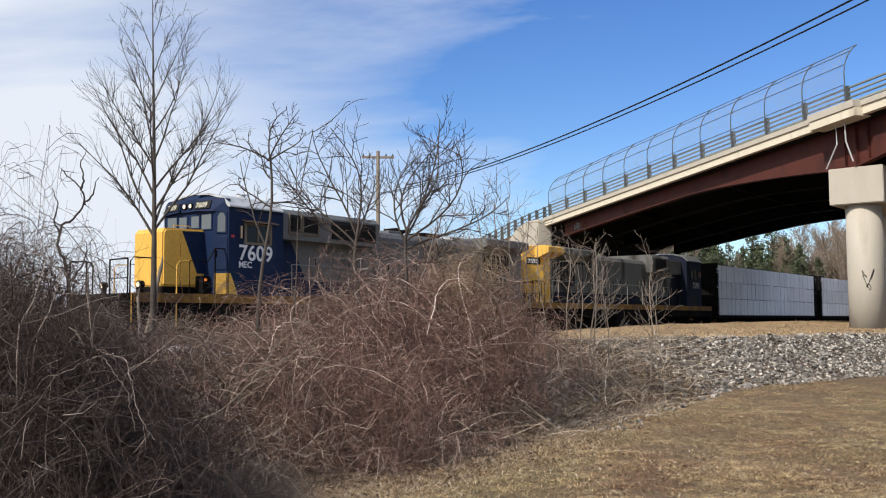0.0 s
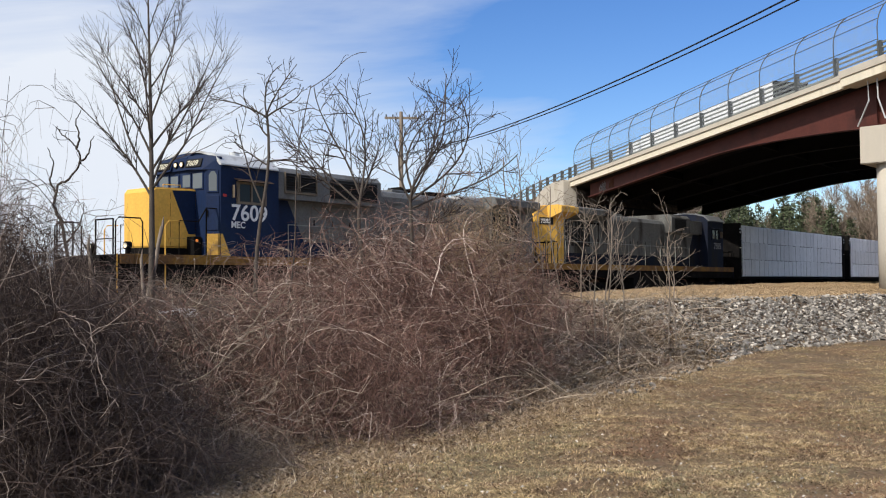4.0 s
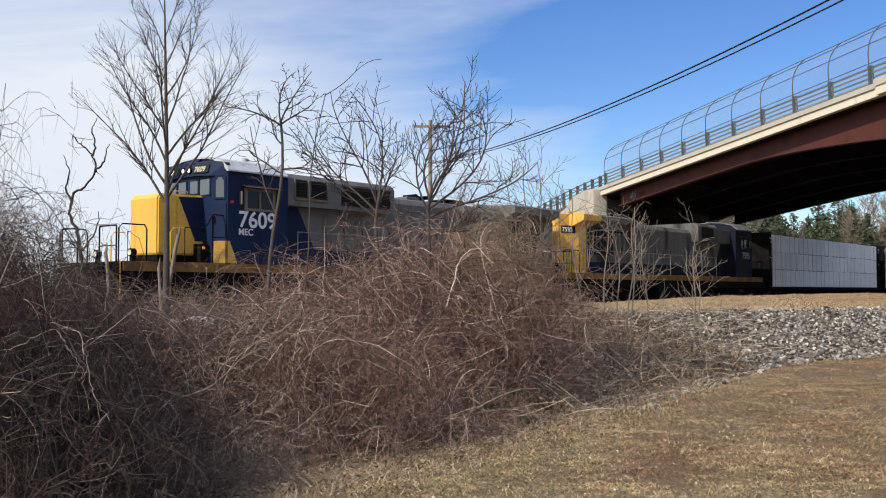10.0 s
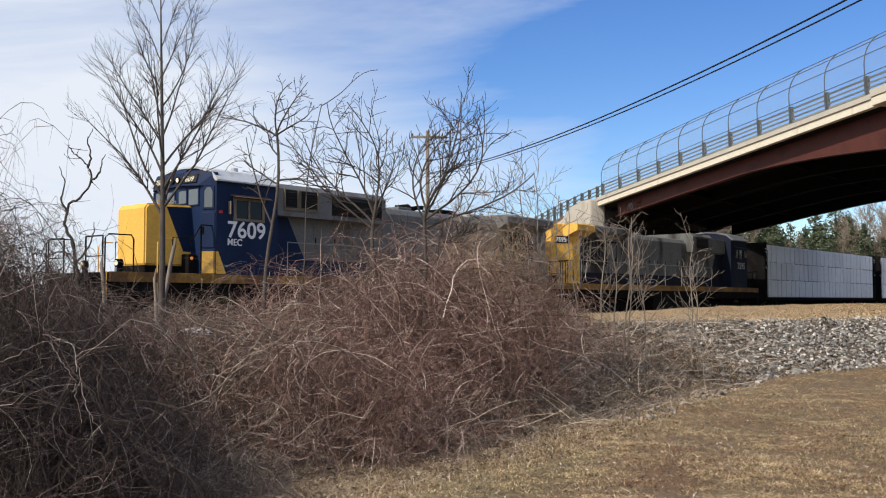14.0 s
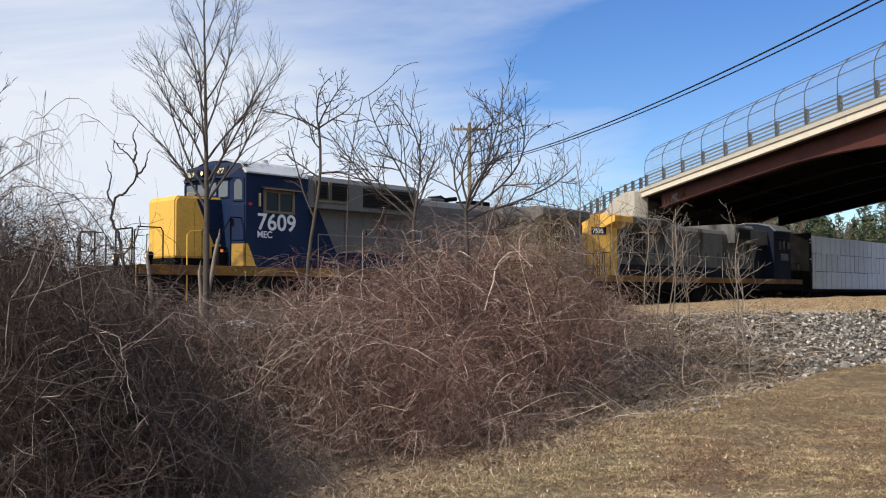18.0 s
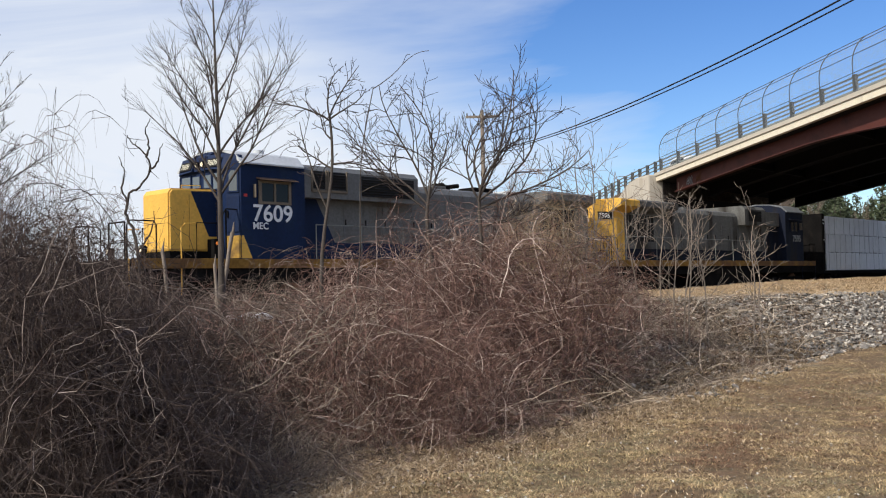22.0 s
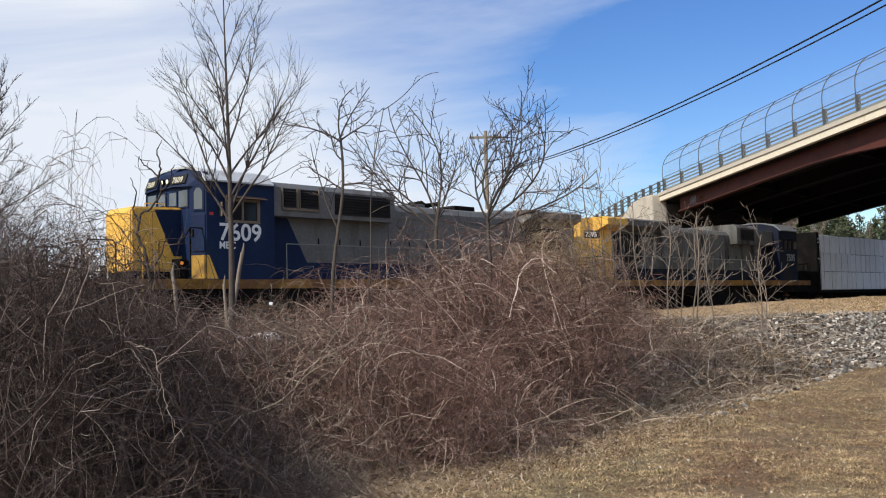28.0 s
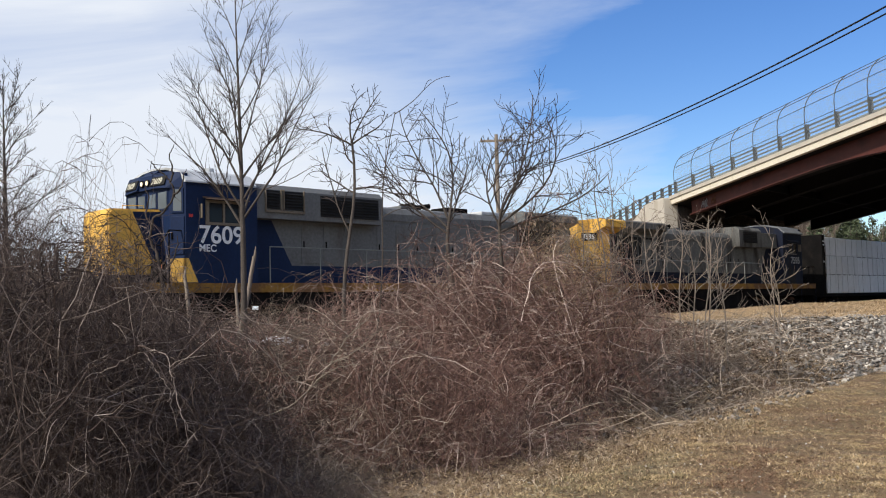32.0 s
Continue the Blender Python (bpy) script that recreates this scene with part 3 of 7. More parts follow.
def handrail(thing, xs, y, top, base, label="grey handrail"):
    bm = bmesh.new()
    tube(bm, [(xs[0], y, top), (xs[-1], y, top)], 0.018, 6)
    for x in xs:
        tube(bm, [(x, y, base), (x, y, top)], 0.016, 6)
    part("handrail", bm, "railtube", thing, label)


def end_rails(thing, x, sgn, colour="black"):
    """Railings and grab irons across an end platform; sgn points outwards along x."""
    for s in (-1, 1):
        bm = bmesh.new()
        pts = [(x, s * 0.55, 1.62), (x, s * 0.55, 2.62), (x, s * 1.36, 2.62), (x, s * 1.36, 1.62)]
        for a, b in zip(pts, pts[1:]):
            tube(bm, [a, b], 0.022, 6)
        tube(bm, [(x, s * 0.55, 2.1), (x, s * 1.36, 2.1)], 0.015, 6)
        part("end_railing", bm, colour, thing)
        bm = bmesh.new()
        tube(bm, [(x, s * 1.46, 0.7), (x, s * 1.47, 2.55), (x - sgn * 0.1, s * 1.47, 2.66), (x - sgn * 0.75, s * 1.47, 2.66), (x - sgn * 0.82, s * 1.47, 2.55), (x - sgn * 0.82, s * 1.47, 1.7)], 0.02, 6)
        part("corner_grab_iron", bm, "yellow" if colour == "yellow" else "black", thing)
        for k in range(4):
            z = 0.42 + 0.31 * k
            part("step", made(box, min(x - sgn * 0.02, x - sgn * 0.40), max(x - sgn * 0.02, x - sgn * 0.40), min(s * 1.12, s * 1.5), max(s * 1.12, s * 1.5), z, z + 0.03), "black", thing)


def engine(name, number, owner, label, side, rear_yellow, lit, k, f, blue, grey, front, c):
    """A six-axle road engine, its cab end at x = 0. k: extra length of the long hood; f: where the front platform ends. side: the side (sign of y) whose lettering shows."""
    t = tagged(new(name), label, "locomotive", "engines of the train")
    wheels = []
    # underframe
    part("underframe", made(box, f + 0.07, 20.7 + k, -1.45, 1.45, 1.08, 1.46, 0.01), "black", t)
    for s in (-1, 1):
        part("sill_stripe", made(box, f + 0.12, 20.65 + k, min(s * 1.45, s * 1.53), max(s * 1.45, s * 1.53), 1.44, 1.70, 0.008), "sill_yellow", t, "grimy yellow sill stripe")
    part("walkway", made(box, f - 0.03, 20.8 + k, -1.45, 1.45, 1.60, 1.685), "black", t)
    bm = bmesh.new()
    prism(bm, [(8.2, 1.1), (8.2, 0.55), (8.45, 0.28), (13.0, 0.28), (13.25, 0.55), (13.25, 1.1)], -1.42, 1.42, "y")
    part("fuel_tank", bm, "black", t)
    bm = bmesh.new()
    for x in (7.0, 7.55):
        tube(bm, [(x, -1.25, 0.75), (x, 1.25, 0.75)], 0.22, 12)
    part("air_reservoir", bm, "black", t)
    bogie(t, 4.15 + (f - 0.78) * 0.6 if c else 4.15, 3, 2.03, wheels)
    bogie(t, 17.35 + k, 3, 2.03, wheels)
    for x, sgn in ((f, -1), (20.76 + k, 1)):
        bm = bmesh.new()
        prism(bm, [(x, 1.68), (x, 0.9), (x + sgn * 0.12, 0.2), (x + sgn * 0.02, 0.2), (x - sgn * 0.14, 0.9), (x - sgn * 0.14, 1.68)], -1.4, 1.4, "y")
        part("pilot", bm, "black", t)
        part("anticlimber", made(box, min(x, x + sgn * 0.22), max(x, x + sgn * 0.22), -1.1, 1.1, 1.50, 1.66, 0.02), "black", t)
        bm = bmesh.new()
        box(bm, min(x, x + sgn * 0.65), max(x, x + sgn * 0.65), -0.11, 0.11, 0.76, 0.98, 0.02)
        box(bm, min(x + sgn * 0.5, x + sgn * 0.82), max(x + sgn * 0.5, x + sgn * 0.82), -0.16, 0.14, 0.70, 1.05, 0.04)
        part("coupler", bm, "rust", t)
        end_rails(t, x, sgn, "black")
        for s in (-1, 1):
            d = 0.85 if c == 0 and sgn < 0 else 0.05
            lamp = part("ditch_light", made(tube, [(x - sgn * d, s * 0.86, 1.95), (x - sgn * (d - 0.15), s * 0.86, 1.95)], 0.11, 14), "black", t)
            part("lamp_post", made(box, min(x - sgn * d, x - sgn * (d - 0.12)), max(x - sgn * d, x - sgn * (d - 0.12)), s * 0.86 - 0.05, s * 0.86 + 0.05, 1.68, 1.87), "black", t)
            if lit and sgn < 0:
                part("lens", made(tube, [(x - sgn * (d - 0.15), s * 0.86, 1.95), (x - sgn * (d - 0.165), s * 0.86, 1.95)], 0.07, 14), "lamp", lamp, "lit ditch light lens")
    # nose
    nx = 2.16 if c == 0 else 3.2
    part("nose_base", made(box, nx + 0.05, 3.655, -0.62, 0.62, 1.684, 1.93), "black", t)
    bm = bmesh.new()
    prism(bm, [(nx + 0.03, 1.93), (nx, 1.98), (nx, 3.50), (nx + 0.10, 3.63), (3.657, 3.67), (3.657, 1.93)], -0.68, 0.68, "y")
    rim = [e for e in bm.edges if abs(e.verts[0].co.y - e.verts[1].co.y) < 1e-4 and min(e.verts[0].co.x, e.verts[1].co.x) < 3.6]
    bmesh.ops.bevel(bm, geom=rim, offset=0.045, segments=3, affect="EDGES")
    nose = part("nose", bm, front, t, "yellow short hood with rounded edges" if c == 0 else "short hood with rounded edges")
    for s in (-1, 1):
        y = s * 0.682
        if not c:
            bm = bmesh.new()
            panel(bm, [(2.84, 3.57), (3.65, 3.60), (3.65, 2.34), (3.40, 2.34)], y, s * 0.006)
            part("nose_blue_panel", bm, blue, nose, "dark blue diagonal paint")
            part("nose_seam", made(box, nx + 0.62, nx + 0.632, min(y, y + s * 0.004), max(y, y + s * 0.004), 2.0, 3.5), "sill_yellow", nose)
        for z in (2.1, 2.7, 3.2):
            part("nose_door_hinge", made(box, 2.72, 2.77, min(y, y + s * 0.03), max(y, y + s * 0.03), z, z + 0.12), front, nose)
        box_ = part("marker_box", made(box, 3.34, 3.62, min(y, y + s * 0.34), max(y, y + s * 0.34), 1.69, 2.26, 0.02), "black", nose, "black equipment box beside the nose")
        part("marker_light", made(tube, [(3.44, s * 1.02, 2.14), (3.44, s * 1.045, 2.14)], 0.045, 10), "marker" if lit else "black", box_)
    part("nose_top_paint", made(box, 3.1, 3.64, -0.60, 0.60, 3.65, 3.68), blue, nose)
    bm = bmesh.new()
    tube(bm, [(nx + 0.5, -0.5, 3.62), (nx + 0.5, -0.5, 3.74), (nx + 1.1, -0.5, 3.76), (nx + 1.1, -0.5, 3.65)], 0.014, 6)
    part("nose_grab_iron", bm, front, nose)
    # cab: a shell with cut-off front corners
    half = [(1.53, 1.69), (1.53, 4.36), (1.28, 4.58), (0.62, 4.74), (0, 4.78)]
    prof = half + [(-a, b) for a, b in half[-2::-1]]
    cab = part("cab", made(prism, prof, 3.892, 6.12), blue, t, "dark blue cab shell")
    part("cab_front", made(prism, [(3.89, -1.53), (3.66, -1.14), (3.66, 1.14), (3.89, 1.53)], 1.69, 4.40, "z"), blue, cab, "cab front with cut-off corners")
    half = [(1.62, 4.33), (1.62, 4.37), (1.31, 4.66), (0.64, 4.81), (0, 4.85)]
    prof = half + [(-a, b) for a, b in half[-2:0:-1]] + [(-1.62, 4.37), (-1.62, 4.33), (-1.535, 4.33), (-1.26, 4.60), (-0.60, 4.76), (0, 4.80), (0.60, 4.76), (1.26, 4.60), (1.535, 4.33)]
    roof = part("cab_roof", made(prism, prof, 3.84, 6.05), "roofgrey" if c == 0 else "grimy_dim_roof", t, "pale grey sloping cab roof")
    part("roof_cap", made(tube, [(5.2, -0.55, 4.78), (5.2, -0.55, 4.90)], 0.16, 14), "roofgrey", roof)
    brow = part("number_board_housing", made(prism, [(3.58, 4.24), (3.62, 4.62), (3.85, 4.78), (3.85, 4.20)], -0.32, 0.32, "y"), blue, t)
    away = Matrix(((0, 0, -1), (-1, 0, 0), (0, 1, 0))).to_4x4()
    for s in (-1, 1):
        bm = bmesh.new()
        prism(bm, [(3.50, s * 0.324), (3.56, s * 1.08), (3.86, s * 1.48), (3.98, s * 1.48), (3.98, s * 0.324)], 4.20, 4.66, "z")
        for v in bm.verts:
            if v.co.z > 4.5:
                v.co.x += 0.16 * (3.98 - v.co.x) / 0.48
                v.co.z -= 0.16 * max(0.0, abs(v.co.y) - 1.0)
            elif abs(v.co.y) < 0.4 and v.co.x < 3.78:
                v.co.z += 0.05
        part("board_wing", bm, blue, brow)
        nb = part("number_board", made(box, -0.014, 0.014, -0.33, 0.33, -0.13, 0.13, 0.005), "grille", brow, "dark number board with pale numerals")
        nb.matrix_basis = pose(3.575, s * 0.70, 4.42, 0, 20, -s * 4.5)
        text("board_number", number, 0.235, "board_pale", nb, pose(-0.0145, 0.275, -0.085) @ away, bold=0.006)
        y = s * 0.14
        h = part("headlight", made(tube, [(3.55, y, 4.42), (3.64, y, 4.42)], 0.095, 16), "black", brow)
        part("lens", made(tube, [(3.542, y, 4.42), (3.55, y, 4.42)], 0.062, 16), "lamp" if lit else "glass", h)
        # front windows, with one more in the cut-off corner
        for a, b, z0, z1 in ((0.07, 0.50, 3.70, 4.14), (0.55, 1.06, 3.64, 4.16)):
            fr = part("front_window", made(box, 3.635, 3.659, min(s * a, s * b), max(s * a, s * b), z0, z1, 0.01), blue, cab)
            part("pane", made(box, 3.627, 3.635, min(s * (a + 0.04), s * (b - 0.04)), max(s * (a + 0.04), s * (b - 0.04)), z0 + 0.04, z1 - 0.04), "skylit_pane", fr)
        turned_ = math.degrees(math.atan2(0.23, 0.39)) * -s
        fr = part("corner_window", made(box, -0.012, 0.012, -0.17, 0.17, -0.33, 0.33, 0.01), blue, cab)
        fr.matrix_basis = pose(3.775, s * 1.335, 3.86, 0, 0, turned_) @ pose(-0.014, 0, 0)
        part("pane", made(prism, [(-0.12, -0.28), (0.12, -0.28), (0.12, 0.18), (0.05, 0.29), (-0.05, 0.29), (-0.12, 0.18)], -0.020, -0.0125), "skylit_pane", fr)
        dr = part("cab_door", made(box, -0.012, 0.012, -0.19, 0.19, -0.50, 0.50, 0.01), blue, cab)
        dr.matrix_basis = pose(3.775, s * 1.335, 2.94, 0, 0, turned_) @ pose(-0.014, 0, 0)
        if not c:
            low = part("yellow_step_panel", made(box, -0.010, 0.010, -0.215, 0.215, -0.31, 0.31), "dimmed_yellow", cab, "yellow paint low on the cab corner")
            low.matrix_basis = pose(3.775, s * 1.335, 2.03, 0, 0, turned_) @ pose(-0.012, 0, 0)
        part("door_latch", made(box, -0.04, -0.012, -s * 0.16 - 0.02, -s * 0.16 + 0.02, -0.1, 0.1), "black", dr)
    for s in (-1, 1):
        y = s * 1.53
        bm = bmesh.new()
        panel(bm, [(3.894, 1.71), (4.24, 1.71), (3.96, 2.34), (3.894, 2.34)], y, s * 0.005)
        part("yellow_corner", bm, front, cab, "yellow diagonal paint")
        bm = bmesh.new()
        for x0, x1, z0, z1 in ((4.47, 5.60, 3.24, 3.31), (4.47, 5.60, 3.83, 3.90), (4.47, 4.57, 3.31, 3.83), (5.51, 5.60, 3.31, 3.83), (5.00, 5.06, 3.31, 3.83)):
            box(bm, x0, x1, min(y, y + s * 0.04), max(y, y + s * 0.04), z0, z1)
        win = part("side_window", bm, "window_frame" if c == 0 else blue, cab, "tan-grey sliding window frame" if c == 0 else "")
        for x0, x1 in ((4.57, 5.00), (5.06, 5.51)):
            part("pane", made(box, x0, x1, min(y, y + s * 0.012), max(y, y + s * 0.012), 3.31, 3.83), "glass", win)
        bm = bmesh.new()
        prism(bm, [(y, 3.99), (y + s * 0.22, 3.91), (y + s * 0.22, 3.895), (y, 3.955)], 4.40, 5.75)
        part("sunshade", bm, "rusty_shade" if c == 0 else blue, cab, "rusty brown sunshade over the side window" if c == 0 else "")
        part("red_notice", made(box, 3.98, 4.10, min(y, y + s * 0.006), max(y, y + s * 0.006), 3.42, 3.50), "red", cab)
        part("mirror", made(box, 4.30, 4.33, min(y, y + s * 0.12), max(y, y + s * 0.16), 3.40, 3.78, 0.01), "window_frame", cab)
        part("gutter", made(box, 3.90, 6.10, min(y, y + s * 0.03), max(y, y + s * 0.03), 4.28, 4.305), blue, cab)
    y = side * 1.53
    turn = pose(0, 0, 0, 90, 0, 0 if side < 0 else 180)
    x0 = 4.27 if side < 0 else 5.76
    size, mark = (0.66, "white") if c == 0 else (0.50, "dull_white")
    text("road_number", number, size, mark, t, pose(x0 + c - (0.5 if c else 0), y + side * 0.006, 2.76) @ turn @ Matrix.Diagonal((1.06, 1, 1, 1)), "white road number", bold=0.010 * size / 0.66)
    owner and text("owner_letters", owner, 0.27, mark, t, pose(x0, y + side * 0.006, 2.53) @ turn, "small white letters", bold=0.004)
    for ob in (nose, cab, roof, brow):
        ob.location.x += c
    # equipment block behind the cab
    wing_end = 18.85 if c == 0 else 18.15
    end_at, wing_at, block_end = (18.954, 16.4, 10.95) if c == 0 else (18.6, 14.9, 8.75)
    for s in (-1, 1):
        bm = bmesh.new()
        panel(bm, [(6.125 + c, 1.70), (7.98 + c, 1.70), (6.98 + c, 3.52), (6.125 + c, 3.52)], s * 0.985, s * 0.012)
        part("blue_diagonal", bm, blue, t, "dark blue paint running back in a diagonal")
        bm = bmesh.new()
        panel(bm, [(7.98 + c, 1.70), (end_at - 0.1 + k, 1.70), (end_at - 0.1 + k, 2.22), (7.68 + c, 2.22)], s * 0.985, s * 0.010)
        part("blue_skirt", bm, blue, t, "dark blue lower band")
    part("equipment_hood", made(box, 6.122 + c, block_end, -0.985, 0.985, 1.69, 3.56), grey, t)
    bm = bmesh.new()
    prism(bm, [(-1.42, 3.52), (1.42, 3.52), (1.42, 4.34), (1.25, 4.50), (-1.25, 4.50), (-1.42, 4.34)], 6.17 if c == 0 else 6.40, block_end)
    blk = part("blower_housing", bm, grey, t, "grey boxy housing with dark openings")
    for s in (-1, 1):
        y = s * 1.42
        for x0, x1, z0, z1 in ((6.50, 6.98, 3.80, 4.32), (7.12, 7.80, 3.80, 4.32), (8.45, 10.75, 3.66, 4.28)) if c == 0 else ((6.9, 8.35, 3.72, 4.28),):
            g = part("louvre", made(box, x0, x1, min(y, y + s * 0.008), max(y, y + s * 0.008), z0, z1), "grille", blk)
            bm = bmesh.new()
            n = 0
            while z0 + 0.03 + 0.085 * n < z1:
                z = z0 + 0.03 + 0.085 * n
                prism(bm, [(y + s * 0.008, z), (y + s * 0.045, z - 0.03), (y + s * 0.045, z - 0.02), (y + s * 0.008, z + 0.012)], x0 + 0.02, x1 - 0.02)
                n += 1
            part("slat", bm, "grille", g)
        bm = bmesh.new()
        if c:
            bm.free()
            continue
        for x in (6.46, 7.0, 7.08, 7.81):
            box(bm, x, x + 0.035, min(y, y + s * 0.05), max(y, y + s * 0.05), 3.72, 4.36)
        box(bm, 6.46, 7.845, min(y, y + s * 0.05), max(y, y + s * 0.05), 3.70, 3.76)
        part("louvre_frame", bm, "window_frame", blk)
    if c:
        part("hood_step", made(box, 6.14 + c, 6.395, -1.2, 1.2, 3.565, 4.30, 0.02), grey, t)
    # engine hood
    half = [(0.985, 1.69), (0.985, 3.95), (0.86, 4.13), (0.5, 4.22), (0, 4.24)]
    prof = half + [(-a, b) for a, b in half[-2::-1]]
    part("engine_hood", made(prism, prof, block_end if c else 10.95, 16.6 + k), grey, t, "grey long hood")
    for s in (-1, 1):
        y = s * 0.985
        for n in range(10):
            x = 8.05 + 0.84 * n if n < 3 else 11.05 + 0.84 * (n - 3)
            bm = bmesh.new()
            box(bm, x, x + 0.76, min(y, y + s * 0.022), max(y, y + s * 0.022), 2.30, 3.42 if x < 10.9 else 3.62, 0.008)
            d = part("hood_door", bm, grey, t)
            part("latch", made(box, x + 0.06, x + 0.10, min(y, y + s * 0.04), max(y, y + s * 0.04), 2.75, 2.95), "black", d)
        part("hood_seam", made(box, 10.97, 16.55 + k, min(y, y + s * 0.03), max(y, y + s * 0.03), 3.72, 3.76), grey, t)
    horn = part("air_horn", made(box, 13.6, 13.8, -0.24, 0.24, 4.22, 4.38, 0.01), "black", t, "black air horn cluster")
    for n in range(5):
        a = (n - 2) * 0.09
        x = 13.75 + (0.0 if n % 2 else -0.12)
        part("horn_bell", made(tube, [(x, a, 4.38), (14.15, a * 1.6, 4.40)], 0.03, 8, 0.085), "black", horn)
        part("horn_bell", made(tube, [(13.3, a * 1.6, 4.40), (13.65, a, 4.38)], 0.085, 8, 0.03), "black", horn)
    part("exhaust_stack", made(box, 14.9, 16.0, -0.4, 0.4, 4.2, 4.40, 0.04), "black", t)
    part("roof_hatch", made(box, 12.6, 13.3, -0.5, 0.5, 4.2, 4.32, 0.03), grey, t)
    part("roof_vent", made(box, 16.4, 17.4 + k * 0.5, -0.7, 0.7, 4.18, 4.32, 0.04), "roofgrey", t)
    # radiator section with overhanging wings
    colour = "yellow" if rear_yellow else grey
    half = [(0.985, 1.69), (0.985, 3.72), (0.9, 3.80)]
    part("radiator_hood", made(prism, [(-a, b) for a, b in half] + half[::-1], 16.6 + k, end_at - 0.004 + k), grey, t)
    wing = [(0.95, 3.78), (1.52, 4.02), (1.52, 4.26), (1.32, 4.34), (-1.32, 4.34), (-1.52, 4.26), (-1.52, 4.02), (-0.95, 3.78)]
    part("radiator_wing", made(prism, wing, wing_at + k, wing_end + k), grey, t, "overhanging radiator housing")
    part("radiator_wing_end", made(prism, wing, wing_end + 0.004 + k, 19.62 + k), colour, t)
    for s in (-1, 1):
        g = part("radiator_screen", made(box, wing_at + 0.3 + k, end_at - 0.12 + k, min(s * 0.985, s * 0.999), max(s * 0.985, s * 0.999), 2.55, 3.70), "grille", t)
        n = 0
        while wing_at + 0.4 + 0.3 * n < end_at - 0.2:
            x = wing_at + 0.4 + k + 0.3 * n
            part("screen_bar", made(box, x, x + 0.03, min(s * 0.999, s * 1.02), max(s * 0.999, s * 1.02), 2.55, 3.70), "grimy_dim_grey", g)
            n += 1
    ca, cb = (19.80, 0.48) if c == 0 else (19.2, 0.5)
    corner = [(end_at + k, -0.985), (ca + k, -0.985), (20.16 + k, -cb), (20.16 + k, cb), (ca + k, 0.985), (end_at + k, 0.985)]
    hood_end = part("hood_end", made(prism, corner, 1.69, 4.02, "z"), colour, t, "end of the long hood with angled corners")
    part("hood_end_top", made(prism, [(a - 0.02, b * 1.0) for a, b in corner], 4.02, 4.30, "z"), colour, t)
    bm = bmesh.new()
    for z in (3.86, 4.10):
        tube(bm, [(20.14 + k, 0, z), (20.22 + k, 0, z)], 0.105, 14)
    hl = part("rear_headlight", bm, "black", hood_end)
    for z in (3.86, 4.10):
        part("lens", made(tube, [(20.22 + k, 0, z), (20.228 + k, 0, z)], 0.08, 14), "white", hl)
    for s in (-1, 1):
        a, b = Vector((ca + k, s * 0.985, 0)), Vector((20.16 + k, s * cb, 0))
        w = (b - a).normalized()
        n = Vector((w.y, -w.x, 0)) * (1 if s > 0 else -1)
        n = n if n.x > 0 else -n
        mid = (a + b) / 2
        bm = bmesh.new()
        vs = [mid + w * u + n * 0.015 + Vector((0, 0, z)) for u, z in ((-0.36, 3.46), (0.36, 3.46), (0.36, 3.79), (-0.36, 3.79))]
        lo = [bm.verts.new(v) for v in vs]
        hi = [bm.verts.new(v - n * 0.03) for v in vs]
        bm.faces.new(lo)
        for i in range(4):
            bm.faces.new((lo[i], lo[(i + 1) % 4], hi[(i + 1) % 4], hi[i]))
        bmesh.ops.recalc_face_normals(bm, faces=bm.faces[:])
        nb = part("end_number_board", bm, "grille", hood_end, "dark number board")
        right = Vector((0, 0, 1)).cross(n)
        face = Matrix((right, (0, 0, 1), n)).transposed().to_4x4()
        text("board_number", number, 0.27, "white", nb, Matrix.Translation(mid + n * 0.017 - right * 0.31 + Vector((0, 0, 3.53))) @ face, bold=0.006)
    bm = bmesh.new()
    box(bm, 20.16 + k, 20.18 + k, -0.33, 0.33, 1.75, 3.3, 0.006)
    part("end_door", bm, colour, hood_end)
    bm = bmesh.new()
    for s in (-1, 1):
        tube(bm, [(20.2 + k, s * 0.40, 2.0), (20.25 + k, s * 0.40, 2.05), (20.25 + k, s * 0.40, 3.0), (20.2 + k, s * 0.40, 3.05)], 0.015, 6)
    part("end_grab_iron", bm, colour, hood_end)
    handrail(t, [6.6, 8.4, 10.2, 12.0, 13.8, 15.6, 17.4, 19.2 + k], -1.44, 2.72, 1.68)
    handrail(t, [6.6, 8.4, 10.2, 12.0, 13.8, 15.6, 17.4, 19.2 + k], 1.44, 2.72, 1.68)
    for s in (-1, 1):
        bm = bmesh.new()
        tube(bm, [(2.55, s * 1.40, 1.7), (2.55, s * 1.40, 2.66), (3.20 + c * 0.5, s * 1.42, 2.66), (3.45 + c * 0.5, s * 1.44, 3.06), (3.85 + c * 0.5, s * 1.44, 3.06)], 0.02, 6)
        tube(bm, [(3.45 + c * 0.5, s * 1.44, 1.7), (3.45 + c * 0.5, s * 1.44, 3.06)], 0.022, 6)
        part("cab_grab_iron", bm, "black", t)
        bm = bmesh.new()
        tube(bm, [(2.05, s * 1.46, 0.75), (2.05, s * 1.46, 2.5), (2.15, s * 1.46, 2.62), (2.5, s * 1.46, 2.64)], 0.019, 6)
        part("side_grab_iron", bm, front, t)
        part("side_grab_iron", made(tube, [(f + 0.04, s * 1.48, 0.6), (f + 0.04, s * 1.48, 1.7)], 0.019, 6), front, t)
    return t, wheels


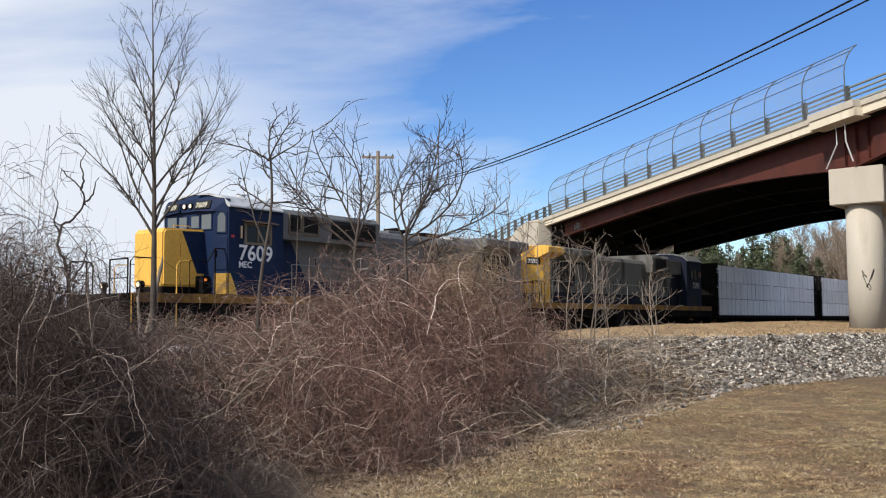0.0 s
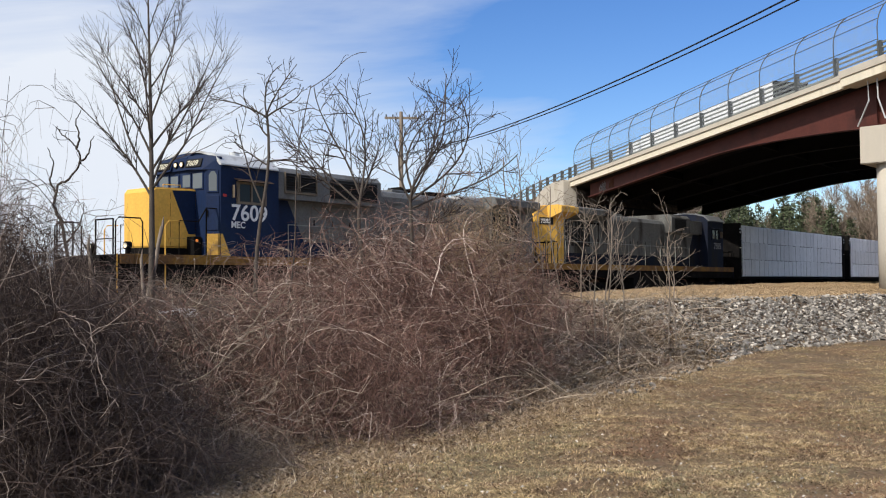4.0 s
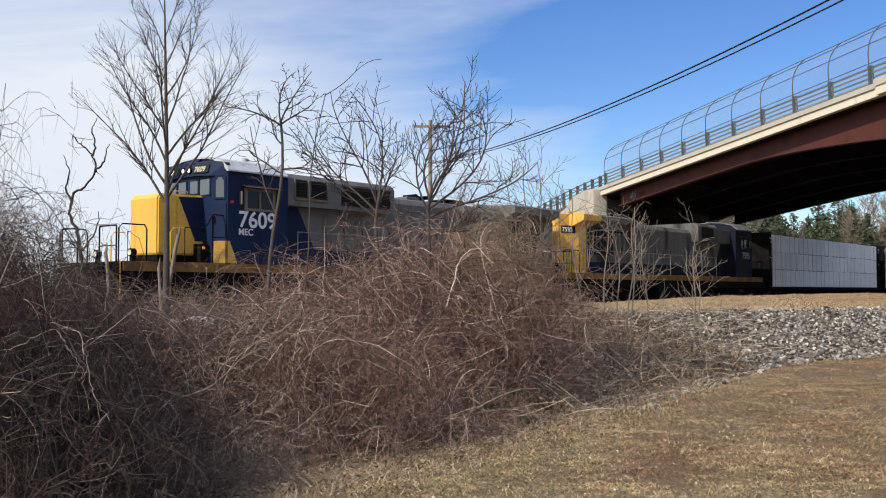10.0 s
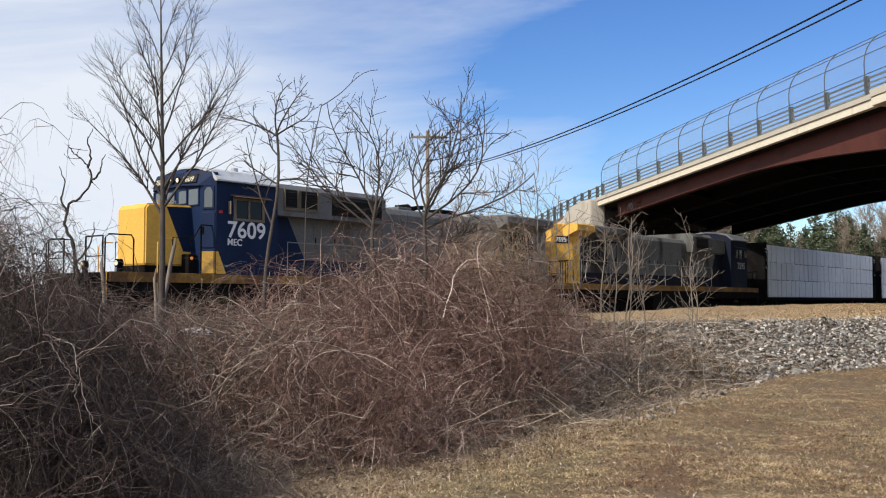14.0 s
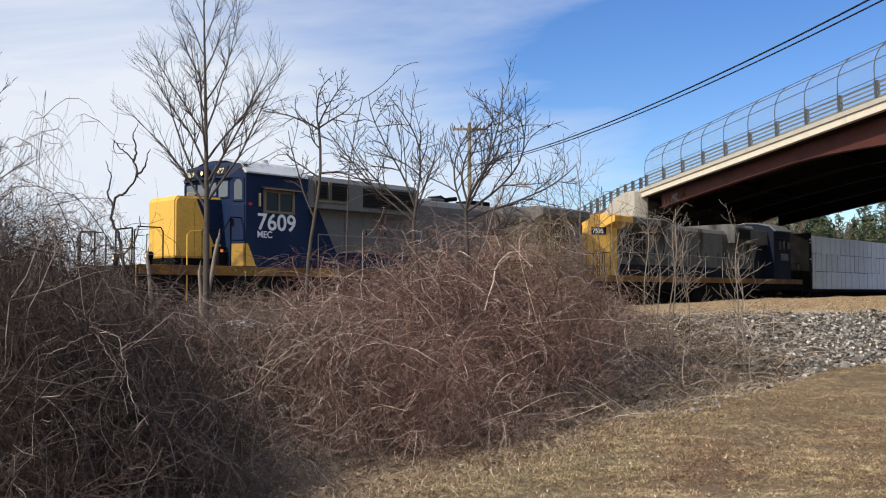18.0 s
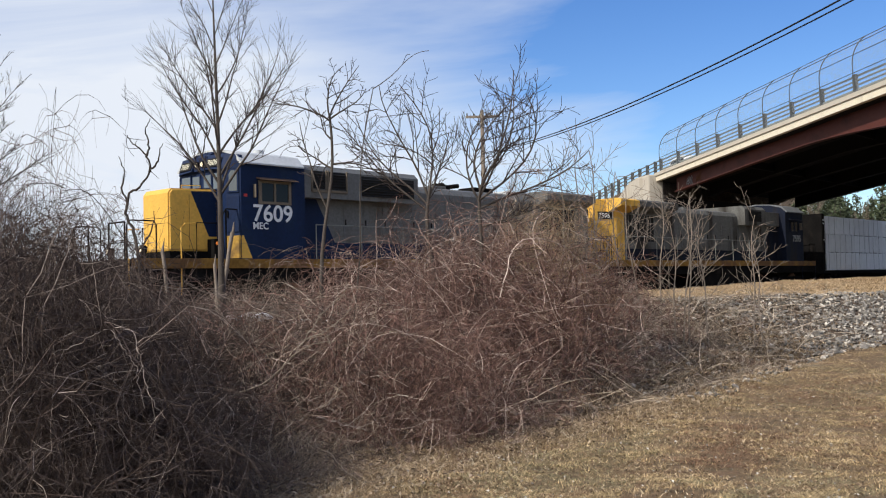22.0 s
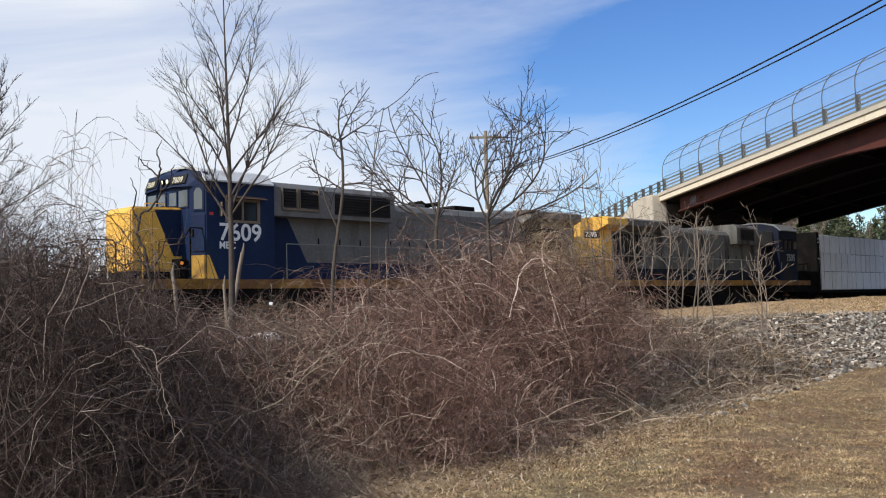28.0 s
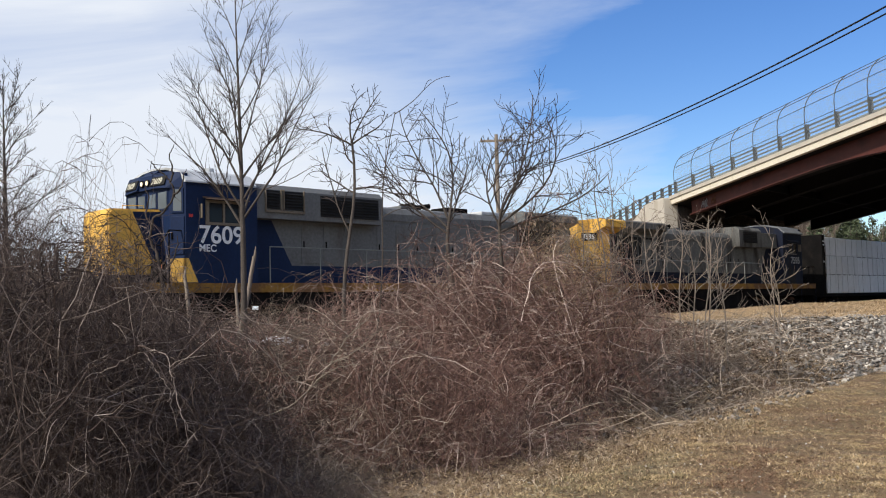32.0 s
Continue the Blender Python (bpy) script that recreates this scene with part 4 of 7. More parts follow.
def lumber_car(name, label):
    t = tagged(new(name), label, "freight car", "loaded lumber cars")
    wheels = []
    length = 23.5
    part("deck", made(box, 0.55, length - 0.55, -1.42, 1.42, 0.98, 1.16, 0.01), "black", t)
    part("centre_sill", made(box, 0.2, length - 0.2, -0.35, 0.35, 0.7, 1.0), "black", t)
    for x in (0.62, length - 1.0):
        b = part("bulkhead", made(box, x, x + 0.38, -1.46, 1.46, 1.0, 4.46, 0.02), "black", t, "black steel end bulkhead")
        for s in (-1, 1):
            for k in range(3):
                z = 4.05 - 0.2 * k if k < 2 else 2.9
                part("stencil_bar", made(box, x + 0.08, x + 0.30, min(s * 1.46, s * 1.466), max(s * 1.46, s * 1.466), z, z + 0.07), "white", b)
            bm = bmesh.new()
            for k in range(7):
                tube(bm, [(x + 0.04, s * 1.5, 1.3 + 0.42 * k), (x + 0.34, s * 1.5, 1.3 + 0.42 * k)], 0.014, 6)
            for dx in (0.04, 0.34):
                tube(bm, [(x + dx, s * 1.5, 1.2), (x + dx, s * 1.5, 4.0)], 0.014, 6)
            part("ladder", bm, "black", b)
    part("centre_beam", made(box, 1.0, length - 1.0, -0.06, 0.06, 1.16, 4.35), "black", t)
    part("top_chord", made(box, 1.0, length - 1.0, -0.14, 0.14, 4.35, 4.46), "black", t)
    rng = random.Random(len(name))
    count = 9
    step = (length - 2.08) / count
    for s in (-1, 1):
        for tier in range(3):
            for k in range(count):
                z0 = 1.17 + 1.06 * tier
                top = 1.045 + rng.uniform(-0.02, 0.015)
                x0 = 1.04 + step * k
                dy = rng.uniform(-0.03, 0.03)
                w = part("lumber_pack", made(box, x0 + 0.012, x0 + step - 0.012 - rng.uniform(0, 0.02), min(s * 0.09, s * (1.40 + dy)), max(s * 0.09, s * (1.40 + dy)), z0, z0 + top, 0.03), "wrap", t, "white plastic-wrapped lumber bundle")
                if tier:
                    bm = bmesh.new()
                    for q in range(3):
                        if rng.random() < 0.8:
                            a = x0 + 0.15 + step / 3 * q + rng.uniform(-0.05, 0.1)
                            box(bm, a, a + rng.uniform(0.25, 0.5), min(s * 1.0, s * (1.385 + dy)), max(s * 1.0, s * (1.385 + dy)), z0 - 0.035, z0 + 0.012)
                    if len(bm.verts):
                        part("stacking_timber", bm, "strap", t)
                    else:
                        bm.free()
                for q in range(2):
                    a = x0 + step * (0.30 + 0.4 * q) + rng.uniform(-0.12, 0.12)
                    part("strap", made(box, a, a + 0.03, min(s * 1.3, s * (1.404 + dy)), max(s * 1.3, s * (1.404 + dy)), z0 + 0.01, z0 + top + 0.004), "strap", w)
    bogie(t, 3.2, 2, 1.75, wheels)
    bogie(t, length - 3.2, 2, 1.75, wheels)
    for x, sgn in ((0.55, -1), (length - 0.55, 1)):
        part("coupler", made(box, min(x, x + sgn * 0.6), max(x, x + sgn * 0.6), -0.14, 0.14, 0.72, 1.0, 0.03), "rust", t)
    return t, wheels


lead_engine, lead_wheels = engine("leading_locomotive", "7609", "MEC", "dark blue and grey diesel locomotive with a yellow nose", -1, False, True, 1.45, 0.50, "blue", "grey", "yellow", 0.0)
second_engine, second_wheels = engine("trailing_locomotive", "7595", "", "grimy grey and blue diesel locomotive with a yellow end", 1, True, False, 0.65, 0.25, "grimy_dim_blue", "grimy_dim_grey", "grimy_dim_blue", -1.9)
cars = [lumber_car("lumber_car", "black centrebeam car stacked with white-wrapped lumber") for _ in range(3)]

# metres that the train has crept forward, by seconds
CREEP = [(0, 0), (0.5, 0.09), (1, 0.19), (1.5, 0.27), (2, 0.36), (2.5, 0.50), (3, 0.63), (3.5, 0.79), (4, 0.90), (4.5, 1.05), (5.5, 1.28), (6.5, 1.41),
         (7.5, 1.45), (8.5, 1.48), (9.5, 1.51), (10.5, 1.57), (11.5, 1.65), (12.5, 1.72), (13.5, 1.78), (14.5, 1.86), (15.5, 1.96), (16.5, 2.13), (17.5, 2.24),
         (18.5, 2.35), (19.5, 2.46), (20.5, 2.64), (21.5, 2.84), (22.5, 3.03), (23.5, 3.21), (24.5, 3.41), (25.5, 3.61), (26.5, 3.85), (27.5, 4.11), (28.5, 4.40),
         (29.5, 4.68), (30.5, 4.90), (31.25, 5.07), (32, 5.23)]


def creep(thing, wheels, along, turned, slack):
    """Key a vehicle of the train along the track; slack: how far the couplings behind it run out by the end."""
    rows = []
    for t, s in CREEP:
        rows.append((t, track_pose(along - s + slack * ease(t / 10.0), turned)))
    walk(thing, rows)
    for w in wheels:
        x, _, r = w.location
        walk(w, [(t, pose(x, 0, r, 0, math.degrees(s / r) * (1 if turned else -1), 0)) for t, s in CREEP])


# ---- the road bridge ----
BRIDGE = Matrix.Translation((7.6, 70.0, 9.07)) @ pose(0, 0, 0, 0, -3.25, -70.73)
POST_GAP, SPAN, WIDTH = 2.725, 72.0, 16.2


SKEW = 0.587                                            # the far end and the piers slant back along the track


ROAD_FOOT, ROAD_TOP = -46.0, 72.0


def road_fall(x):
    """How far the road has sunk below the bridge's straight slope, beyond its far end."""
    return 0.0024 * min(0.0, x) ** 2


def haunch(x):
    """Depth of the girders: deeper over the pier."""
    return 0.84 + 0.12 * min(1.0, max(0.0, 1 - x / 12.0)) + 1.15 * max(0.0, 1 - abs(x - 30.0) / 13.0) ** 1.6


def build_bridge():
    b = tagged(new("road_bridge"), "concrete and red-brown steel road bridge with curved fence", "bridge", kind="structure")
    b.matrix_basis = BRIDGE
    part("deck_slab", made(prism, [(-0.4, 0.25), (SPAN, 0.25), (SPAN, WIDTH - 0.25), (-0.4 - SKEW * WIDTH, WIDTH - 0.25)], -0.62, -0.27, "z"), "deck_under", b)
    part("road_surface", made(prism, [(-0.4, 0.5), (SPAN, 0.5), (SPAN, WIDTH - 0.5), (-0.4 - SKEW * WIDTH, WIDTH - 0.5)], -0.27, -0.22, "z"), "asphalt", b)
    for y, s in ((0.0, 1), (WIDTH, -1)):
        def slab(x0, x1, out, z0, z1):
            return made(box, x0, x1, min(y - s * out, y + s * 0.42), max(y - s * out, y + s * 0.42), z0, z1, 0.012)
        start = -0.4 if s > 0 else -0.4 - SKEW * WIDTH
        part("kerb", slab(start, 28.4, 0.10, -0.24, 0.0), "concrete", b, "tan weathered concrete kerb")
        part("kerb", slab(31.2, SPAN, 0.10, -0.24, 0.0), "concrete", b)
        part("fascia", slab(start, 28.4, 0.02, -0.60, -0.242), "fascia", b, "sunlit cream concrete edge beam")
        part("fascia", slab(31.2, SPAN, 0.02, -0.60, -0.242), "fascia", b)
        part("kerb_bay", slab(28.4, 31.2, 0.52, -0.30, 0.02), "concrete", b)
        part("fascia_bay", slab(28.4, 31.2, 0.46, -0.68, -0.302), "fascia", b)
    for k, y in enumerate((0.85, 4.47, 8.1, 11.72, 15.35)):
        xs = [x for x in np.arange(1.6 - SKEW * y, SPAN, 0.7)]
        for nm, w0, w1, up in (("girder_web", -0.012, 0.012, 0.0), ("girder_flange", -0.20, 0.20, -0.05)):
            bm = bmesh.new()
            rows = []
            for x in xs:
                lo = -0.62 - haunch(x + SKEW * y)
                hi = -0.62 if nm == "girder_web" else lo + 0.05
                rows.append([bm.verts.new((x, y + w, z)) for w, z in ((w0, lo), (w1, lo), (w1, hi), (w0, hi))])
            for a, c in zip(rows, rows[1:]):
                for i in range(4):
                    bm.faces.new((a[i], a[(i + 1) % 4], c[(i + 1) % 4], c[i]))
            bm.faces.new(rows[0][::-1])
            bm.faces.new(rows[-1])
            bmesh.ops.recalc_face_normals(bm, faces=bm.faces[:])
            # inner girders get a near-black copy, standing for the shade under the deck
            part(nm, bm, "girder" if k == 0 else "girder_shaded", b, "dark red-brown painted plate girder" if k == 0 else "")
        if k == 0:
            for x in (29.2, 29.9, 30.6):
                part("stiffener", made(box, x - 0.01, x + 0.01, y - 0.16, y + 0.16, -0.62 - haunch(x) + 0.05, -0.62), "girder", b)
    for x in (10.0, 20.0, 29.9, 40.0):
        part("cross_frame", made(prism, [(x - 0.08 - SKEW * 0.9, 0.9), (x + 0.08 - SKEW * 0.9, 0.9), (x + 0.08 - SKEW * 15.3, 15.3), (x - 0.08 - SKEW * 15.3, 15.3)], -1.25, -0.8, "z"), "girder_shaded", b)
    for x0, wide, tint in ((2.6, 0.9, "dull_white"), (4.0, 0.7, "rust")):
        pts = [(x0 + wide * k / 30 + 0.08 * math.sin(k * 1.7), 0.82, -0.62 - haunch(x0) * (0.52 + 0.26 * math.sin(k * 0.9) + 0.08 * math.cos(k * 2.3))) for k in range(31)]
        part("paint_scrawl", made(tube, pts, 0.022, 4), tint, b, "looping spray-paint scrawl on the girder")
    # downpipes by the pier
    for dx in (-0.1, 0.45):
        bm = bmesh.new()
        tube(bm, [(29.7 + dx, -0.05, -0.66), (29.7 + dx, -0.05, -1.55), (29.7 + dx * 3 - 0.75, 0.12, -2.45)], 0.034, 8)
        part("drain_pipe", bm, "roofgrey", b, "thin white drain pipe")
    # railing
    for y, s in ((0.16, 1), (WIDTH - 0.16, -1)):
        posts = None
        for i in range(0, 27):
            x = 0.25 + i * POST_GAP
            if posts is None:
                bm = bmesh.new()
                box(bm, -0.08, -0.055, -0.11, 0.09, 0, 0.92)
                box(bm, 0.055, 0.08, -0.11, 0.09, 0, 0.92)
                box(bm, -0.055, 0.055, -0.012, 0.012, 0, 0.92)
                box(bm, -0.15, 0.15, -0.15, 0.15, 0, 0.03)
                posts = o = part("rail_post", bm, "galv", b, "grey steel rail post")
            else:
                o = posts.copy()
                scene.collection.objects.link(o)
            o.location = (x, y, 0)
        for z, h, mt in ((0.84, 0.07, "railtube"), (0.62, 0.06, "band"), (0.40, 0.06, "railtube"), (0.18, 0.08, "band")):
            part("rail_bar", made(box, 0.0, SPAN, min(y + s * 0.02, y + s * 0.13), max(y + s * 0.02, y + s * 0.13), z - h / 2, z + h / 2, 0.008), mt, b)
    # curved fence over the track
    def arc(y, s, k):
        """Points up a fence post that leans in over the road; k from 0 to 1."""
        h = 1.35
        if k < 0.45:
            return y, h * k / 0.45 * 1.0 + 0.0
        a = (k - 0.45) / 0.55 * radians(58)
        r = 1.80
        return y + s * r * (1 - math.cos(a)), h + r * math.sin(a)
    for y, s in ((0.05, 1),):
        x_end = 0.25 + 11 * POST_GAP
        for i in range(12):
            x = 0.25 + i * POST_GAP
            pts = [(x, *arc(y, s, k / 12)) for k in range(13)]
            part("fence_post", made(tube, pts, 0.026, 6), "galv", b, "curved galvanised fence post")
        for k in (0.02, 0.33, 0.62, 0.85, 1.0):
            yy, zz = arc(y, s, k)
            part("fence_rail", made(tube, [(0.25, yy, zz), (x_end, yy, zz)], 0.017, 6), "galv", b)
        vs, fs = [], []
        total = 1.35 + 1.80 * radians(58)
        n = 9
        for way in (-1, 1):
            x = -total
            while x < x_end + total:
                prev = None
                for k in range(n + 1):
                    px = x + way * total * (k / n - 0.5)
                    if 0.24 <= px <= x_end + 0.01:
                        yy, zz = arc(y + 0.035, s, k / n)
                        q = len(vs)
                        vs += [(px - 0.0048, yy, zz), (px + 0.0048, yy, zz)]
                        if prev is not None:
                            fs.append((prev, prev + 1, q + 1, q))
                        prev = q
                    else:
                        prev = None
                x += 0.075
        tagged(raw("chain_link_mesh", vs, fs, "mesh_wire", b, "fine grey chain-link mesh"), kind="stuff")


build_bridge()


def bridge_place(x, y, z):
    return BRIDGE @ Vector((x, y, z))


def build_pier(x, label):
    """A pier of round columns under a concrete cap, standing across the bridge along the track's skew."""
    t = tagged(new("bridge_pier"), label, "bridge pier", kind="structure")
    top = bridge_place(x, 1.2, -0.62 - haunch(x) - 0.06)
    over = BRIDGE.to_3x3() @ Vector((-SKEW, 1.0, 0.0))
    way = Vector((over.x, over.y, 0)).normalized()
    base = ground_z(top.x, top.y) - 0.3
    t.matrix_basis = Matrix.Translation((top.x, top.y, base)) @ pose(0, 0, 0, 0, 0, math.degrees(math.atan2(way.y, way.x)))
    h = top.z - base
    step = math.sqrt(1 + SKEW * SKEW)
    bm = bmesh.new()
    prism(bm, [(-1.0, h - 1.6), (-1.0, h), (14.4 * step, h), (14.4 * step, h - 1.6)], -1.14, 1.14, "y")
    bmesh.ops.bevel(bm, geom=bm.edges[:], offset=0.03, segments=2, affect="EDGES")
    part("pier_cap", bm, "concrete", t, "square-ended concrete pier cap")
    for u in (0.0, 5.2, 10.4, 15.6):
        col = part("column", made(tube, [(u, 0, 0), (u, 0, (h - 1.6) * 0.4), (u, 0, h - 1.61)], 0.76, 40, 0.76), "concrete", t, "round concrete column", smooth=False)
        for p in col.data.polygons:
            p.use_smooth = len(p.vertices) == 4
    for k in range(5):
        u = (3.625 * k - 0.35) * step
        part("bearing", made(box, u - 0.25, u + 0.25, -0.25, 0.25, h, h + 0.07), "rust", t)
    return t


def scribble(pier, u, turn, low, size):
    """A looping line of black spray paint on a column, with no letters in it."""
    pts = []
    for i in range(60):
        k = i / 59
        a = radians(turn) + size * (0.55 * k + 0.16 * math.sin(k * 17))
        z = low + size * (0.45 + 0.35 * math.sin(k * 9.0) + 0.18 * math.cos(k * 23))
        pts.append((u + 0.772 * math.cos(a), 0.772 * math.sin(a), z))
    part("paint_scrawl", made(tube, pts, 0.013, 5), "ink", pier, "black spray-paint scrawl")


near_pier = build_pier(29.63, "pale concrete bridge pier with round columns")
for u_, turn_ in ((0.0, -175), (5.2, -185)):
    scribble(near_pier, u_, turn_, 1.9, 1.0)
tagged(build_pier(61.0, "pale concrete bridge pier with round columns"))


def build_abutment():
    t = tagged(new("bridge_abutment"), "pale weathered concrete abutment with a sloping wing wall", "abutment", kind="structure")
    t.matrix_basis = Matrix.Translation((7.6, 70.0, 0)) @ pose(0, 0, 0, 0, 0, -70.73)
    # stem's near-black colour stands for the shade under the bridge
    part("stem", made(prism, [(-1.6, 0.56), (0.2, 0.56), (0.2 - SKEW * WIDTH, WIDTH - 0.6), (-1.6 - SKEW * WIDTH, WIDTH - 0.6)], -0.6, 7.3, "z"), "deck_under", t, "abutment face coloured near black for the shade under the bridge")
    part("end_block", made(box, -2.6, -0.30, -0.62, 0.55, -0.4, 8.95, 0.12), "concrete", t)
    bm = bmesh.new()
    prism(bm, [(-9.0, -0.5), (-2.6, -0.5), (-2.6, 8.85), (-3.6, 8.75), (-4.6, 8.45), (-5.6, 7.9), (-9.0, 7.2)], -0.55, -0.05, "y")
    part("wing_wall", bm, "concrete", t)
    bm = bmesh.new()
    line = [(x, 8.69 + 0.0602 * (x + 1.6) - road_fall(x)) for x in (-1.6, -6, -11, -16, -21, -26, -31, -36, -41, ROAD_FOOT)]
    foot = line[-1][1]
    prism(bm, [(-420, -1.0), (-1.6, -1.0), *line, (-420, foot)], 0.0, WIDTH, "y")
    def slant():
        for v in bm.verts:
            if abs(v.co.x + 1.6) < 1e-4:
                v.co.x -= SKEW * v.co.y
                v.co.z -= 0.04 * v.co.y if v.co.z > 0 else 0
    slant()
    part("approach_fill", bm, "litter", t)
    bm = bmesh.new()
    prism(bm, [(-420, foot + 0.005), *[(x, z + 0.005) for x, z in line[::-1]], *[(x, z + 0.06) for x, z in line], (-420, foot + 0.06)], 0.5, WIDTH - 0.5, "y")
    slant()
    part("approach_road", bm, "asphalt", t)
    bm = bmesh.new()
    prism(bm, [(-60, -1.0), (-9, -1.0), (-9, 7.2), (-21, 5.9), (-36, 3.0), (-60, 0.0)], -6, 0.0, "y")
    for v in bm.verts:
        if v.co.y < -1 and v.co.z > 0:
            v.co.z = -0.8
    part("approach_slope", bm, "litter", t)
    # road railing that runs on down the approach
    def rail_at(x, up):
        return (x, 0.25, 9.07 + 0.0602 * x - road_fall(x) + up)
    post = None
    for i in range(14):
        x = -0.9 - 1.35 * i
        if post is None:
            bm = bmesh.new()
            box(bm, -0.08, -0.055, -0.11, 0.09, -0.4, 0.92)
            box(bm, 0.055, 0.08, -0.11, 0.09, -0.4, 0.92)
            box(bm, -0.055, 0.055, -0.012, 0.012, -0.4, 0.92)
            post = o = part("rail_post", bm, "galv", t, "grey steel rail post")
        else:
            o = post.copy()
            scene.collection.objects.link(o)
        o.location = rail_at(x, 0)
    for up in (0.30, 0.56, 0.86):
        part("approach_rail", made(tube, [rail_at(0.2 - 1.9 * i, up) for i in range(11)], 0.045, 6), "railtube", t)
    near = tagged(new("bridge_approach"), "earth embankment carrying the road at the bridge's near end", "embankment", kind="structure")
    near.matrix_basis = Matrix.Translation((7.6, 70.0, 0)) @ pose(0, 0, 0, 0, 0, -70.73)
    part("fill", made(box, 72.05, 260, 0.0, WIDTH, -1.0, 13.08), "litter", near)
    part("approach_road", made(box, 72.05, 260, 0.5, WIDTH - 0.5, 13.084, 13.17), "asphalt", near)


build_abutment()


# ---- bare plants ----
def tubes(paths, sides):
    """One triangle soup of tapering tubes: each path is a list of (point, radius)."""
    vs, fs = [], []
    for path in paths:
        n = len(path)
        base = len(vs)
        for i, (p, r) in enumerate(path):
            a, c = path[max(i - 1, 0)][0], path[min(i + 1, n - 1)][0]
            way = (c - a)
            if way.length < 1e-6:
                way = Vector((0, 0, 1))
            way.normalize()
            side = way.cross(Vector((0.3, 0.9, 0.2))).normalized()
            up = side.cross(way)
            for j in range(sides):
                g = 2 * math.pi * j / sides
                vs.append(p + r * (side * math.cos(g) + up * math.sin(g)))
        for i in range(n - 1):
            for j in range(sides):
                k = (j + 1) % sides
                fs.append((base + i * sides + j, base + i * sides + k, base + (i + 1) * sides + k, base + (i + 1) * sides + j))
    return vs, fs


def stem(rng, p, way, length, r0, r1, n, wander=0.12, lift=0.0):
    """A wandering stem; lift pulls it up (or, negative, down) as it grows."""
    path = [(p.copy(), r0)]
    w = way.normalized()
    for i in range(1, n + 1):
        w = (w + Vector((rng.gauss(0, wander), rng.gauss(0, wander), rng.gauss(0, wander) + lift))).normalized()
        p = p + w * (length / n)
        path.append((p.copy(), r0 + (r1 - r0) * i / n))
    return path


def bare_tree(name, label, at, trunk, limbs, seed, bark="bark", twig="twigdark", group="", twig_r=0.0035, lift=0.10, spread=0.55, sub=(6, 4), crook=0.06, reach=(0.22, 0.5), distant=False):
    """A leafless tree. trunk: (height, radius, lean x, lean y). limbs: (height, azimuth in degrees, outward angle from upright, length)."""
    rng = random.Random(seed)
    t = tagged(new(name), label, "tree", group)
    t.location = at
    h, r, lx, ly = trunk
    n = 14
    tp = []
    for i in range(n + 1):
        k = i / n
        tp.append((Vector((lx * k + 0.02 * h * math.sin(2.2 * k + seed) * k, ly * k + 0.015 * h * math.cos(3 * k + seed) * k, h * k)), max(twig_r, r * (1 - 0.93 * k ** 0.8))))
    raw("trunk", *tubes([tp], 8), bark, t, smooth=True)
    boughs, twigs = [], []
    def on_trunk(z):
        k = min(0.999, max(0, z / h)) * n
        i = int(k)
        a, b = tp[i], tp[i + 1]
        return a[0].lerp(b[0], k - i), a[1] + (b[1] - a[1]) * (k - i)
    for z, az, tilt, length, *bend in limbs:
        p, rr = on_trunk(z)
        a, b = radians(az), radians(tilt)
        way = Vector((math.cos(a) * math.sin(b), math.sin(a) * math.sin(b), math.cos(b)))
        path = stem(rng, p, way, length, min(rr * 0.62, 0.008 + 0.007 * length), twig_r, 9, crook, bend[0] if bend else lift)
        boughs.append(path)
        if bend:
            continue
        for k in range(int(sub[0] * (0.5 + length / 2))):
            i = rng.randint(2, 8)
            q, qr = path[i]
            d = (path[i + 1][0] - path[i][0]).normalized()
            side = Vector((rng.gauss(0, 1), rng.gauss(0, 1), rng.gauss(0, 0.5))).normalized()
            tw = stem(rng, q, d + side * spread, length * rng.uniform(*reach), max(qr * 0.6, twig_r), twig_r * 0.7, 5, crook * 1.5, lift)
            twigs.append(tw)
            for _ in range(sub[1]):
                j = rng.randint(1, 4)
                e, er = tw[j]
                d2 = (tw[j + 1][0] - tw[j][0]).normalized() if j < 5 else d
                side = Vector((rng.gauss(0, 1), rng.gauss(0, 1), rng.gauss(0, 0.4))).normalized()
                twigs.append(stem(rng, e, d2 + side * spread, length * rng.uniform(0.08, 0.2), max(er * 0.7, twig_r * 0.8), twig_r * 0.55, 3, 0.1, lift))
    if distant:
        tagged(raw("branches", *tubes(boughs, 4), bark, t), kind="stuff")
    else:
        for path in boughs:
            raw("bough", *tubes([path], 5), bark, t, smooth=True)
    tagged(raw("twig_spray", *tubes(twigs, 3), twig, t), kind="stuff")
    return t


def curl_stem(rng, p, way, length, r0, r1, n, curl, droop):
    """A stem that bends smoothly: its turning axis drifts slowly, droop pulls the tip over."""
    path = [(p.copy(), r0)]
    w = way.normalized()
    turn = Vector((rng.gauss(0, 1), rng.gauss(0, 1), rng.gauss(0, 1))) * curl
    for i in range(1, n + 1):
        turn = turn * 0.82 + Vector((rng.gauss(0, 1), rng.gauss(0, 1), rng.gauss(0, 1))) * curl * 0.55
        w = (w + turn.cross(w) + Vector((0, 0, droop * i / n * 2))).normalized()
        p = p + w * (length / n)
        path.append((p.copy(), r0 + (r1 - r0) * i / n))
    return path


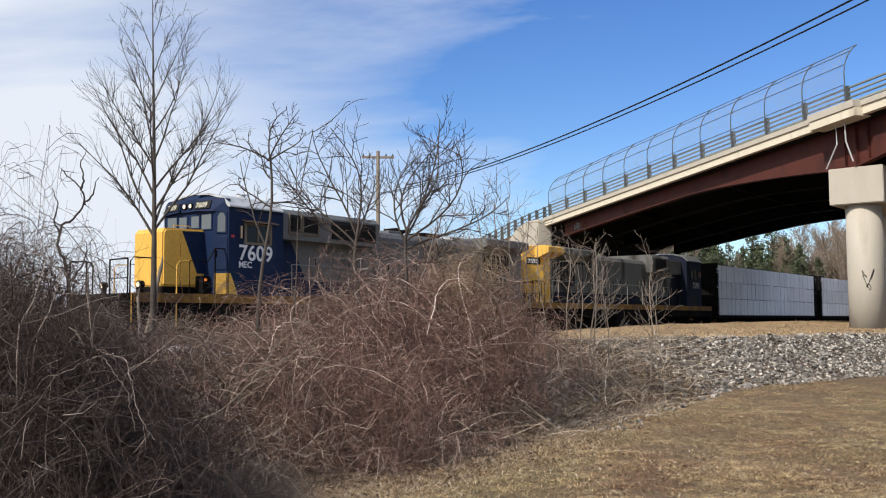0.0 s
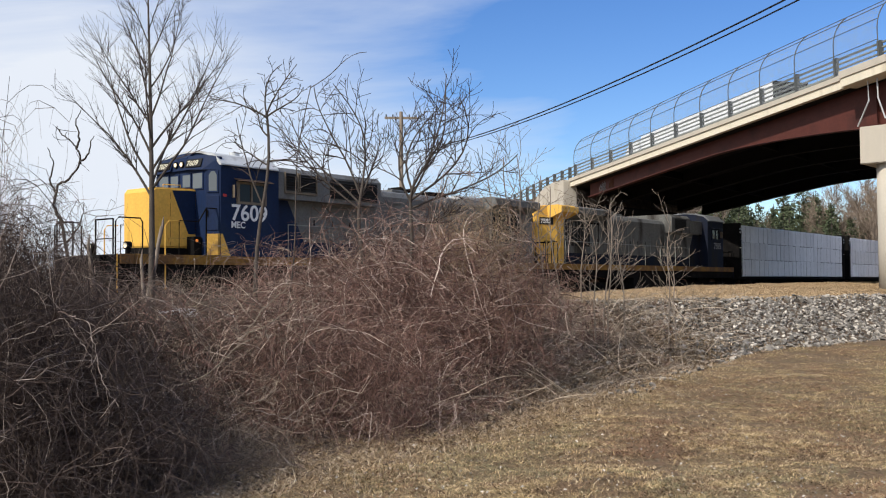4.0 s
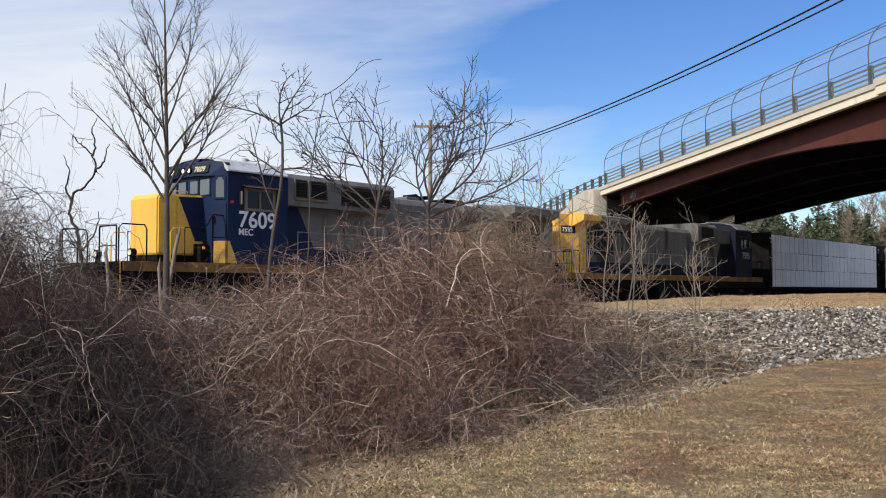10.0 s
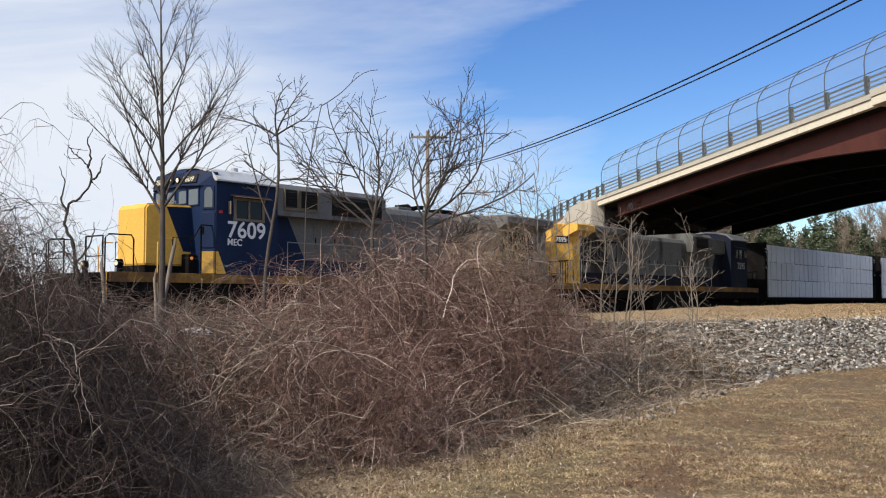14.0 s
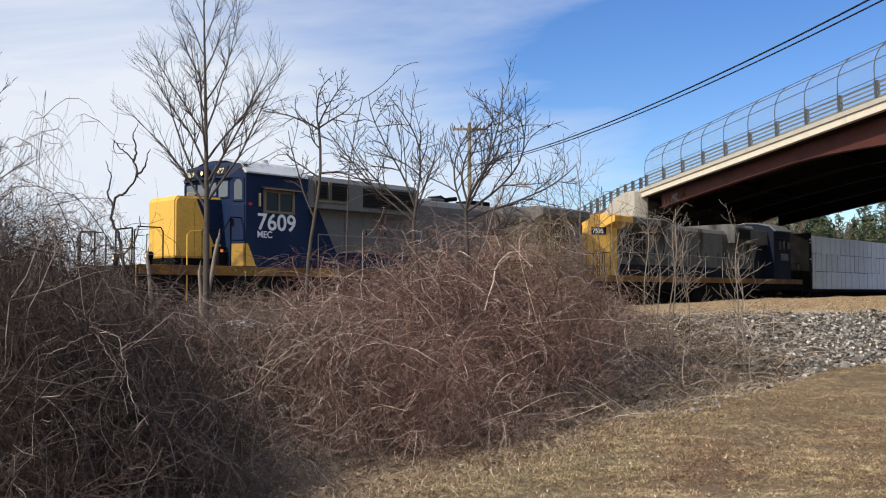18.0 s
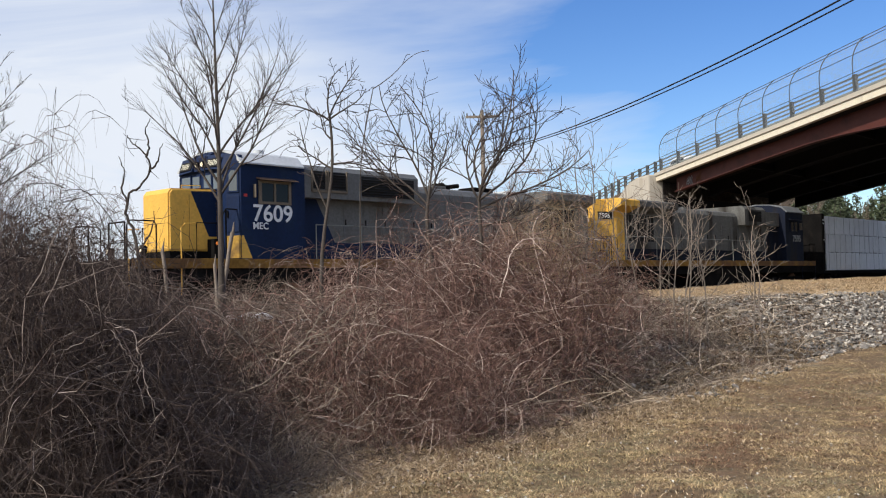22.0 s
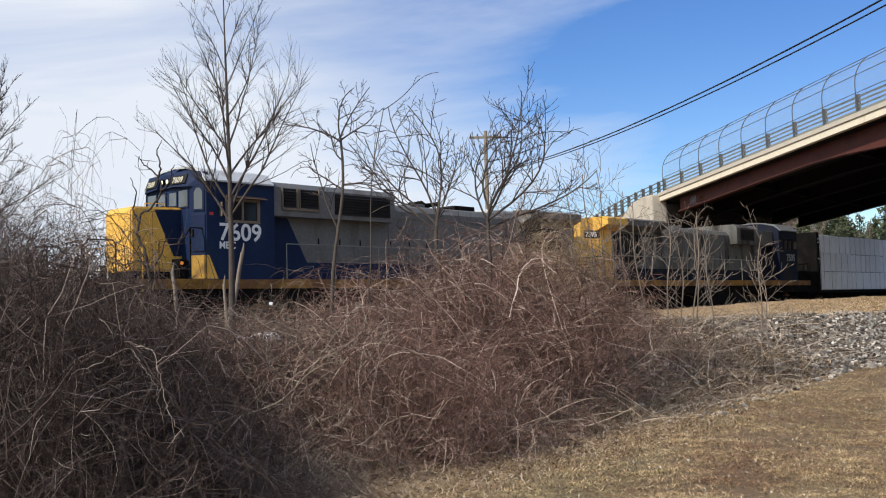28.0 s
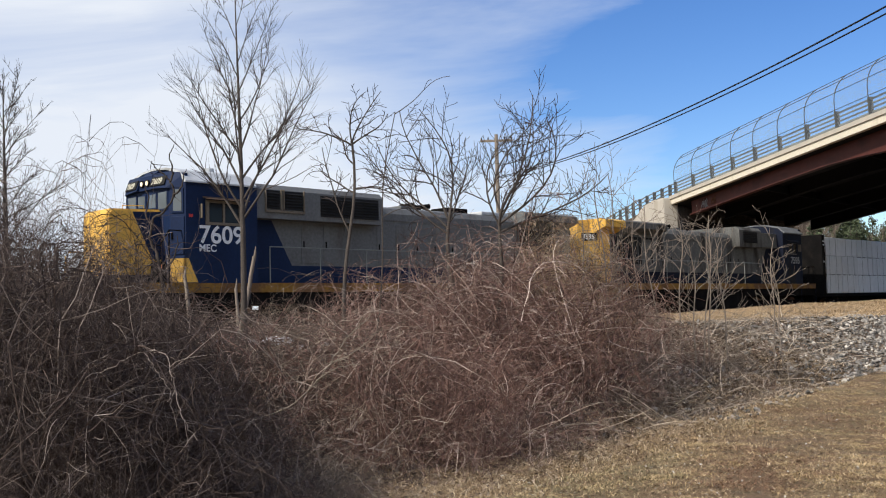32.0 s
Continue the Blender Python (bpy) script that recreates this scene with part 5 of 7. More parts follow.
def shrub(seed, canes, droop, twigs_each=9, r=0.0030, curl=0.2, tilted=0.35, wide=0.85, tall=1.3, kink=0.15, flat=0.8):
    """A tangled bramble grown inside a dome: canes that rise, bend and arch over, with crooked side twigs. Two lists of paths."""
    rng = random.Random(seed)
    main, fine = [], []
    for _ in range(canes):
        a, d = rng.uniform(0, 6.283), wide * 0.75 * math.sqrt(rng.random())
        p = Vector((d * math.cos(a), d * math.sin(a), -0.05 if rng.random() < 0.6 else rng.uniform(0.1, 0.6)))
        b = rng.uniform(0, 6.283)
        tilt = min(1.5, abs(rng.gauss(tilted, 0.2 + 0.9 * tilted)))
        w = Vector((math.cos(b) * math.sin(tilt), math.sin(b) * math.sin(tilt), math.cos(tilt)))
        length = rng.uniform(0.6, 1.9)
        n = 15
        r0, r1 = r * rng.choice((0.4, 0.5, 0.6, 0.75, 1.0)), r * 0.28
        over = rng.choice((0.75, 0.85, 0.95, 1.0, 1.0, 1.1, 1.25))
        fall = droop * rng.uniform(0.0, 2.4)
        turn = Vector((rng.gauss(0, 1), rng.gauss(0, 1), rng.gauss(0, 1))) * curl
        path = [(p.copy(), r0)]
        for i in range(1, n + 1):
            turn = turn * 0.84 + Vector((rng.gauss(0, 1), rng.gauss(0, 1), rng.gauss(0, 1))) * curl * 0.6
            w = (w + turn.cross(w) + Vector((rng.gauss(0, kink), rng.gauss(0, kink), rng.gauss(0, kink) + fall * i / n * 2))).normalized()
            out = Vector((p.x / wide ** 2, p.y / wide ** 2, max(p.z, 0) / tall ** 2))
            if (p.x ** 2 + p.y ** 2) / wide ** 2 + (p.z / tall) ** 2 > over ** 2 and out.length > 0:
                w = (w - out.normalized() * max(0.0, w.dot(out.normalized())) * 0.9 + Vector((0, 0, -0.12))).normalized()
            p = p + w * (length / n)
            p.z = max(p.z, -0.05)
            path.append((p.copy(), r0 + (r1 - r0) * i / n))
        main.append(path)
        for _ in range(twigs_each):
            i = rng.randint(2, n - 1)
            q = path[i][0]
            d2 = (path[i + 1][0] - path[i][0]).normalized()
            side = Vector((rng.gauss(0, 1), rng.gauss(0, 1), rng.gauss(0.0, flat))).normalized()
            size = rng.uniform(0.08, 0.40)
            fine.append(curl_stem(rng, q, d2 * 0.45 + side, size, r * 0.46, r * 0.22, 5, min(0.6, curl * 2.0), droop))
    return main, fine


def top_line(k):
    """Height angle of the thicket's outline seen from the lawn, by the sideways slope k = x / y."""
    return float(np.interp(k, (-0.66, -0.52, -0.45, -0.40, -0.36, -0.31, -0.22, -0.15, -0.11, -0.06, 0.0, 0.045, 0.07, 0.10, 0.15, 0.20, 0.245),
                           (0.045, 0.050, 0.062, 0.035, 0.003, 0.003, 0.006, 0.012, 0.028, 0.042, 0.050, 0.042, 0.013, -0.006, -0.018, -0.036, -0.058)))


def near_line(k):
    """Height angle of the near bramble mass, by the sideways slope from where the walk ends."""
    return float(np.interp(k, (-0.68, -0.60, -0.55, -0.51, -0.475, -0.44, -0.40, -0.34, -0.29, -0.25, -0.20), (0.108, 0.104, 0.094, 0.076, 0.040, -0.015, -0.050, -0.072, -0.088, -0.105, -0.12)))


def from_end(x, y):
    """Sideways slope of a place seen from where the walk ends."""
    return (x - 0.5) / (y - 0.6)


def build_thicket():
    kinds = {}
    for kind, seed, canes, material, droop, curl, tilted in (
            ("red", 11, 96, "cane_red", -0.08, 0.13, 0.5), ("red", 12, 96, "cane_red", -0.12, 0.16, 0.6), ("red", 13, 96, "cane_red", -0.05, 0.11, 0.4),
            ("grey", 21, 90, "cane_grey", -0.06, 0.13, 0.45), ("grey", 22, 90, "cane_grey", -0.10, 0.15, 0.55),
            ("upright", 41, 90, "cane_red", -0.02, 0.10, 0.14), ("upright", 42, 90, "cane_grey", -0.02, 0.10, 0.14),
            ("dark", 31, 150, "cane_dark", -0.12, 0.18, 0.75), ("dark", 32, 150, "cane_dark", -0.08, 0.16, 0.65), ("dark", 33, 150, "cane_dark", -0.14, 0.20, 0.85),
            ("low", 51, 80, "cane_grey", -0.14, 0.20, 0.95), ("low", 52, 80, "cane_red", -0.16, 0.20, 0.95)):
        t = new("bramble_shrub")
        near = kind == "dark"
        main, fine = shrub(seed, canes, droop, 11 if near else 10, 0.0027 if near else 0.0038, curl, tilted, tall=1.0 if near else 1.3, flat=0.45 if near else 0.8)
        tagged(raw("cane_tangle", *tubes(main, 3), material, t), kind="stuff")
        tagged(raw("twig_tangle", *tubes(fine, 3), material, t), kind="stuff")
        kinds.setdefault(kind, []).append(t)
    # a tall tuft of straight straw-coloured stems, its tips leaning over
    t = new("bramble_shrub")
    main, fine = shrub(61, 320, -0.05, 5, 0.0026, 0.09, 0.22, wide=0.5, tall=1.5, kink=0.05)
    tagged(raw("cane_tangle", *tubes(main, 3), "cane_tan", t), kind="stuff")
    tagged(raw("twig_tangle", *tubes(fine, 3), "cane_tan", t), kind="stuff")
    kinds["tuft"] = [t]
    label = {"red": "leafless reddish bramble shrub tangled over the bank", "grey": "leafless grey-tan bramble shrub on the stony bank", "dark": "dense dark leafless bramble shrub at the lawn's edge", "low": "low tangle of dead grey-brown stems on the bank", "upright": "leafless shrub of thin upright reddish and tan stems", "tuft": "tall straw-coloured tuft of dead stems above the brambles"}
    rng = random.Random(5)
    fresh = {id(t) for ts in kinds.values() for t in ts}

    def plant(kind, x, y, scale, wide=1.0):
        ob = rng.choice(kinds[kind])
        m = Matrix.Translation((x, y, ground_z(x, y) - 0.03)) @ pose(0, 0, 0, rng.uniform(-8, 8), rng.uniform(-8, 8), rng.uniform(0, 360))
        if id(ob) in fresh:
            fresh.discard(id(ob))
            o = ob
            o.matrix_basis = m
        else:
            o = copy_thing(ob, m)
        o.scale = (scale * wide, scale * wide, scale)
        tagged(o, label[kind], "shrub", "bramble thicket")

    def fitting(x, y, share):
        """Scale that brings a shrub's dense part up to the thicket's outline, times share."""
        rise = 1.55 + top_line(x / y) * y - ground_z(x, y)
        return max(0.22, min(1.9, rise * share / 0.98))
    # over the bank, from its foot on the lawn to its top
    n = 0
    while n < 84:
        y = rng.uniform(9.6, 22.0)
        back = rng.uniform(0.3, 5.6)
        x = foot_x(y) - back
        k = x / y
        if bank(x, y) > 3.0 or k < -0.40:
            continue
        if -0.40 < k < -0.17 and y > 11.5 and rng.random() < 0.8:
            continue
        if from_end(x, y) > -0.03 and back < 2.2 and rng.random() < 0.8:
            continue
        kind = "grey" if k > 0.02 and rng.random() < 0.6 else ("dark" if k < -0.2 and rng.random() < 0.6 else "red")
        if rng.random() < 0.12:
            kind = "grey"
        if -0.14 < k < 0.06 and back > 1.4 and rng.random() < 0.3:
            kind = "upright"
        plant(kind, x, y, fitting(x, y, rng.uniform(0.70, 0.98)) * min(1.0, 0.40 + back / 2.8), 1.2)
        n += 1
    # the dark mass close by
    n = 0
    while n < 108:
        y = rng.uniform(6.4, 10.2)
        tall = n % 2 == 0
        k = rng.uniform(-0.72, -0.50) if tall else rng.uniform(-0.62, -0.20)
        x = 0.5 + k * (y - 0.6)
        if x > foot_x(y) - 0.15:
            continue
        rise = 1.56 + near_line(k if tall else k + 0.07) * (y - 0.6) - ground_z(x, y)
        size = max(0.35, rise * rng.uniform(0.72, 1.0)) * min(1.0, 0.4 + (foot_x(y) - x) / 1.4)
        plant("dark" if k < -0.30 else rng.choice(("dark", "red", "grey")), x, y, size * 1.21 if tall else size if k < -0.30 else size * 0.8, 0.46 if tall else 1.05)
        n += 1
    # thin brush in the hollow behind it, taller towards the track
    n = 0
    while n < 30:
        y = rng.uniform(12.5, 19.5)
        k = rng.uniform(-0.42, -0.16)
        x = 0.5 + k * (y - 0.6)
        if bank(x, y) > 6 or off_track(x, y) < 2.9:
            continue
        high = y > 15.3
        size = (1.56 + 0.012 * (y - 0.6) - ground_z(x, y)) * rng.uniform(0.7, 1.0) if high else rng.uniform(0.30, 0.5)
        plant(rng.choice(("red", "dark", "red", "grey")) if high else rng.choice(("low", "dark")), x, y, size, 0.95 if high else 1.4)
        n += 1
    # rank brush between the near mass and the front of the train
    n = 0
    while n < 22:
        y = rng.uniform(10.4, 13.0)
        k = rng.uniform(-0.52, -0.34)
        x = 0.5 + k * (y - 0.6)
        line = float(np.interp(k, (-0.52, -0.46, -0.42, -0.38, -0.34), (0.05, 0.028, 0.012, -0.012, -0.035)))
        plant("dark", x, y, (1.56 + line * (y - 0.6) - ground_z(x, y)) * rng.uniform(0.85, 1.15), 0.62)
        n += 1
    # small brambles along the thicket's foot
    n = 0
    while n < 30:
        y = rng.uniform(6.6, 14.5)
        x = foot_x(y) - rng.uniform(-0.05, 0.8)
        if x / y < -0.42:
            continue
        plant(rng.choice(("red", "low", "dark", "low")), x, y, rng.uniform(0.22, 0.42), 1.4)
        n += 1
    # low dead stems matted over the bank where it meets the stones
    n = 0
    while n < 26:
        x, y = rng.uniform(-0.5, 6.4), rng.uniform(11.5, 24.5)
        q = bank(x, y)
        if not (-spread(x) < q < 2.6) or x < foot_x(y) - 3.6:
            continue
        plant("low", x, y, rng.uniform(0.16, 0.30) * (0.6 if x > 4.6 else 1.0), 1.9)
        n += 1
    for x, y, h in ((0.36, 15.6, 1.65), (0.62, 15.9, 1.45), (0.10, 15.9, 1.4)):
        plant("tuft", x, y, h, 0.9)
    for x, y, h in ((-0.40, 15.9, 1.35), (-0.75, 15.5, 1.3), (-1.05, 15.2, 1.25)):
        plant("upright", x, y, h, 0.8)
    # brush on the far side of the track
    for i in range(17):
        p = track_place(-7 + 2.0 * i, -5.6 - rng.uniform(0, 2.0), 0)
        plant("grey" if i % 2 else "red", p.x, p.y, rng.uniform(1.25, 1.5), 1.2)


build_thicket()


def long_canes():
    """Single canes that curl above or hang over the thicket."""
    rng = random.Random(14)
    for i in range(96):
        if i < 36:
            y = rng.uniform(6.8, 9.4)
            k = rng.uniform(-0.68, -0.44)
            x = 0.5 + k * (y - 0.6)
            rise = 1.56 + near_line(k) * (y - 0.6) - ground_z(x, y)
            length, droop, curl = rise * rng.uniform(0.85, 1.15), -0.22, 0.14
        elif i < 56:
            y = rng.uniform(6.0, 10.0)
            x = foot_x(y) - rng.uniform(0.3, 2.4)
            length, droop, curl = rng.uniform(0.7, 1.2), -0.28, 0.16
        else:
            y = rng.uniform(10, 19)
            x = foot_x(y) - rng.uniform(0.4, 3.6)
            if bank(x, y) > 2.8:
                continue
            length, droop, curl = rng.uniform(0.7, 1.2), -0.24, 0.17
        t = new("bramble_cane")
        t.location = (x, y, ground_z(x, y) - 0.05)
        a = rng.uniform(0, 6.283)
        path = curl_stem(rng, Vector((0, 0, 0)), Vector((0.7 * math.cos(a), 0.7 * math.sin(a), 1)), length, 0.0021 if i < 36 else 0.0028 if i < 56 else 0.0036, 0.0012, 18, curl, droop * rng.uniform(0.3, 1.2))
        side = []
        for _ in range(5):
            k = rng.randint(4, 15)
            d = (path[k + 1][0] - path[k][0]).normalized()
            side.append(curl_stem(rng, path[k][0], d + Vector((rng.gauss(0, 0.7), rng.gauss(0, 0.7), rng.gauss(0, 0.5))), length * rng.uniform(0.08, 0.22), 0.0026, 0.0012, 5, 0.2, -0.05))
        pale = i >= 36 and rng.random() < 0.35
        raw("cane", *tubes([path], 5), "barkpale" if pale else "cane_dark", t, smooth=True)
        tagged(raw("twig_spray", *tubes(side, 3), "barkpale" if pale else "cane_dark", t), kind="stuff")
        tagged(t, "pale arching bramble cane" if pale else "long dark arching bramble cane", "shrub", "single canes")


long_canes()


def laid_branch(name, label, points, r0, r1, material, seed, sides=()):
    """One long bent branch through a few bends, with finer forks; it lies in or rises from the brambles."""
    rng = random.Random(seed)
    t = tagged(new(name), label, "branch", "single canes")
    at = Vector(points[0])
    t.location = at

    def smooth(pts, a, b):
        pts = [Vector(p) - at for p in pts]
        pts = [pts[0] * 2 - pts[1]] + pts + [pts[-1] * 2 - pts[-2]]
        path, total = [], (len(pts) - 3) * 5
        for i in range(1, len(pts) - 2):
            for j in range(5):
                u, (p0, p1, p2, p3) = j / 5, pts[i - 1:i + 3]
                p = 0.5 * ((2 * p1) + (p2 - p0) * u + (2 * p0 - 5 * p1 + 4 * p2 - p3) * u * u + (3 * p1 - p0 - 3 * p2 + p3) * u ** 3)
                p = p + Vector((rng.gauss(0, 0.005), rng.gauss(0, 0.015), rng.gauss(0, 0.005)))
                path.append((p, a + (b - a) * len(path) / total))
        path.append((pts[-2], b))
        return path
    main = smooth(points, r0, r1)
    raw("stem", *tubes([main], 6), material, t, smooth=True)
    for row in sides:
        raw("fork", *tubes([smooth(row, r0 * 0.6, r1 * 0.8)], 5), material, t, smooth=True)
    fine = []
    for _ in range(11):
        k = rng.randint(3, len(main) - 2)
        d = (main[k + 1][0] - main[k][0]).normalized()
        fine.append(curl_stem(rng, main[k][0], d * 0.6 + Vector((rng.gauss(0, 0.6), rng.gauss(0, 0.6), rng.gauss(0.1, 0.5))), rng.uniform(0.1, 0.35), r1 * 0.9, r1 * 0.4, 5, 0.25, -0.03))
    tagged(raw("twig_spray", *tubes(fine, 3), material, t), kind="stuff")


# a pair of arching canes, a long slanting branch and pale broken canes in the near brambles
laid_branch("bramble_cane", "pale arching bramble cane hanging over the dark brambles", [(-2.95, 6.73, 0.0), (-2.90, 6.68, 0.43), (-2.74, 6.60, 1.11), (-2.54, 6.52, 1.22), (-2.38, 6.52, 1.30), (-2.23, 6.52, 1.34), (-2.13, 6.52, 1.30), (-2.08, 6.48, 1.19), (-2.04, 6.48, 1.03), (-1.98, 6.44, 0.90), (-1.90, 6.44, 0.78)], 0.0034, 0.0018, "cane_pale", 3,
            [[(-2.28, 6.52, 1.33), (-2.19, 6.48, 1.22), (-2.11, 6.48, 1.11), (-2.06, 6.44, 0.98), (-2.03, 6.44, 0.84)]])
laid_branch("fallen_branch", "long pale branch slanting up through the brambles", [(-3.13, 9.11, 0.08), (-2.78, 9.11, 0.39), (-2.46, 9.11, 0.58), (-2.12, 9.11, 0.71), (-1.86, 9.11, 0.93), (-1.72, 9.11, 1.10), (-1.54, 9.11, 1.35), (-1.36, 9.11, 1.50), (-1.33, 9.11, 1.65)], 0.010, 0.0030, "barkpale", 4,
            [[(-1.86, 9.11, 0.93), (-1.67, 9.07, 1.05), (-1.41, 9.03, 1.10)], [(-1.72, 9.11, 1.10), (-1.52, 9.07, 1.18), (-1.32, 9.03, 1.32), (-1.26, 9.03, 1.44)]])
laid_branch("fallen_branch", "pale broken cane lying on the thicket's edge", [(-1.92, 9.62, 0.30), (-1.81, 9.62, 0.40), (-1.69, 9.62, 0.44), (-1.54, 9.62, 0.55)], 0.006, 0.003, "cane_pale", 5, [[(-1.69, 9.62, 0.44), (-1.56, 9.62, 0.39), (-1.53, 9.62, 0.31)]])
laid_branch("fallen_branch", "pale broken cane lying on the thicket's edge", [(-1.73, 9.53, 0.36), (-1.43, 9.53, 0.27), (-1.26, 9.53, 0.23)], 0.007, 0.004, "cane_pale", 6, [[(-1.43, 9.53, 0.27), (-1.27, 9.53, 0.41), (-1.17, 9.53, 0.54), (-1.22, 9.53, 0.63), (-1.34, 9.53, 0.69)]])
laid_branch("fallen_branch", "pale broken cane lying on the thicket's edge", [(-2.60, 8.17, 0.58), (-2.54, 8.17, 0.67), (-2.47, 8.17, 0.82)], 0.007, 0.005, "cane_pale", 7)

def antler_tree(name, label, at, trunk, limbs, seed, group="bare trees", levels=2, thick=0.017, tip=0.0042, lift=0.06, crook=0.09, bark="bark", twig="twigdark", each=6):
    """A crooked leafless tree whose limbs fork and turn up like antlers. trunk: (height, radius, lean x, lean y); limbs: (height, azimuth, tilt, length)."""
    rng = random.Random(seed)
    t = tagged(new(name), label, "tree", group)
    t.location = at
    h, r, lx, ly = trunk
    n = 12
    tp = []
    for i in range(n + 1):
        k = i / n
        tp.append((Vector((lx * k + 0.055 * k * math.sin(9 * k + seed), ly * k + 0.03 * math.cos(6 * k + seed), h * k)), r * (1 - 0.55 * k)))
    raw("trunk", *tubes([tp], 8), bark, t, smooth=True)
    twigs = []

    def grow(p, way, length, rad, level, out):
        m = 9 if level == levels else 6
        path = curl_stem(rng, p, way, length, rad, max(tip, rad * 0.35), m, crook, lift)
        out.append(path)
        if level == 0:
            return
        count = each if level == levels else max(2, each - 3)
        flip = rng.choice((-1, 1))
        for j in range(count):
            f = 0.22 + 0.74 * (j + rng.uniform(0.1, 0.9)) / count
            i = min(m - 1, max(1, int(f * m)))
            q, qr = path[i]
            d = (path[i + 1][0] - path[i][0]).normalized()
            flip = -flip
            across = Vector((flip * rng.uniform(0.5, 1.0), rng.gauss(0, 0.55), rng.gauss(0.1, 0.3)))
            across = (across - d * across.dot(d)).normalized()
            grow(q, d + across * rng.uniform(0.55, 0.95), length * rng.uniform(0.34, 0.55) * (1.15 - 0.55 * f), max(tip, qr * 0.66), level - 1, twigs)

    boughs = []
    for z, az, tilt, length in limbs:
        k = min(0.999, z / h) * n
        i = int(k)
        p = tp[i][0].lerp(tp[i + 1][0], k - i)
        a, b = radians(az), radians(tilt)
        grow(p, Vector((math.cos(a) * math.sin(b), math.sin(a) * math.sin(b), math.cos(b))), length, thick * (0.7 + 0.2 * length), levels, boughs)
    for path in boughs:
        raw("bough", *tubes([path], 6), bark, t, smooth=True)
    tagged(raw("twig_spray", *tubes(twigs, 4), twig, t), kind="stuff")
    return t


# the tall trees over the thicket
TREE_A = [(2.05, 175, 42, 2.3), (2.15, 10, 38, 2.7), (2.3, 190, 36, 2.4), (2.4, 350, 34, 2.5), (2.2, 80, 30, 2.0), (2.6, 165, 34, 2.1), (2.7, 20, 30, 2.3), (2.8, 270, 30, 1.8),
          (3.0, 200, 32, 1.9), (3.1, 340, 32, 1.9), (3.3, 150, 30, 1.8), (3.5, 15, 30, 1.7), (3.7, 185, 30, 1.5), (3.9, 0, 28, 1.5), (4.1, 210, 28, 1.2), (4.3, 30, 28, 1.2), (4.6, 170, 26, 0.9), (4.8, 330, 26, 0.9), (5.1, 100, 24, 0.7)]
ta = (-3.93, 13.1)
bare_tree("bare_tree", "tall slender leafless tree with upswept twiggy branches", (*ta, ground_z(*ta) - 0.1), (5.5, 0.058, 0.02, 0.0), [(z, a, b * 0.95, c * 0.80) for z, a, b, c in TREE_A], 2, group="bare trees", lift=0.03, sub=(9, 5), twig_r=0.0024, spread=0.6, reach=(0.16, 0.40))
tb = (-2.36, 12.1)
zb = ground_z(*tb) - 0.1
antler_tree("bare_tree", "crooked leafless tree with a forked top", (*tb, zb), (3.65 - zb, 0.032, 0.20, 0.0),
            [(2.50 - zb, 183, 24, 1.15), (3.0 - zb, 182, 74, 0.55), (3.05 - zb, 5, 80, 0.65), (3.35 - zb, 188, 55, 0.45), (3.58 - zb, 180, 52, 0.75), (3.60 - zb, 4, 48, 0.6), (3.63 - zb, 60, 14, 0.75), (3.62 - zb, 190, 22, 0.7)], 7, each=6, thick=0.015, lift=0.04, tip=0.0030, crook=0.12)
bare_cane = antler_tree("bare_sapling", "thin leafless stem arching over at its tip", (-2.05, 12.3, zb), (4.0 - zb, 0.012, 0.35, 0), [(2.7 - zb, 0, 60, 0.5), (3.2 - zb, 180, 60, 0.4), (3.98 - zb, 0, 66, 0.85)], 17, group="bare saplings", thick=0.007, tip=0.0035, lift=-0.11, each=1, levels=1)
for x, y, lean, sd, limbs in ((-1.22, 14.3, -0.05, 4, [(2.62, 180, 60, 1.75), (2.70, 176, 42, 1.75), (2.80, 186, 24, 1.7), (2.9, 10, 4, 1.65), (2.8, 2, 30, 1.3), (2.6, 100, 40, 1.0)]),
                              (-0.72, 14.3, 0.24, 9, [(2.62, 2, 62, 1.85), (2.74, 357, 50, 1.9), (2.80, 5, 34, 1.9), (2.90, 4, 16, 1.8), (2.88, 178, 14, 1.85), (2.72, 182, 32, 1.45), (2.7, 270, 40, 1.0), (2.35, 0, 66, 1.0)])):
    g = ground_z(x, y) - 0.1
    antler_tree("bare_tree", "leafless sumac with antler-like upturned branches", (x, y, g), (2.95 - g, 0.048, lean, 0.0), [(z - g, az, tl, ln * 1.02) for z, az, tl, ln in limbs], sd, lift=0.085, each=9, tip=0.0032, crook=0.12)
gs = ground_z(-4.95, 12.9) - 0.1
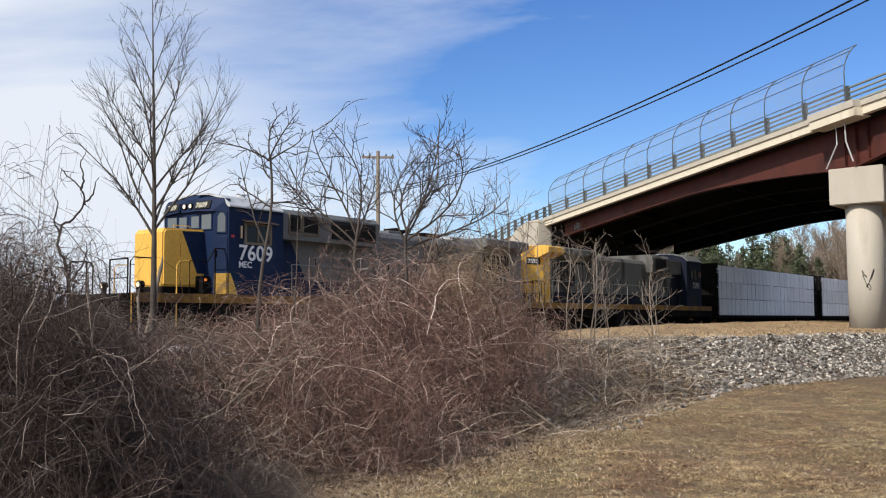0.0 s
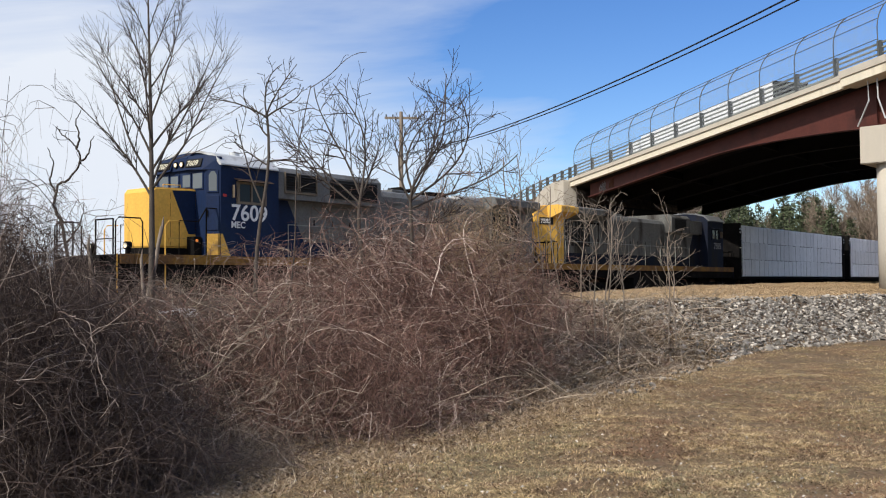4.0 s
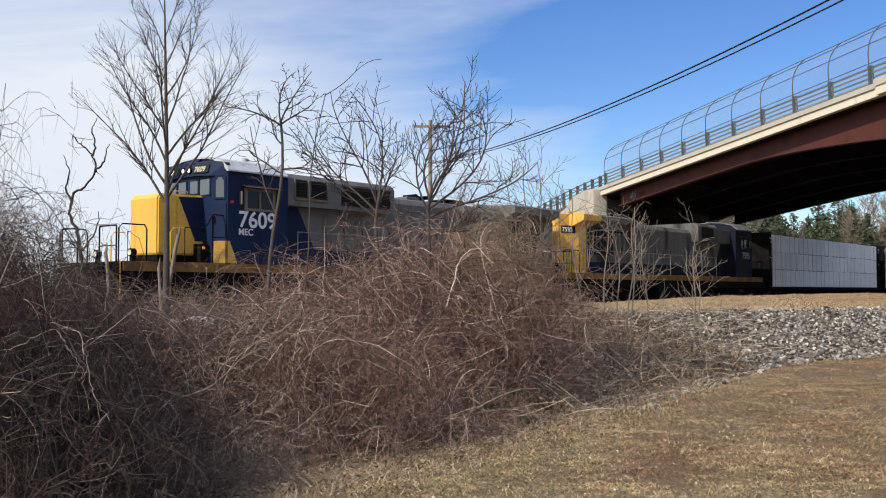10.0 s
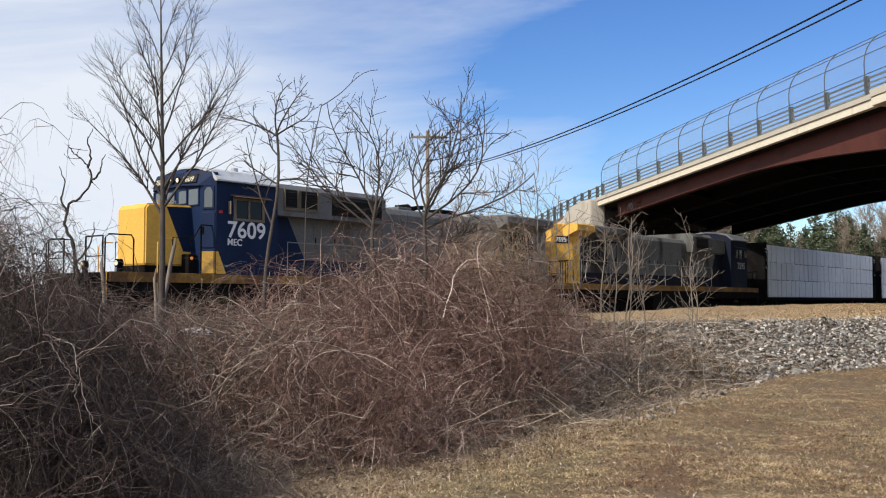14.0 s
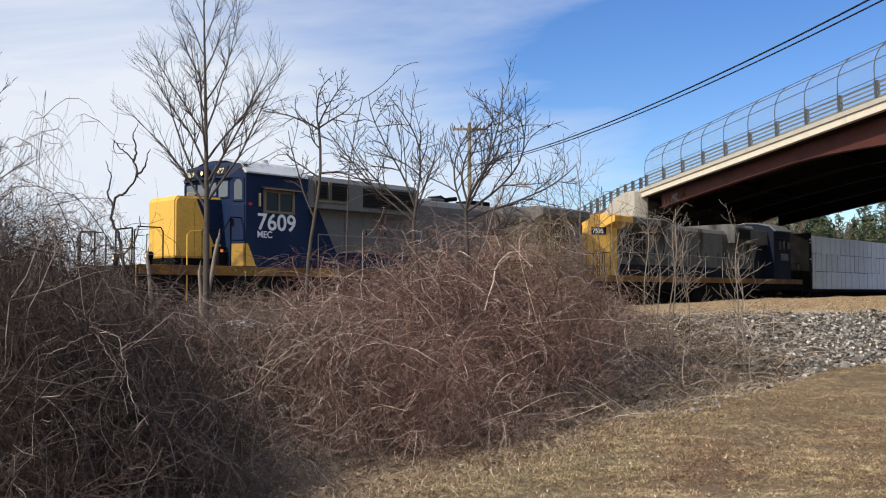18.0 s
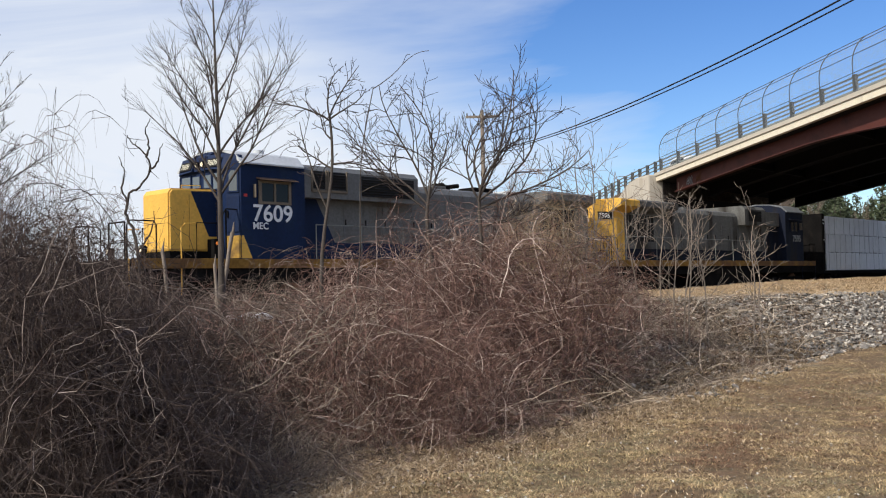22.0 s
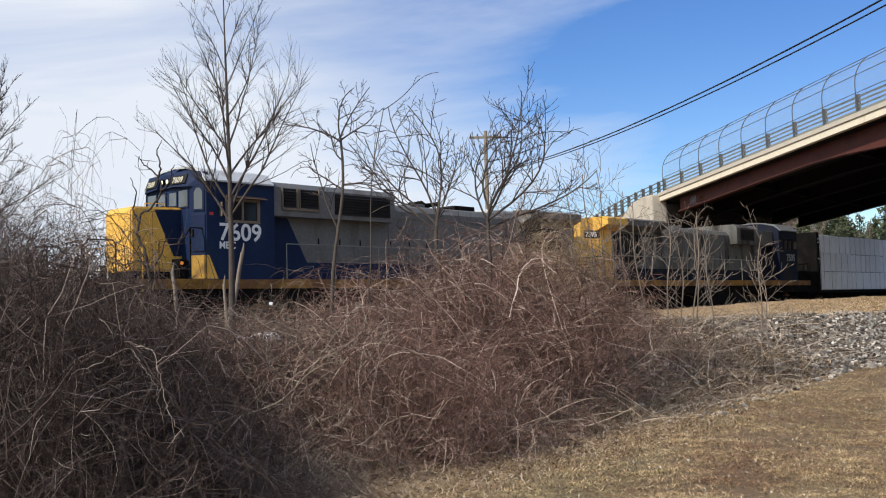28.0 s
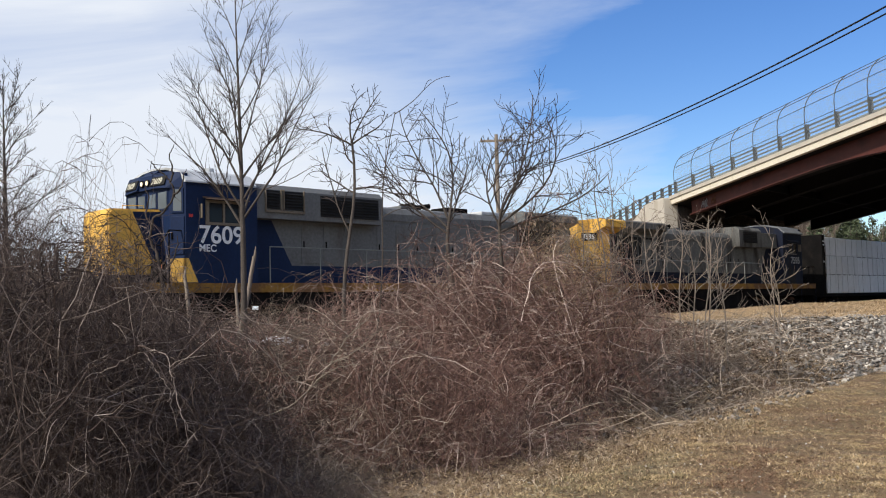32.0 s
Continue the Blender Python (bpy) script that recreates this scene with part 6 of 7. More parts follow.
laid_branch("bare_sapling", "twisted leafless snag with curled branch tips", [(-4.92, 12.9, gs), (-4.95, 12.9, 1.6), (-5.0, 12.9, 2.15), (-5.06, 12.9, 2.39), (-5.15, 12.9, 2.60), (-5.09, 12.9, 2.86), (-4.95, 12.9, 2.94), (-4.81, 12.9, 3.15), (-4.85, 12.9, 3.34), (-4.95, 12.9, 3.46), (-5.06, 12.9, 3.54), (-5.11, 12.9, 3.64)], 0.026, 0.006, "barkdark", 8,
            [[(-4.81, 12.9, 3.15), (-4.68, 12.85, 3.25), (-4.66, 12.85, 3.37), (-4.60, 12.85, 3.50)], [(-4.85, 12.9, 3.34), (-4.84, 12.95, 3.5), (-4.88, 12.95, 3.70), (-4.82, 12.95, 3.86)], [(-5.12, 12.9, 2.72), (-5.20, 12.9, 2.95), (-5.16, 12.9, 3.16), (-5.24, 12.9, 3.36)], [(-4.98, 12.9, 2.1), (-4.80, 12.9, 2.35), (-4.76, 12.9, 2.62)]])
for x, y, h, sd in ((2.60, 17.6, 2.7, 21), (2.72, 17.7, 2.6, 22), (4.1, 19.2, 2.5, 23), (1.9, 17.0, 2.8, 24), (1.3, 16.2, 3.2, 25), (2.3, 18.2, 2.6, 26), (4.3, 19.5, 2.0, 27), (1.0, 15.2, 3.1, 28), (3.1, 18.0, 2.3, 29), (1.55, 16.6, 2.9, 30), (0.75, 15.6, 2.9, 51), (2.45, 17.3, 2.2, 52)):
    rg = random.Random(sd)
    limbs = [(h * k, rg.choice((0, 180)) + rg.uniform(-50, 50), rg.uniform(25, 50), h * rg.uniform(0.22, 0.42) * (1.25 - 0.6 * k)) for k in (0.38, 0.46, 0.54, 0.62, 0.70, 0.78, 0.88, 0.96)]
    antler_tree("bare_sapling", "pale leafless sapling growing on the bank", (x, y, ground_z(x, y) - 0.05), (h, 0.015, rg.uniform(-0.3, 0.3), 0), limbs, sd, group="bare saplings", levels=1, thick=0.0065, tip=0.0030, crook=0.10, bark="barkpale", twig="barkpale", each=4)
for x, y, h, sd in ((-5.9, 10.6, 2.4, 32), (-4.6, 8.6, 2.0, 33)):
    rg = random.Random(sd)
    limbs = [(h * k, rg.uniform(0, 360), rg.uniform(20, 45), h * rg.uniform(0.2, 0.4)) for k in (0.5, 0.6, 0.7, 0.8)]
    bare_tree("bare_sapling", "thin crooked leafless stem in the thicket", (x, y, ground_z(x, y) - 0.05), (h, 0.02, rg.uniform(-0.2, 0.3), 0), limbs, sd, group="bare saplings", lift=0.0, sub=(3, 2), twig_r=0.004)


def broken_stem(x, y, h, lean, r, sd):
    rg = random.Random(sd)
    t = tagged(new("dead_stem"), "short pale broken stem standing in the brambles", "tree stump", "dead stems")
    t.location = (x, y, ground_z(x, y) - 0.1)
    path = stem(rg, Vector((0, 0, 0)), Vector((lean, 0.05, 1)), h, r, r * 0.75, 6, 0.03, 0)
    raw("stem", *tubes([path], 8), "barkpale", t, smooth=True)
    tip, rr = path[-1]
    splinter = [(tip - Vector((0, 0, 0.03)), rr), (tip + Vector((rr * 0.5, 0, 0.06)), rr * 0.7), (tip + Vector((rr * 0.9, 0, 0.15)), 0.003)]
    raw("splinter", *tubes([splinter], 5), "barkpale", t)


for k, row in enumerate(((-5.3, 14.6, 1.2, 0.0, 0.035), (-4.45, 14.1, 1.58, 0.22, 0.036), (-4.75, 15.2, 1.0, 0.02, 0.03))):
    broken_stem(*row, 90 + k)
far = (-15.4, 26.0)
rg = random.Random(77)
bare_tree("bare_tree", "large leafless tree far behind the thicket", (*far, 0.2), (8.0, 0.13, 0, 0), [(2.6 + 0.16 * k, rg.uniform(0, 360), rg.uniform(35, 65), rg.uniform(1.2, 2.1) * (1.15 - 0.018 * k)) for k in range(32)], 77, group="bare trees", lift=0.06, sub=(9, 5), twig_r=0.006)


# ---- stone bank ----
def stone_mesh(seed):
    """An angular block: the hull of a few scattered corners."""
    rng = random.Random(seed)
    bm = bmesh.new()
    sx, sy, sz = rng.uniform(0.9, 1.3), rng.uniform(0.65, 1.0), rng.uniform(0.45, 0.75)
    for _ in range(11):
        v = Vector((rng.gauss(0, 1), rng.gauss(0, 1), rng.gauss(0, 1))).normalized() * rng.uniform(0.8, 1.1)
        bm.verts.new((v.x * sx, v.y * sy, v.z * sz))
    hull = bmesh.ops.convex_hull(bm, input=bm.verts[:])
    bmesh.ops.delete(bm, geom=list({g for g in hull["geom_interior"] + hull["geom_unused"] if isinstance(g, bmesh.types.BMVert)}), context="VERTS")
    me = bpy.data.meshes.new("stone")
    bm.to_mesh(me)
    bm.free()
    return me


def build_bank():
    t = tagged(new("stone_bank"), "bank of loose grey riprap stones below the field", "stone bank", kind="structure")
    meshes = [stone_mesh(k) for k in range(16)]
    for me in meshes:
        me.materials.append(M["rock"])
    rng = random.Random(8)
    u, nrm = Vector((1, BANK_B)).normalized(), Vector((-BANK_B, 1)).normalized()
    foot = Vector((0, BANK_A))
    spots = []
    for _ in range(13000):
        s = rng.uniform(-2.5, 25.0)
        x = s * u.x
        q = rng.uniform(-0.3 - spread(x) * 0.85, 2.3)
        if x < 4.8 and rng.random() < 0.45:
            continue
        size = rng.uniform(0.028, 0.068) * (1.45 if rng.random() < 0.14 else 1.0)
        spots.append((s, q, size * (0.75 if x < 4.0 else 1.0)))
    near = [p for p in spots if 9.0 < p[0] < 17.5 and p[2] > 0.05][:300]
    chosen = set(map(id, near))
    vs, fs = [], []
    for p in spots:
        s, q, r = p
        c = foot + u * s + nrm * q
        z = ground_z(c.x, c.y) + r * rng.uniform(-0.15, 0.55)
        m = Matrix.LocRotScale((c.x, c.y, z), Euler((rng.gauss(0, 0.5), rng.gauss(0, 0.5), rng.uniform(0, 6))), (r, r, r))
        me = rng.choice(meshes)
        if id(p) in chosen:
            o = new("stone", me)
            o.parent = t
            o.matrix_basis = m
        else:
            b = len(vs)
            vs += [m @ v.co for v in me.vertices]
            fs += [tuple(b + i for i in f.vertices) for f in me.polygons]
    tagged(raw("loose_stones", vs, fs, "rock_rest", t, "grey riprap stones"), kind="stuff")


build_bank()


# ---- grass ----
def blades(name, label, count, area, height, material, seed, lean=0.9, width=0.006):
    rng = random.Random(seed)
    vs, fs = [], []
    for _ in range(count):
        x, y = area(rng)
        z = ground_z(x, y) - 0.01
        for _ in range(3):
            a, h = rng.uniform(0, 6.283), height * rng.uniform(0.4, 1.2)
            l = h * rng.uniform(0.3, 1.0) * lean
            px, py = x + rng.uniform(-0.05, 0.05), y + rng.uniform(-0.05, 0.05)
            dx, dy = math.cos(a), math.sin(a)
            w = width * rng.uniform(0.7, 1.4)
            b = len(vs)
            mx, my = px + dx * l * 0.4, py + dy * l * 0.4
            vs += [(px - dy * w, py + dx * w, z), (px + dy * w, py - dx * w, z), (mx + dy * w * 0.8, my - dx * w * 0.8, z + h * 0.7), (mx - dy * w * 0.8, my + dx * w * 0.8, z + h * 0.7), (px + dx * l, py + dy * l, z + h)]
            fs += [(b, b + 1, b + 2, b + 3), (b + 3, b + 2, b + 4)]
    return tagged(raw(name, vs, fs, material), label, "grass", kind="stuff")


def lawn_area(rng):
    while True:
        y = 7.0 + 17 * rng.random() ** 1.4
        x = rng.uniform(-0.22, 0.62) * y
        if x > foot_x(y) - 0.8 and bank(x, y) < 0.1:
            return x, y


def field_area(rng):
    while True:
        x, y = rng.uniform(0, 34), rng.uniform(19, 58)
        if bank(x, y) > 1.9 and off_track(x, y) > 3.6:
            return x, y


def bank_area(rng):
    while True:
        x, y = rng.uniform(-9, 8), rng.uniform(8, 26)
        if y > 11 and foot_x(y) - 4.0 < x < foot_x(y) + 0.5 and bank(x, y) < 4:
            return x, y


def worn_area(rng):
    """Spots of the lawn, fewer in its worn, ragged gaps and more along the foot of the bank."""
    while True:
        x, y = lawn_area(rng)
        thick = noise.noise((x * 0.9 + 4.0, y * 0.7, 2.0)) + 0.8 * noise.noise((x * 2.4, y * 1.5, 6.0)) + 0.6 * noise.noise((x * 6.5, y * 4.5, 8.0))
        near = max(0.0, 1.0 - abs(x - foot_x(y) - 0.7) / 1.4)
        if rng.random() < 0.45 + 0.75 * thick + 0.45 * near:
            return x, y


blades("lawn_grass", "short dead tan lawn grass", 135000, worn_area, 0.024, "blade", 1, 3.0, 0.0026)


def patch_area(seed, level):
    """Spots of the lawn inside blotches of one kind of growth."""
    def area(rng):
        while True:
            x, y = lawn_area(rng)
            if noise.noise((x * 0.75 + seed, y * 0.55, seed)) + 0.5 * noise.noise((x * 2.6, y * 2.6, seed)) > level + rng.gauss(0, 0.08):
                return x, y
    return area


blades("lawn_weeds", "patches of reddish-brown dead weeds in the lawn", 26000, patch_area(3.3, 0.16), 0.024, "brown_blade", 31, 3.4, 0.0028)
blades("lawn_thatch", "greyish-olive patches of thin lawn grass", 28000, patch_area(9.1, 0.10), 0.024, "olive_blade", 32, 3.4, 0.0028)
blades("lawn_tufts", "scattered longer straw tufts in the lawn", 8000, patch_area(5.7, 0.10), 0.034, "blade", 33, 2.6, 0.0026)
blades("field_grass", "tall dry straw-coloured field grass", 70000, field_area, 0.075, "straw", 2, 1.6, 0.005)
blades("bank_grass", "long pale dead grass matted on the bank", 7000, bank_area, 0.11, "debris", 3, 2.0, 0.0026)


def litter_area(rng):
    while True:
        x, y = rng.uniform(-1, 7.4), rng.uniform(10.5, 27)
        if -0.5 - spread(x) < bank(x, y) < 2.5 and rng.random() < (6.8 - x) / 2.6:
            return x, y


def foot_area(rng):
    """The ragged line where the bank and the thicket meet the lawn."""
    while True:
        y = rng.uniform(8.5, 30)
        x = foot_x(y) + rng.gauss(0.05, 0.45) if y < 21 else rng.uniform(4.5, 14)
        if y < 21 or abs(bank(x, y) + 0.1) < 0.3:
            return x, y


def build_stalks():
    """Dead stalks lying and leaning at all angles on the bank and along its foot."""
    rng = random.Random(61)
    paths = []
    while len(paths) < 640:
        x, y = rng.uniform(-0.8, 6.8), rng.uniform(10.5, 25.5)
        if not (-0.6 - spread(x) < bank(x, y) < 2.4) or x < foot_x(y) - 2.8 or x > foot_x(y) + 0.7:
            continue
        a, up = rng.uniform(0, 6.283), abs(rng.gauss(0.15, 0.35))
        paths.append(curl_stem(rng, Vector((x, y, ground_z(x, y) + 0.02)), Vector((math.cos(a), math.sin(a), up)), rng.uniform(0.4, 1.15), rng.uniform(0.0045, 0.0085), 0.0028, 6, 0.05, -0.04))
    tagged(raw("dead_stalks", *tubes(paths, 4), "stalk"), "pale dead stalks strewn over the bank", "dead stalks", kind="stuff")


build_stalks()
def fringe_area(rng):
    """The shaded strip of lawn right under the thicket."""
    y = rng.uniform(5.8, 13.5)
    return foot_x(y) + rng.gauss(0.25, 0.45), y


blades("fringe_stems", "brown stems and dead leaves matted under the thicket's edge", 15000, fringe_area, 0.060, "matted", 71, 3.2, 0.0024)
blades("bank_debris", "brown dead stems and grass matted over the stones", 9000, litter_area, 0.10, "debris", 5, 2.6, 0.003)
blades("edge_grass", "ragged long dead grass along the foot of the bank", 19000, foot_area, 0.060, "matted", 9, 3.0, 0.0025)


def scraps(name, label, category, count, area, size, material, seed):
    """Small curled flakes lying on the ground."""
    rng = random.Random(seed)
    vs, fs = [], []
    for _ in range(count):
        x, y = area(rng)
        z, r, a = ground_z(x, y) + rng.uniform(0.005, 0.04), size * rng.uniform(0.5, 1.3), rng.uniform(0, 6.283)
        u, w = Vector((math.cos(a), math.sin(a), rng.uniform(-0.5, 0.5))) * r, Vector((-math.sin(a), math.cos(a), rng.uniform(-0.5, 0.5))) * r * 0.6
        c, b = Vector((x, y, z)), len(vs)
        vs += [c - u, c - w + Vector((0, 0, r * 0.3)), c + u, c + w + Vector((0, 0, r * 0.3))]
        fs += [(b, b + 1, b + 2), (b, b + 2, b + 3)]
    tagged(raw(name, vs, fs, material), label, category, kind="stuff")


def thicket_area(rng):
    while True:
        x, y = rng.uniform(-9, 7), rng.uniform(5, 25)
        if foot_x(y) - 6.5 < x < foot_x(y) + 0.3 and bank(x, y) < 5:
            return x, y


scraps("fallen_leaves", "curled brown dead leaves under the brambles", "leaf litter", 26000, thicket_area, 0.045, "leaf", 6)
scraps("bank_leaves", "brown leaves caught among the stones", "leaf litter", 11000, litter_area, 0.032, "leaf", 16)
scraps("edge_leaves", "brown leaves and twigs blown along the lawn's edge", "leaf litter", 5000, foot_area, 0.020, "leaf", 18)
scraps("fringe_leaves", "brown leaf litter spilling onto the lawn", "leaf litter", 4000, fringe_area, 0.020, "leaf", 72)
scraps("lawn_chips", "pale leaf scraps and pebbles on the lawn", "leaf litter", 1500, lawn_area, 0.014, "chip", 7)
scraps("lawn_clods", "dark crumbs of soil and dead weeds in the lawn", "leaf litter", 9000, lawn_area, 0.011, "clod", 27)


def build_snow():
    """Shrunken remains of old snow on the bank."""
    rng = random.Random(4)
    for x, y, r in ((-4.47, 15.0, 0.17), (-3.69, 15.0, 0.15), (-3.42, 13.4, 0.22), (-4.25, 12.7, 0.22), (-4.15, 15.3, 0.26), (-3.45, 15.4, 0.16), (-5.3, 15.4, 0.24), (-3.05, 15.8, 0.18), (-4.9, 14.4, 0.2)):
        bm = bmesh.new()
        bmesh.ops.create_icosphere(bm, subdivisions=3, radius=1.0)
        for v in bm.verts:
            n = noise.noise(v.co * 1.7 + Vector((x * 3, y, 0)))
            v.co = Vector((v.co.x * r * (1 + 0.5 * n), v.co.y * r * 0.8 * (1 + 0.5 * n), v.co.z * r * 0.35 * (1 + 0.4 * n)))
        o = part("snow_patch", bm, "snow", None, "", True)
        o.location = (x, y, ground_z(x, y) + r * 0.12)
        tagged(o, "small patch of old white snow on the bank", "snow", "snow patches")


build_snow()


# ---- pole and cables ----
def build_pole():
    t = tagged(new("utility_pole"), "weathered wooden utility pole with one crossarm", "utility pole")
    at = Vector((-4.35, 65.0))
    t.location = (at.x, at.y, -0.3)
    part("pole", made(tube, [(0, 0, 0), (0, 0, 7), (0, 0, 13.4)], 0.17, 12, 0.12), "polewood", t)
    arm = part("crossarm", made(box, -1.1, 1.1, -0.06, 0.06, 12.9, 13.05, 0.01), "polewood", t)
    arm.rotation_euler.z = radians(6)
    for x in (-1.0, -0.55, 0.55, 1.0):
        part("insulator", made(tube, [(x, 0, 13.05), (x, 0, 13.22)], 0.05, 8, 0.035), "grille", arm)
    bm = bmesh.new()
    for s in (-1, 1):
        tube(bm, [(s * 0.6, 0.0, 12.9), (0, 0, 12.3)], 0.02, 6)
    part("brace", bm, "galv", t)
    for k, (z, far_z, dx) in enumerate(((10.5, 13.1, 0.0), (10.42, 12.85, 0.1))):
        a, b = Vector((at.x, at.y - 0.15, z - 0.3)), Vector((20.2 + dx, 1.2, far_z))
        pts = []
        for i in range(41):
            f = i / 40
            p = a.lerp(b, f)
            p.z -= 2.1 * 4 * f * (1 - f)
            pts.append(p)
        tagged(part("overhead_cable", made(tube, pts, 0.028 if k == 0 else 0.024, 6), "wire"), "black overhead cable slung from the pole", "cable", "overhead cables")


build_pole()


# ---- distant trees ----
def pine_mesh(seed, h):
    rng = random.Random(seed)
    vs, fs = [], []
    whorls = int(h * 2.2)
    for i in range(whorls):
        k = i / whorls
        z = h * (0.12 + 0.86 * k)
        reach = (1 - k) ** 0.8 * h * 0.24 * rng.uniform(0.7, 1.2) + 0.15
        for j in range(rng.randint(5, 8)):
            a = rng.uniform(0, 6.283)
            l = reach * rng.uniform(0.6, 1.15)
            for s in range(int(5 + l * 6)):
                f = rng.uniform(0.15, 1.0)
                p = Vector((math.cos(a) * l * f, math.sin(a) * l * f, z + l * f * 0.15 + rng.gauss(0, 0.12)))
                p += Vector((rng.gauss(0, 0.14), rng.gauss(0, 0.14), rng.gauss(0, 0.1)))
                r = rng.uniform(0.12, 0.30)
                d = [Vector((rng.gauss(0, 1), rng.gauss(0, 1), rng.gauss(0, 0.6))).normalized() * r for _ in range(3)]
                b = len(vs)
                vs += [p + d[0], p + d[1], p + d[2]]
                fs.append((b, b + 1, b + 2))
    return vs, fs


def build_far_trees():
    rng = random.Random(12)
    pines = []
    for k, h in enumerate((11.0, 13.0, 9.5)):
        t = new("pine_tree")
        raw("trunk", *tubes([[(Vector((0, 0, 0)), 0.2), (Vector((0, 0, h * 0.5)), 0.13), (Vector((0, 0, h)), 0.03)]], 7), "bark", t)
        raw("crown", *pine_mesh(40 + k, h), "pine", t)
        tagged(t, "dark green pine tree in the distant wood", "tree", "distant pines")
        pines.append(t)
    bare = []
    for k in range(3):
        h = (10.0, 12.0, 9.0)[k]
        rg = random.Random(60 + k)
        bare.append(bare_tree("distant_bare_tree", "leafless brown tree in the distant wood", (0, 0, 0), (h, 0.16, 0, 0), [(h * rg.uniform(0.2, 0.85), rg.uniform(0, 360), rg.uniform(20, 50), h * rg.uniform(0.18, 0.36)) for _ in range(22)], 60 + k, bark="faroak", twig="faroak", group="distant bare trees", lift=0.05, sub=(7, 5), twig_r=0.016, distant=True))
    spots = []
    for i in range(400):
        a = radians(rng.uniform(8, 40) if i % 4 else rng.uniform(10, 24))
        d = rng.uniform(108, 155)
        spots.append((a, d))
    # wooded rise behind the trees
    vs, fs = [], []
    cols = 60
    for j in range(9):
        for i in range(cols + 1):
            a = radians(4 + 46 * i / cols)
            d = 128 + 16 * j
            z = -1.0 + 7.0 * ease(j / 6.0) * ease((math.degrees(a) - 6) / 14.0) * (1 + 0.25 * noise.noise((a * 14, j * 0.4, 3)))
            vs.append((d * math.sin(a), d * math.cos(a), z))
    for j in range(8):
        for i in range(cols):
            b = j * (cols + 1) + i
            fs.append((b, b + 1, b + cols + 2, b + cols + 1))
    tagged(raw("distant_hillside", vs, fs, "hill", smooth=True), "brown leaf-strewn hillside behind the distant trees", "hillside", kind="structure")
    used = set()
    for a, d in spots:
        x, y = d * math.sin(a), d * math.cos(a)
        deg = math.degrees(a)
        ob = rng.choice(pines) if rng.random() < float(np.interp(deg, (8, 16, 19, 23, 40), (0.85, 0.9, 0.75, 0.16, 0.08))) else rng.choice(bare)
        up = 0.1 * max(0, deg - 17)
        m = pose(x, y, -0.5 + up, 0, 0, rng.uniform(0, 360))
        if ob in used:
            o = copy_thing(ob, m)
        else:
            used.add(ob)
            o = ob
            o.matrix_basis = m
        k = rng.uniform(0.75, 1.15)
        o.scale = (k, k, k)


build_far_trees()


# ---- traffic on the bridge ----
def build_truck():
    """A box semi-trailer and its tractor, front at x = 0, driving towards -x."""
    t = tagged(new("semi_truck"), "white semi-trailer truck crossing the bridge", "truck")
    part("trailer_box", made(box, 5.2, 21.3, -1.28, 1.28, 1.15, 4.0, 0.03), "truckwhite", t, "long white box trailer")
    part("rear_frame", made(box, 21.3, 21.36, -1.28, 1.28, 1.1, 4.02, 0.01), "black", t)
    part("trailer_chassis", made(box, 6.0, 21.2, -0.5, 0.5, 0.95, 1.15), "black", t)
    bm = bmesh.new()
    prism(bm, [(0.0, 0.5), (0.0, 1.6), (1.5, 1.8), (2.3, 2.9), (3.2, 3.85), (4.6, 3.92), (4.7, 0.9), (4.7, 0.5)], -1.2, 1.2, "y")
    part("tractor_cab", bm, "truckwhite", t)
    for x in (1.1, 4.9, 6.1, 18.6, 19.9):
        for s in (-1, 1):
            part("wheel", made(tube, [(x, s * 0.95, 0.5), (x, s * 1.25, 0.5)], 0.5, 18), "tyre", t)
    return t


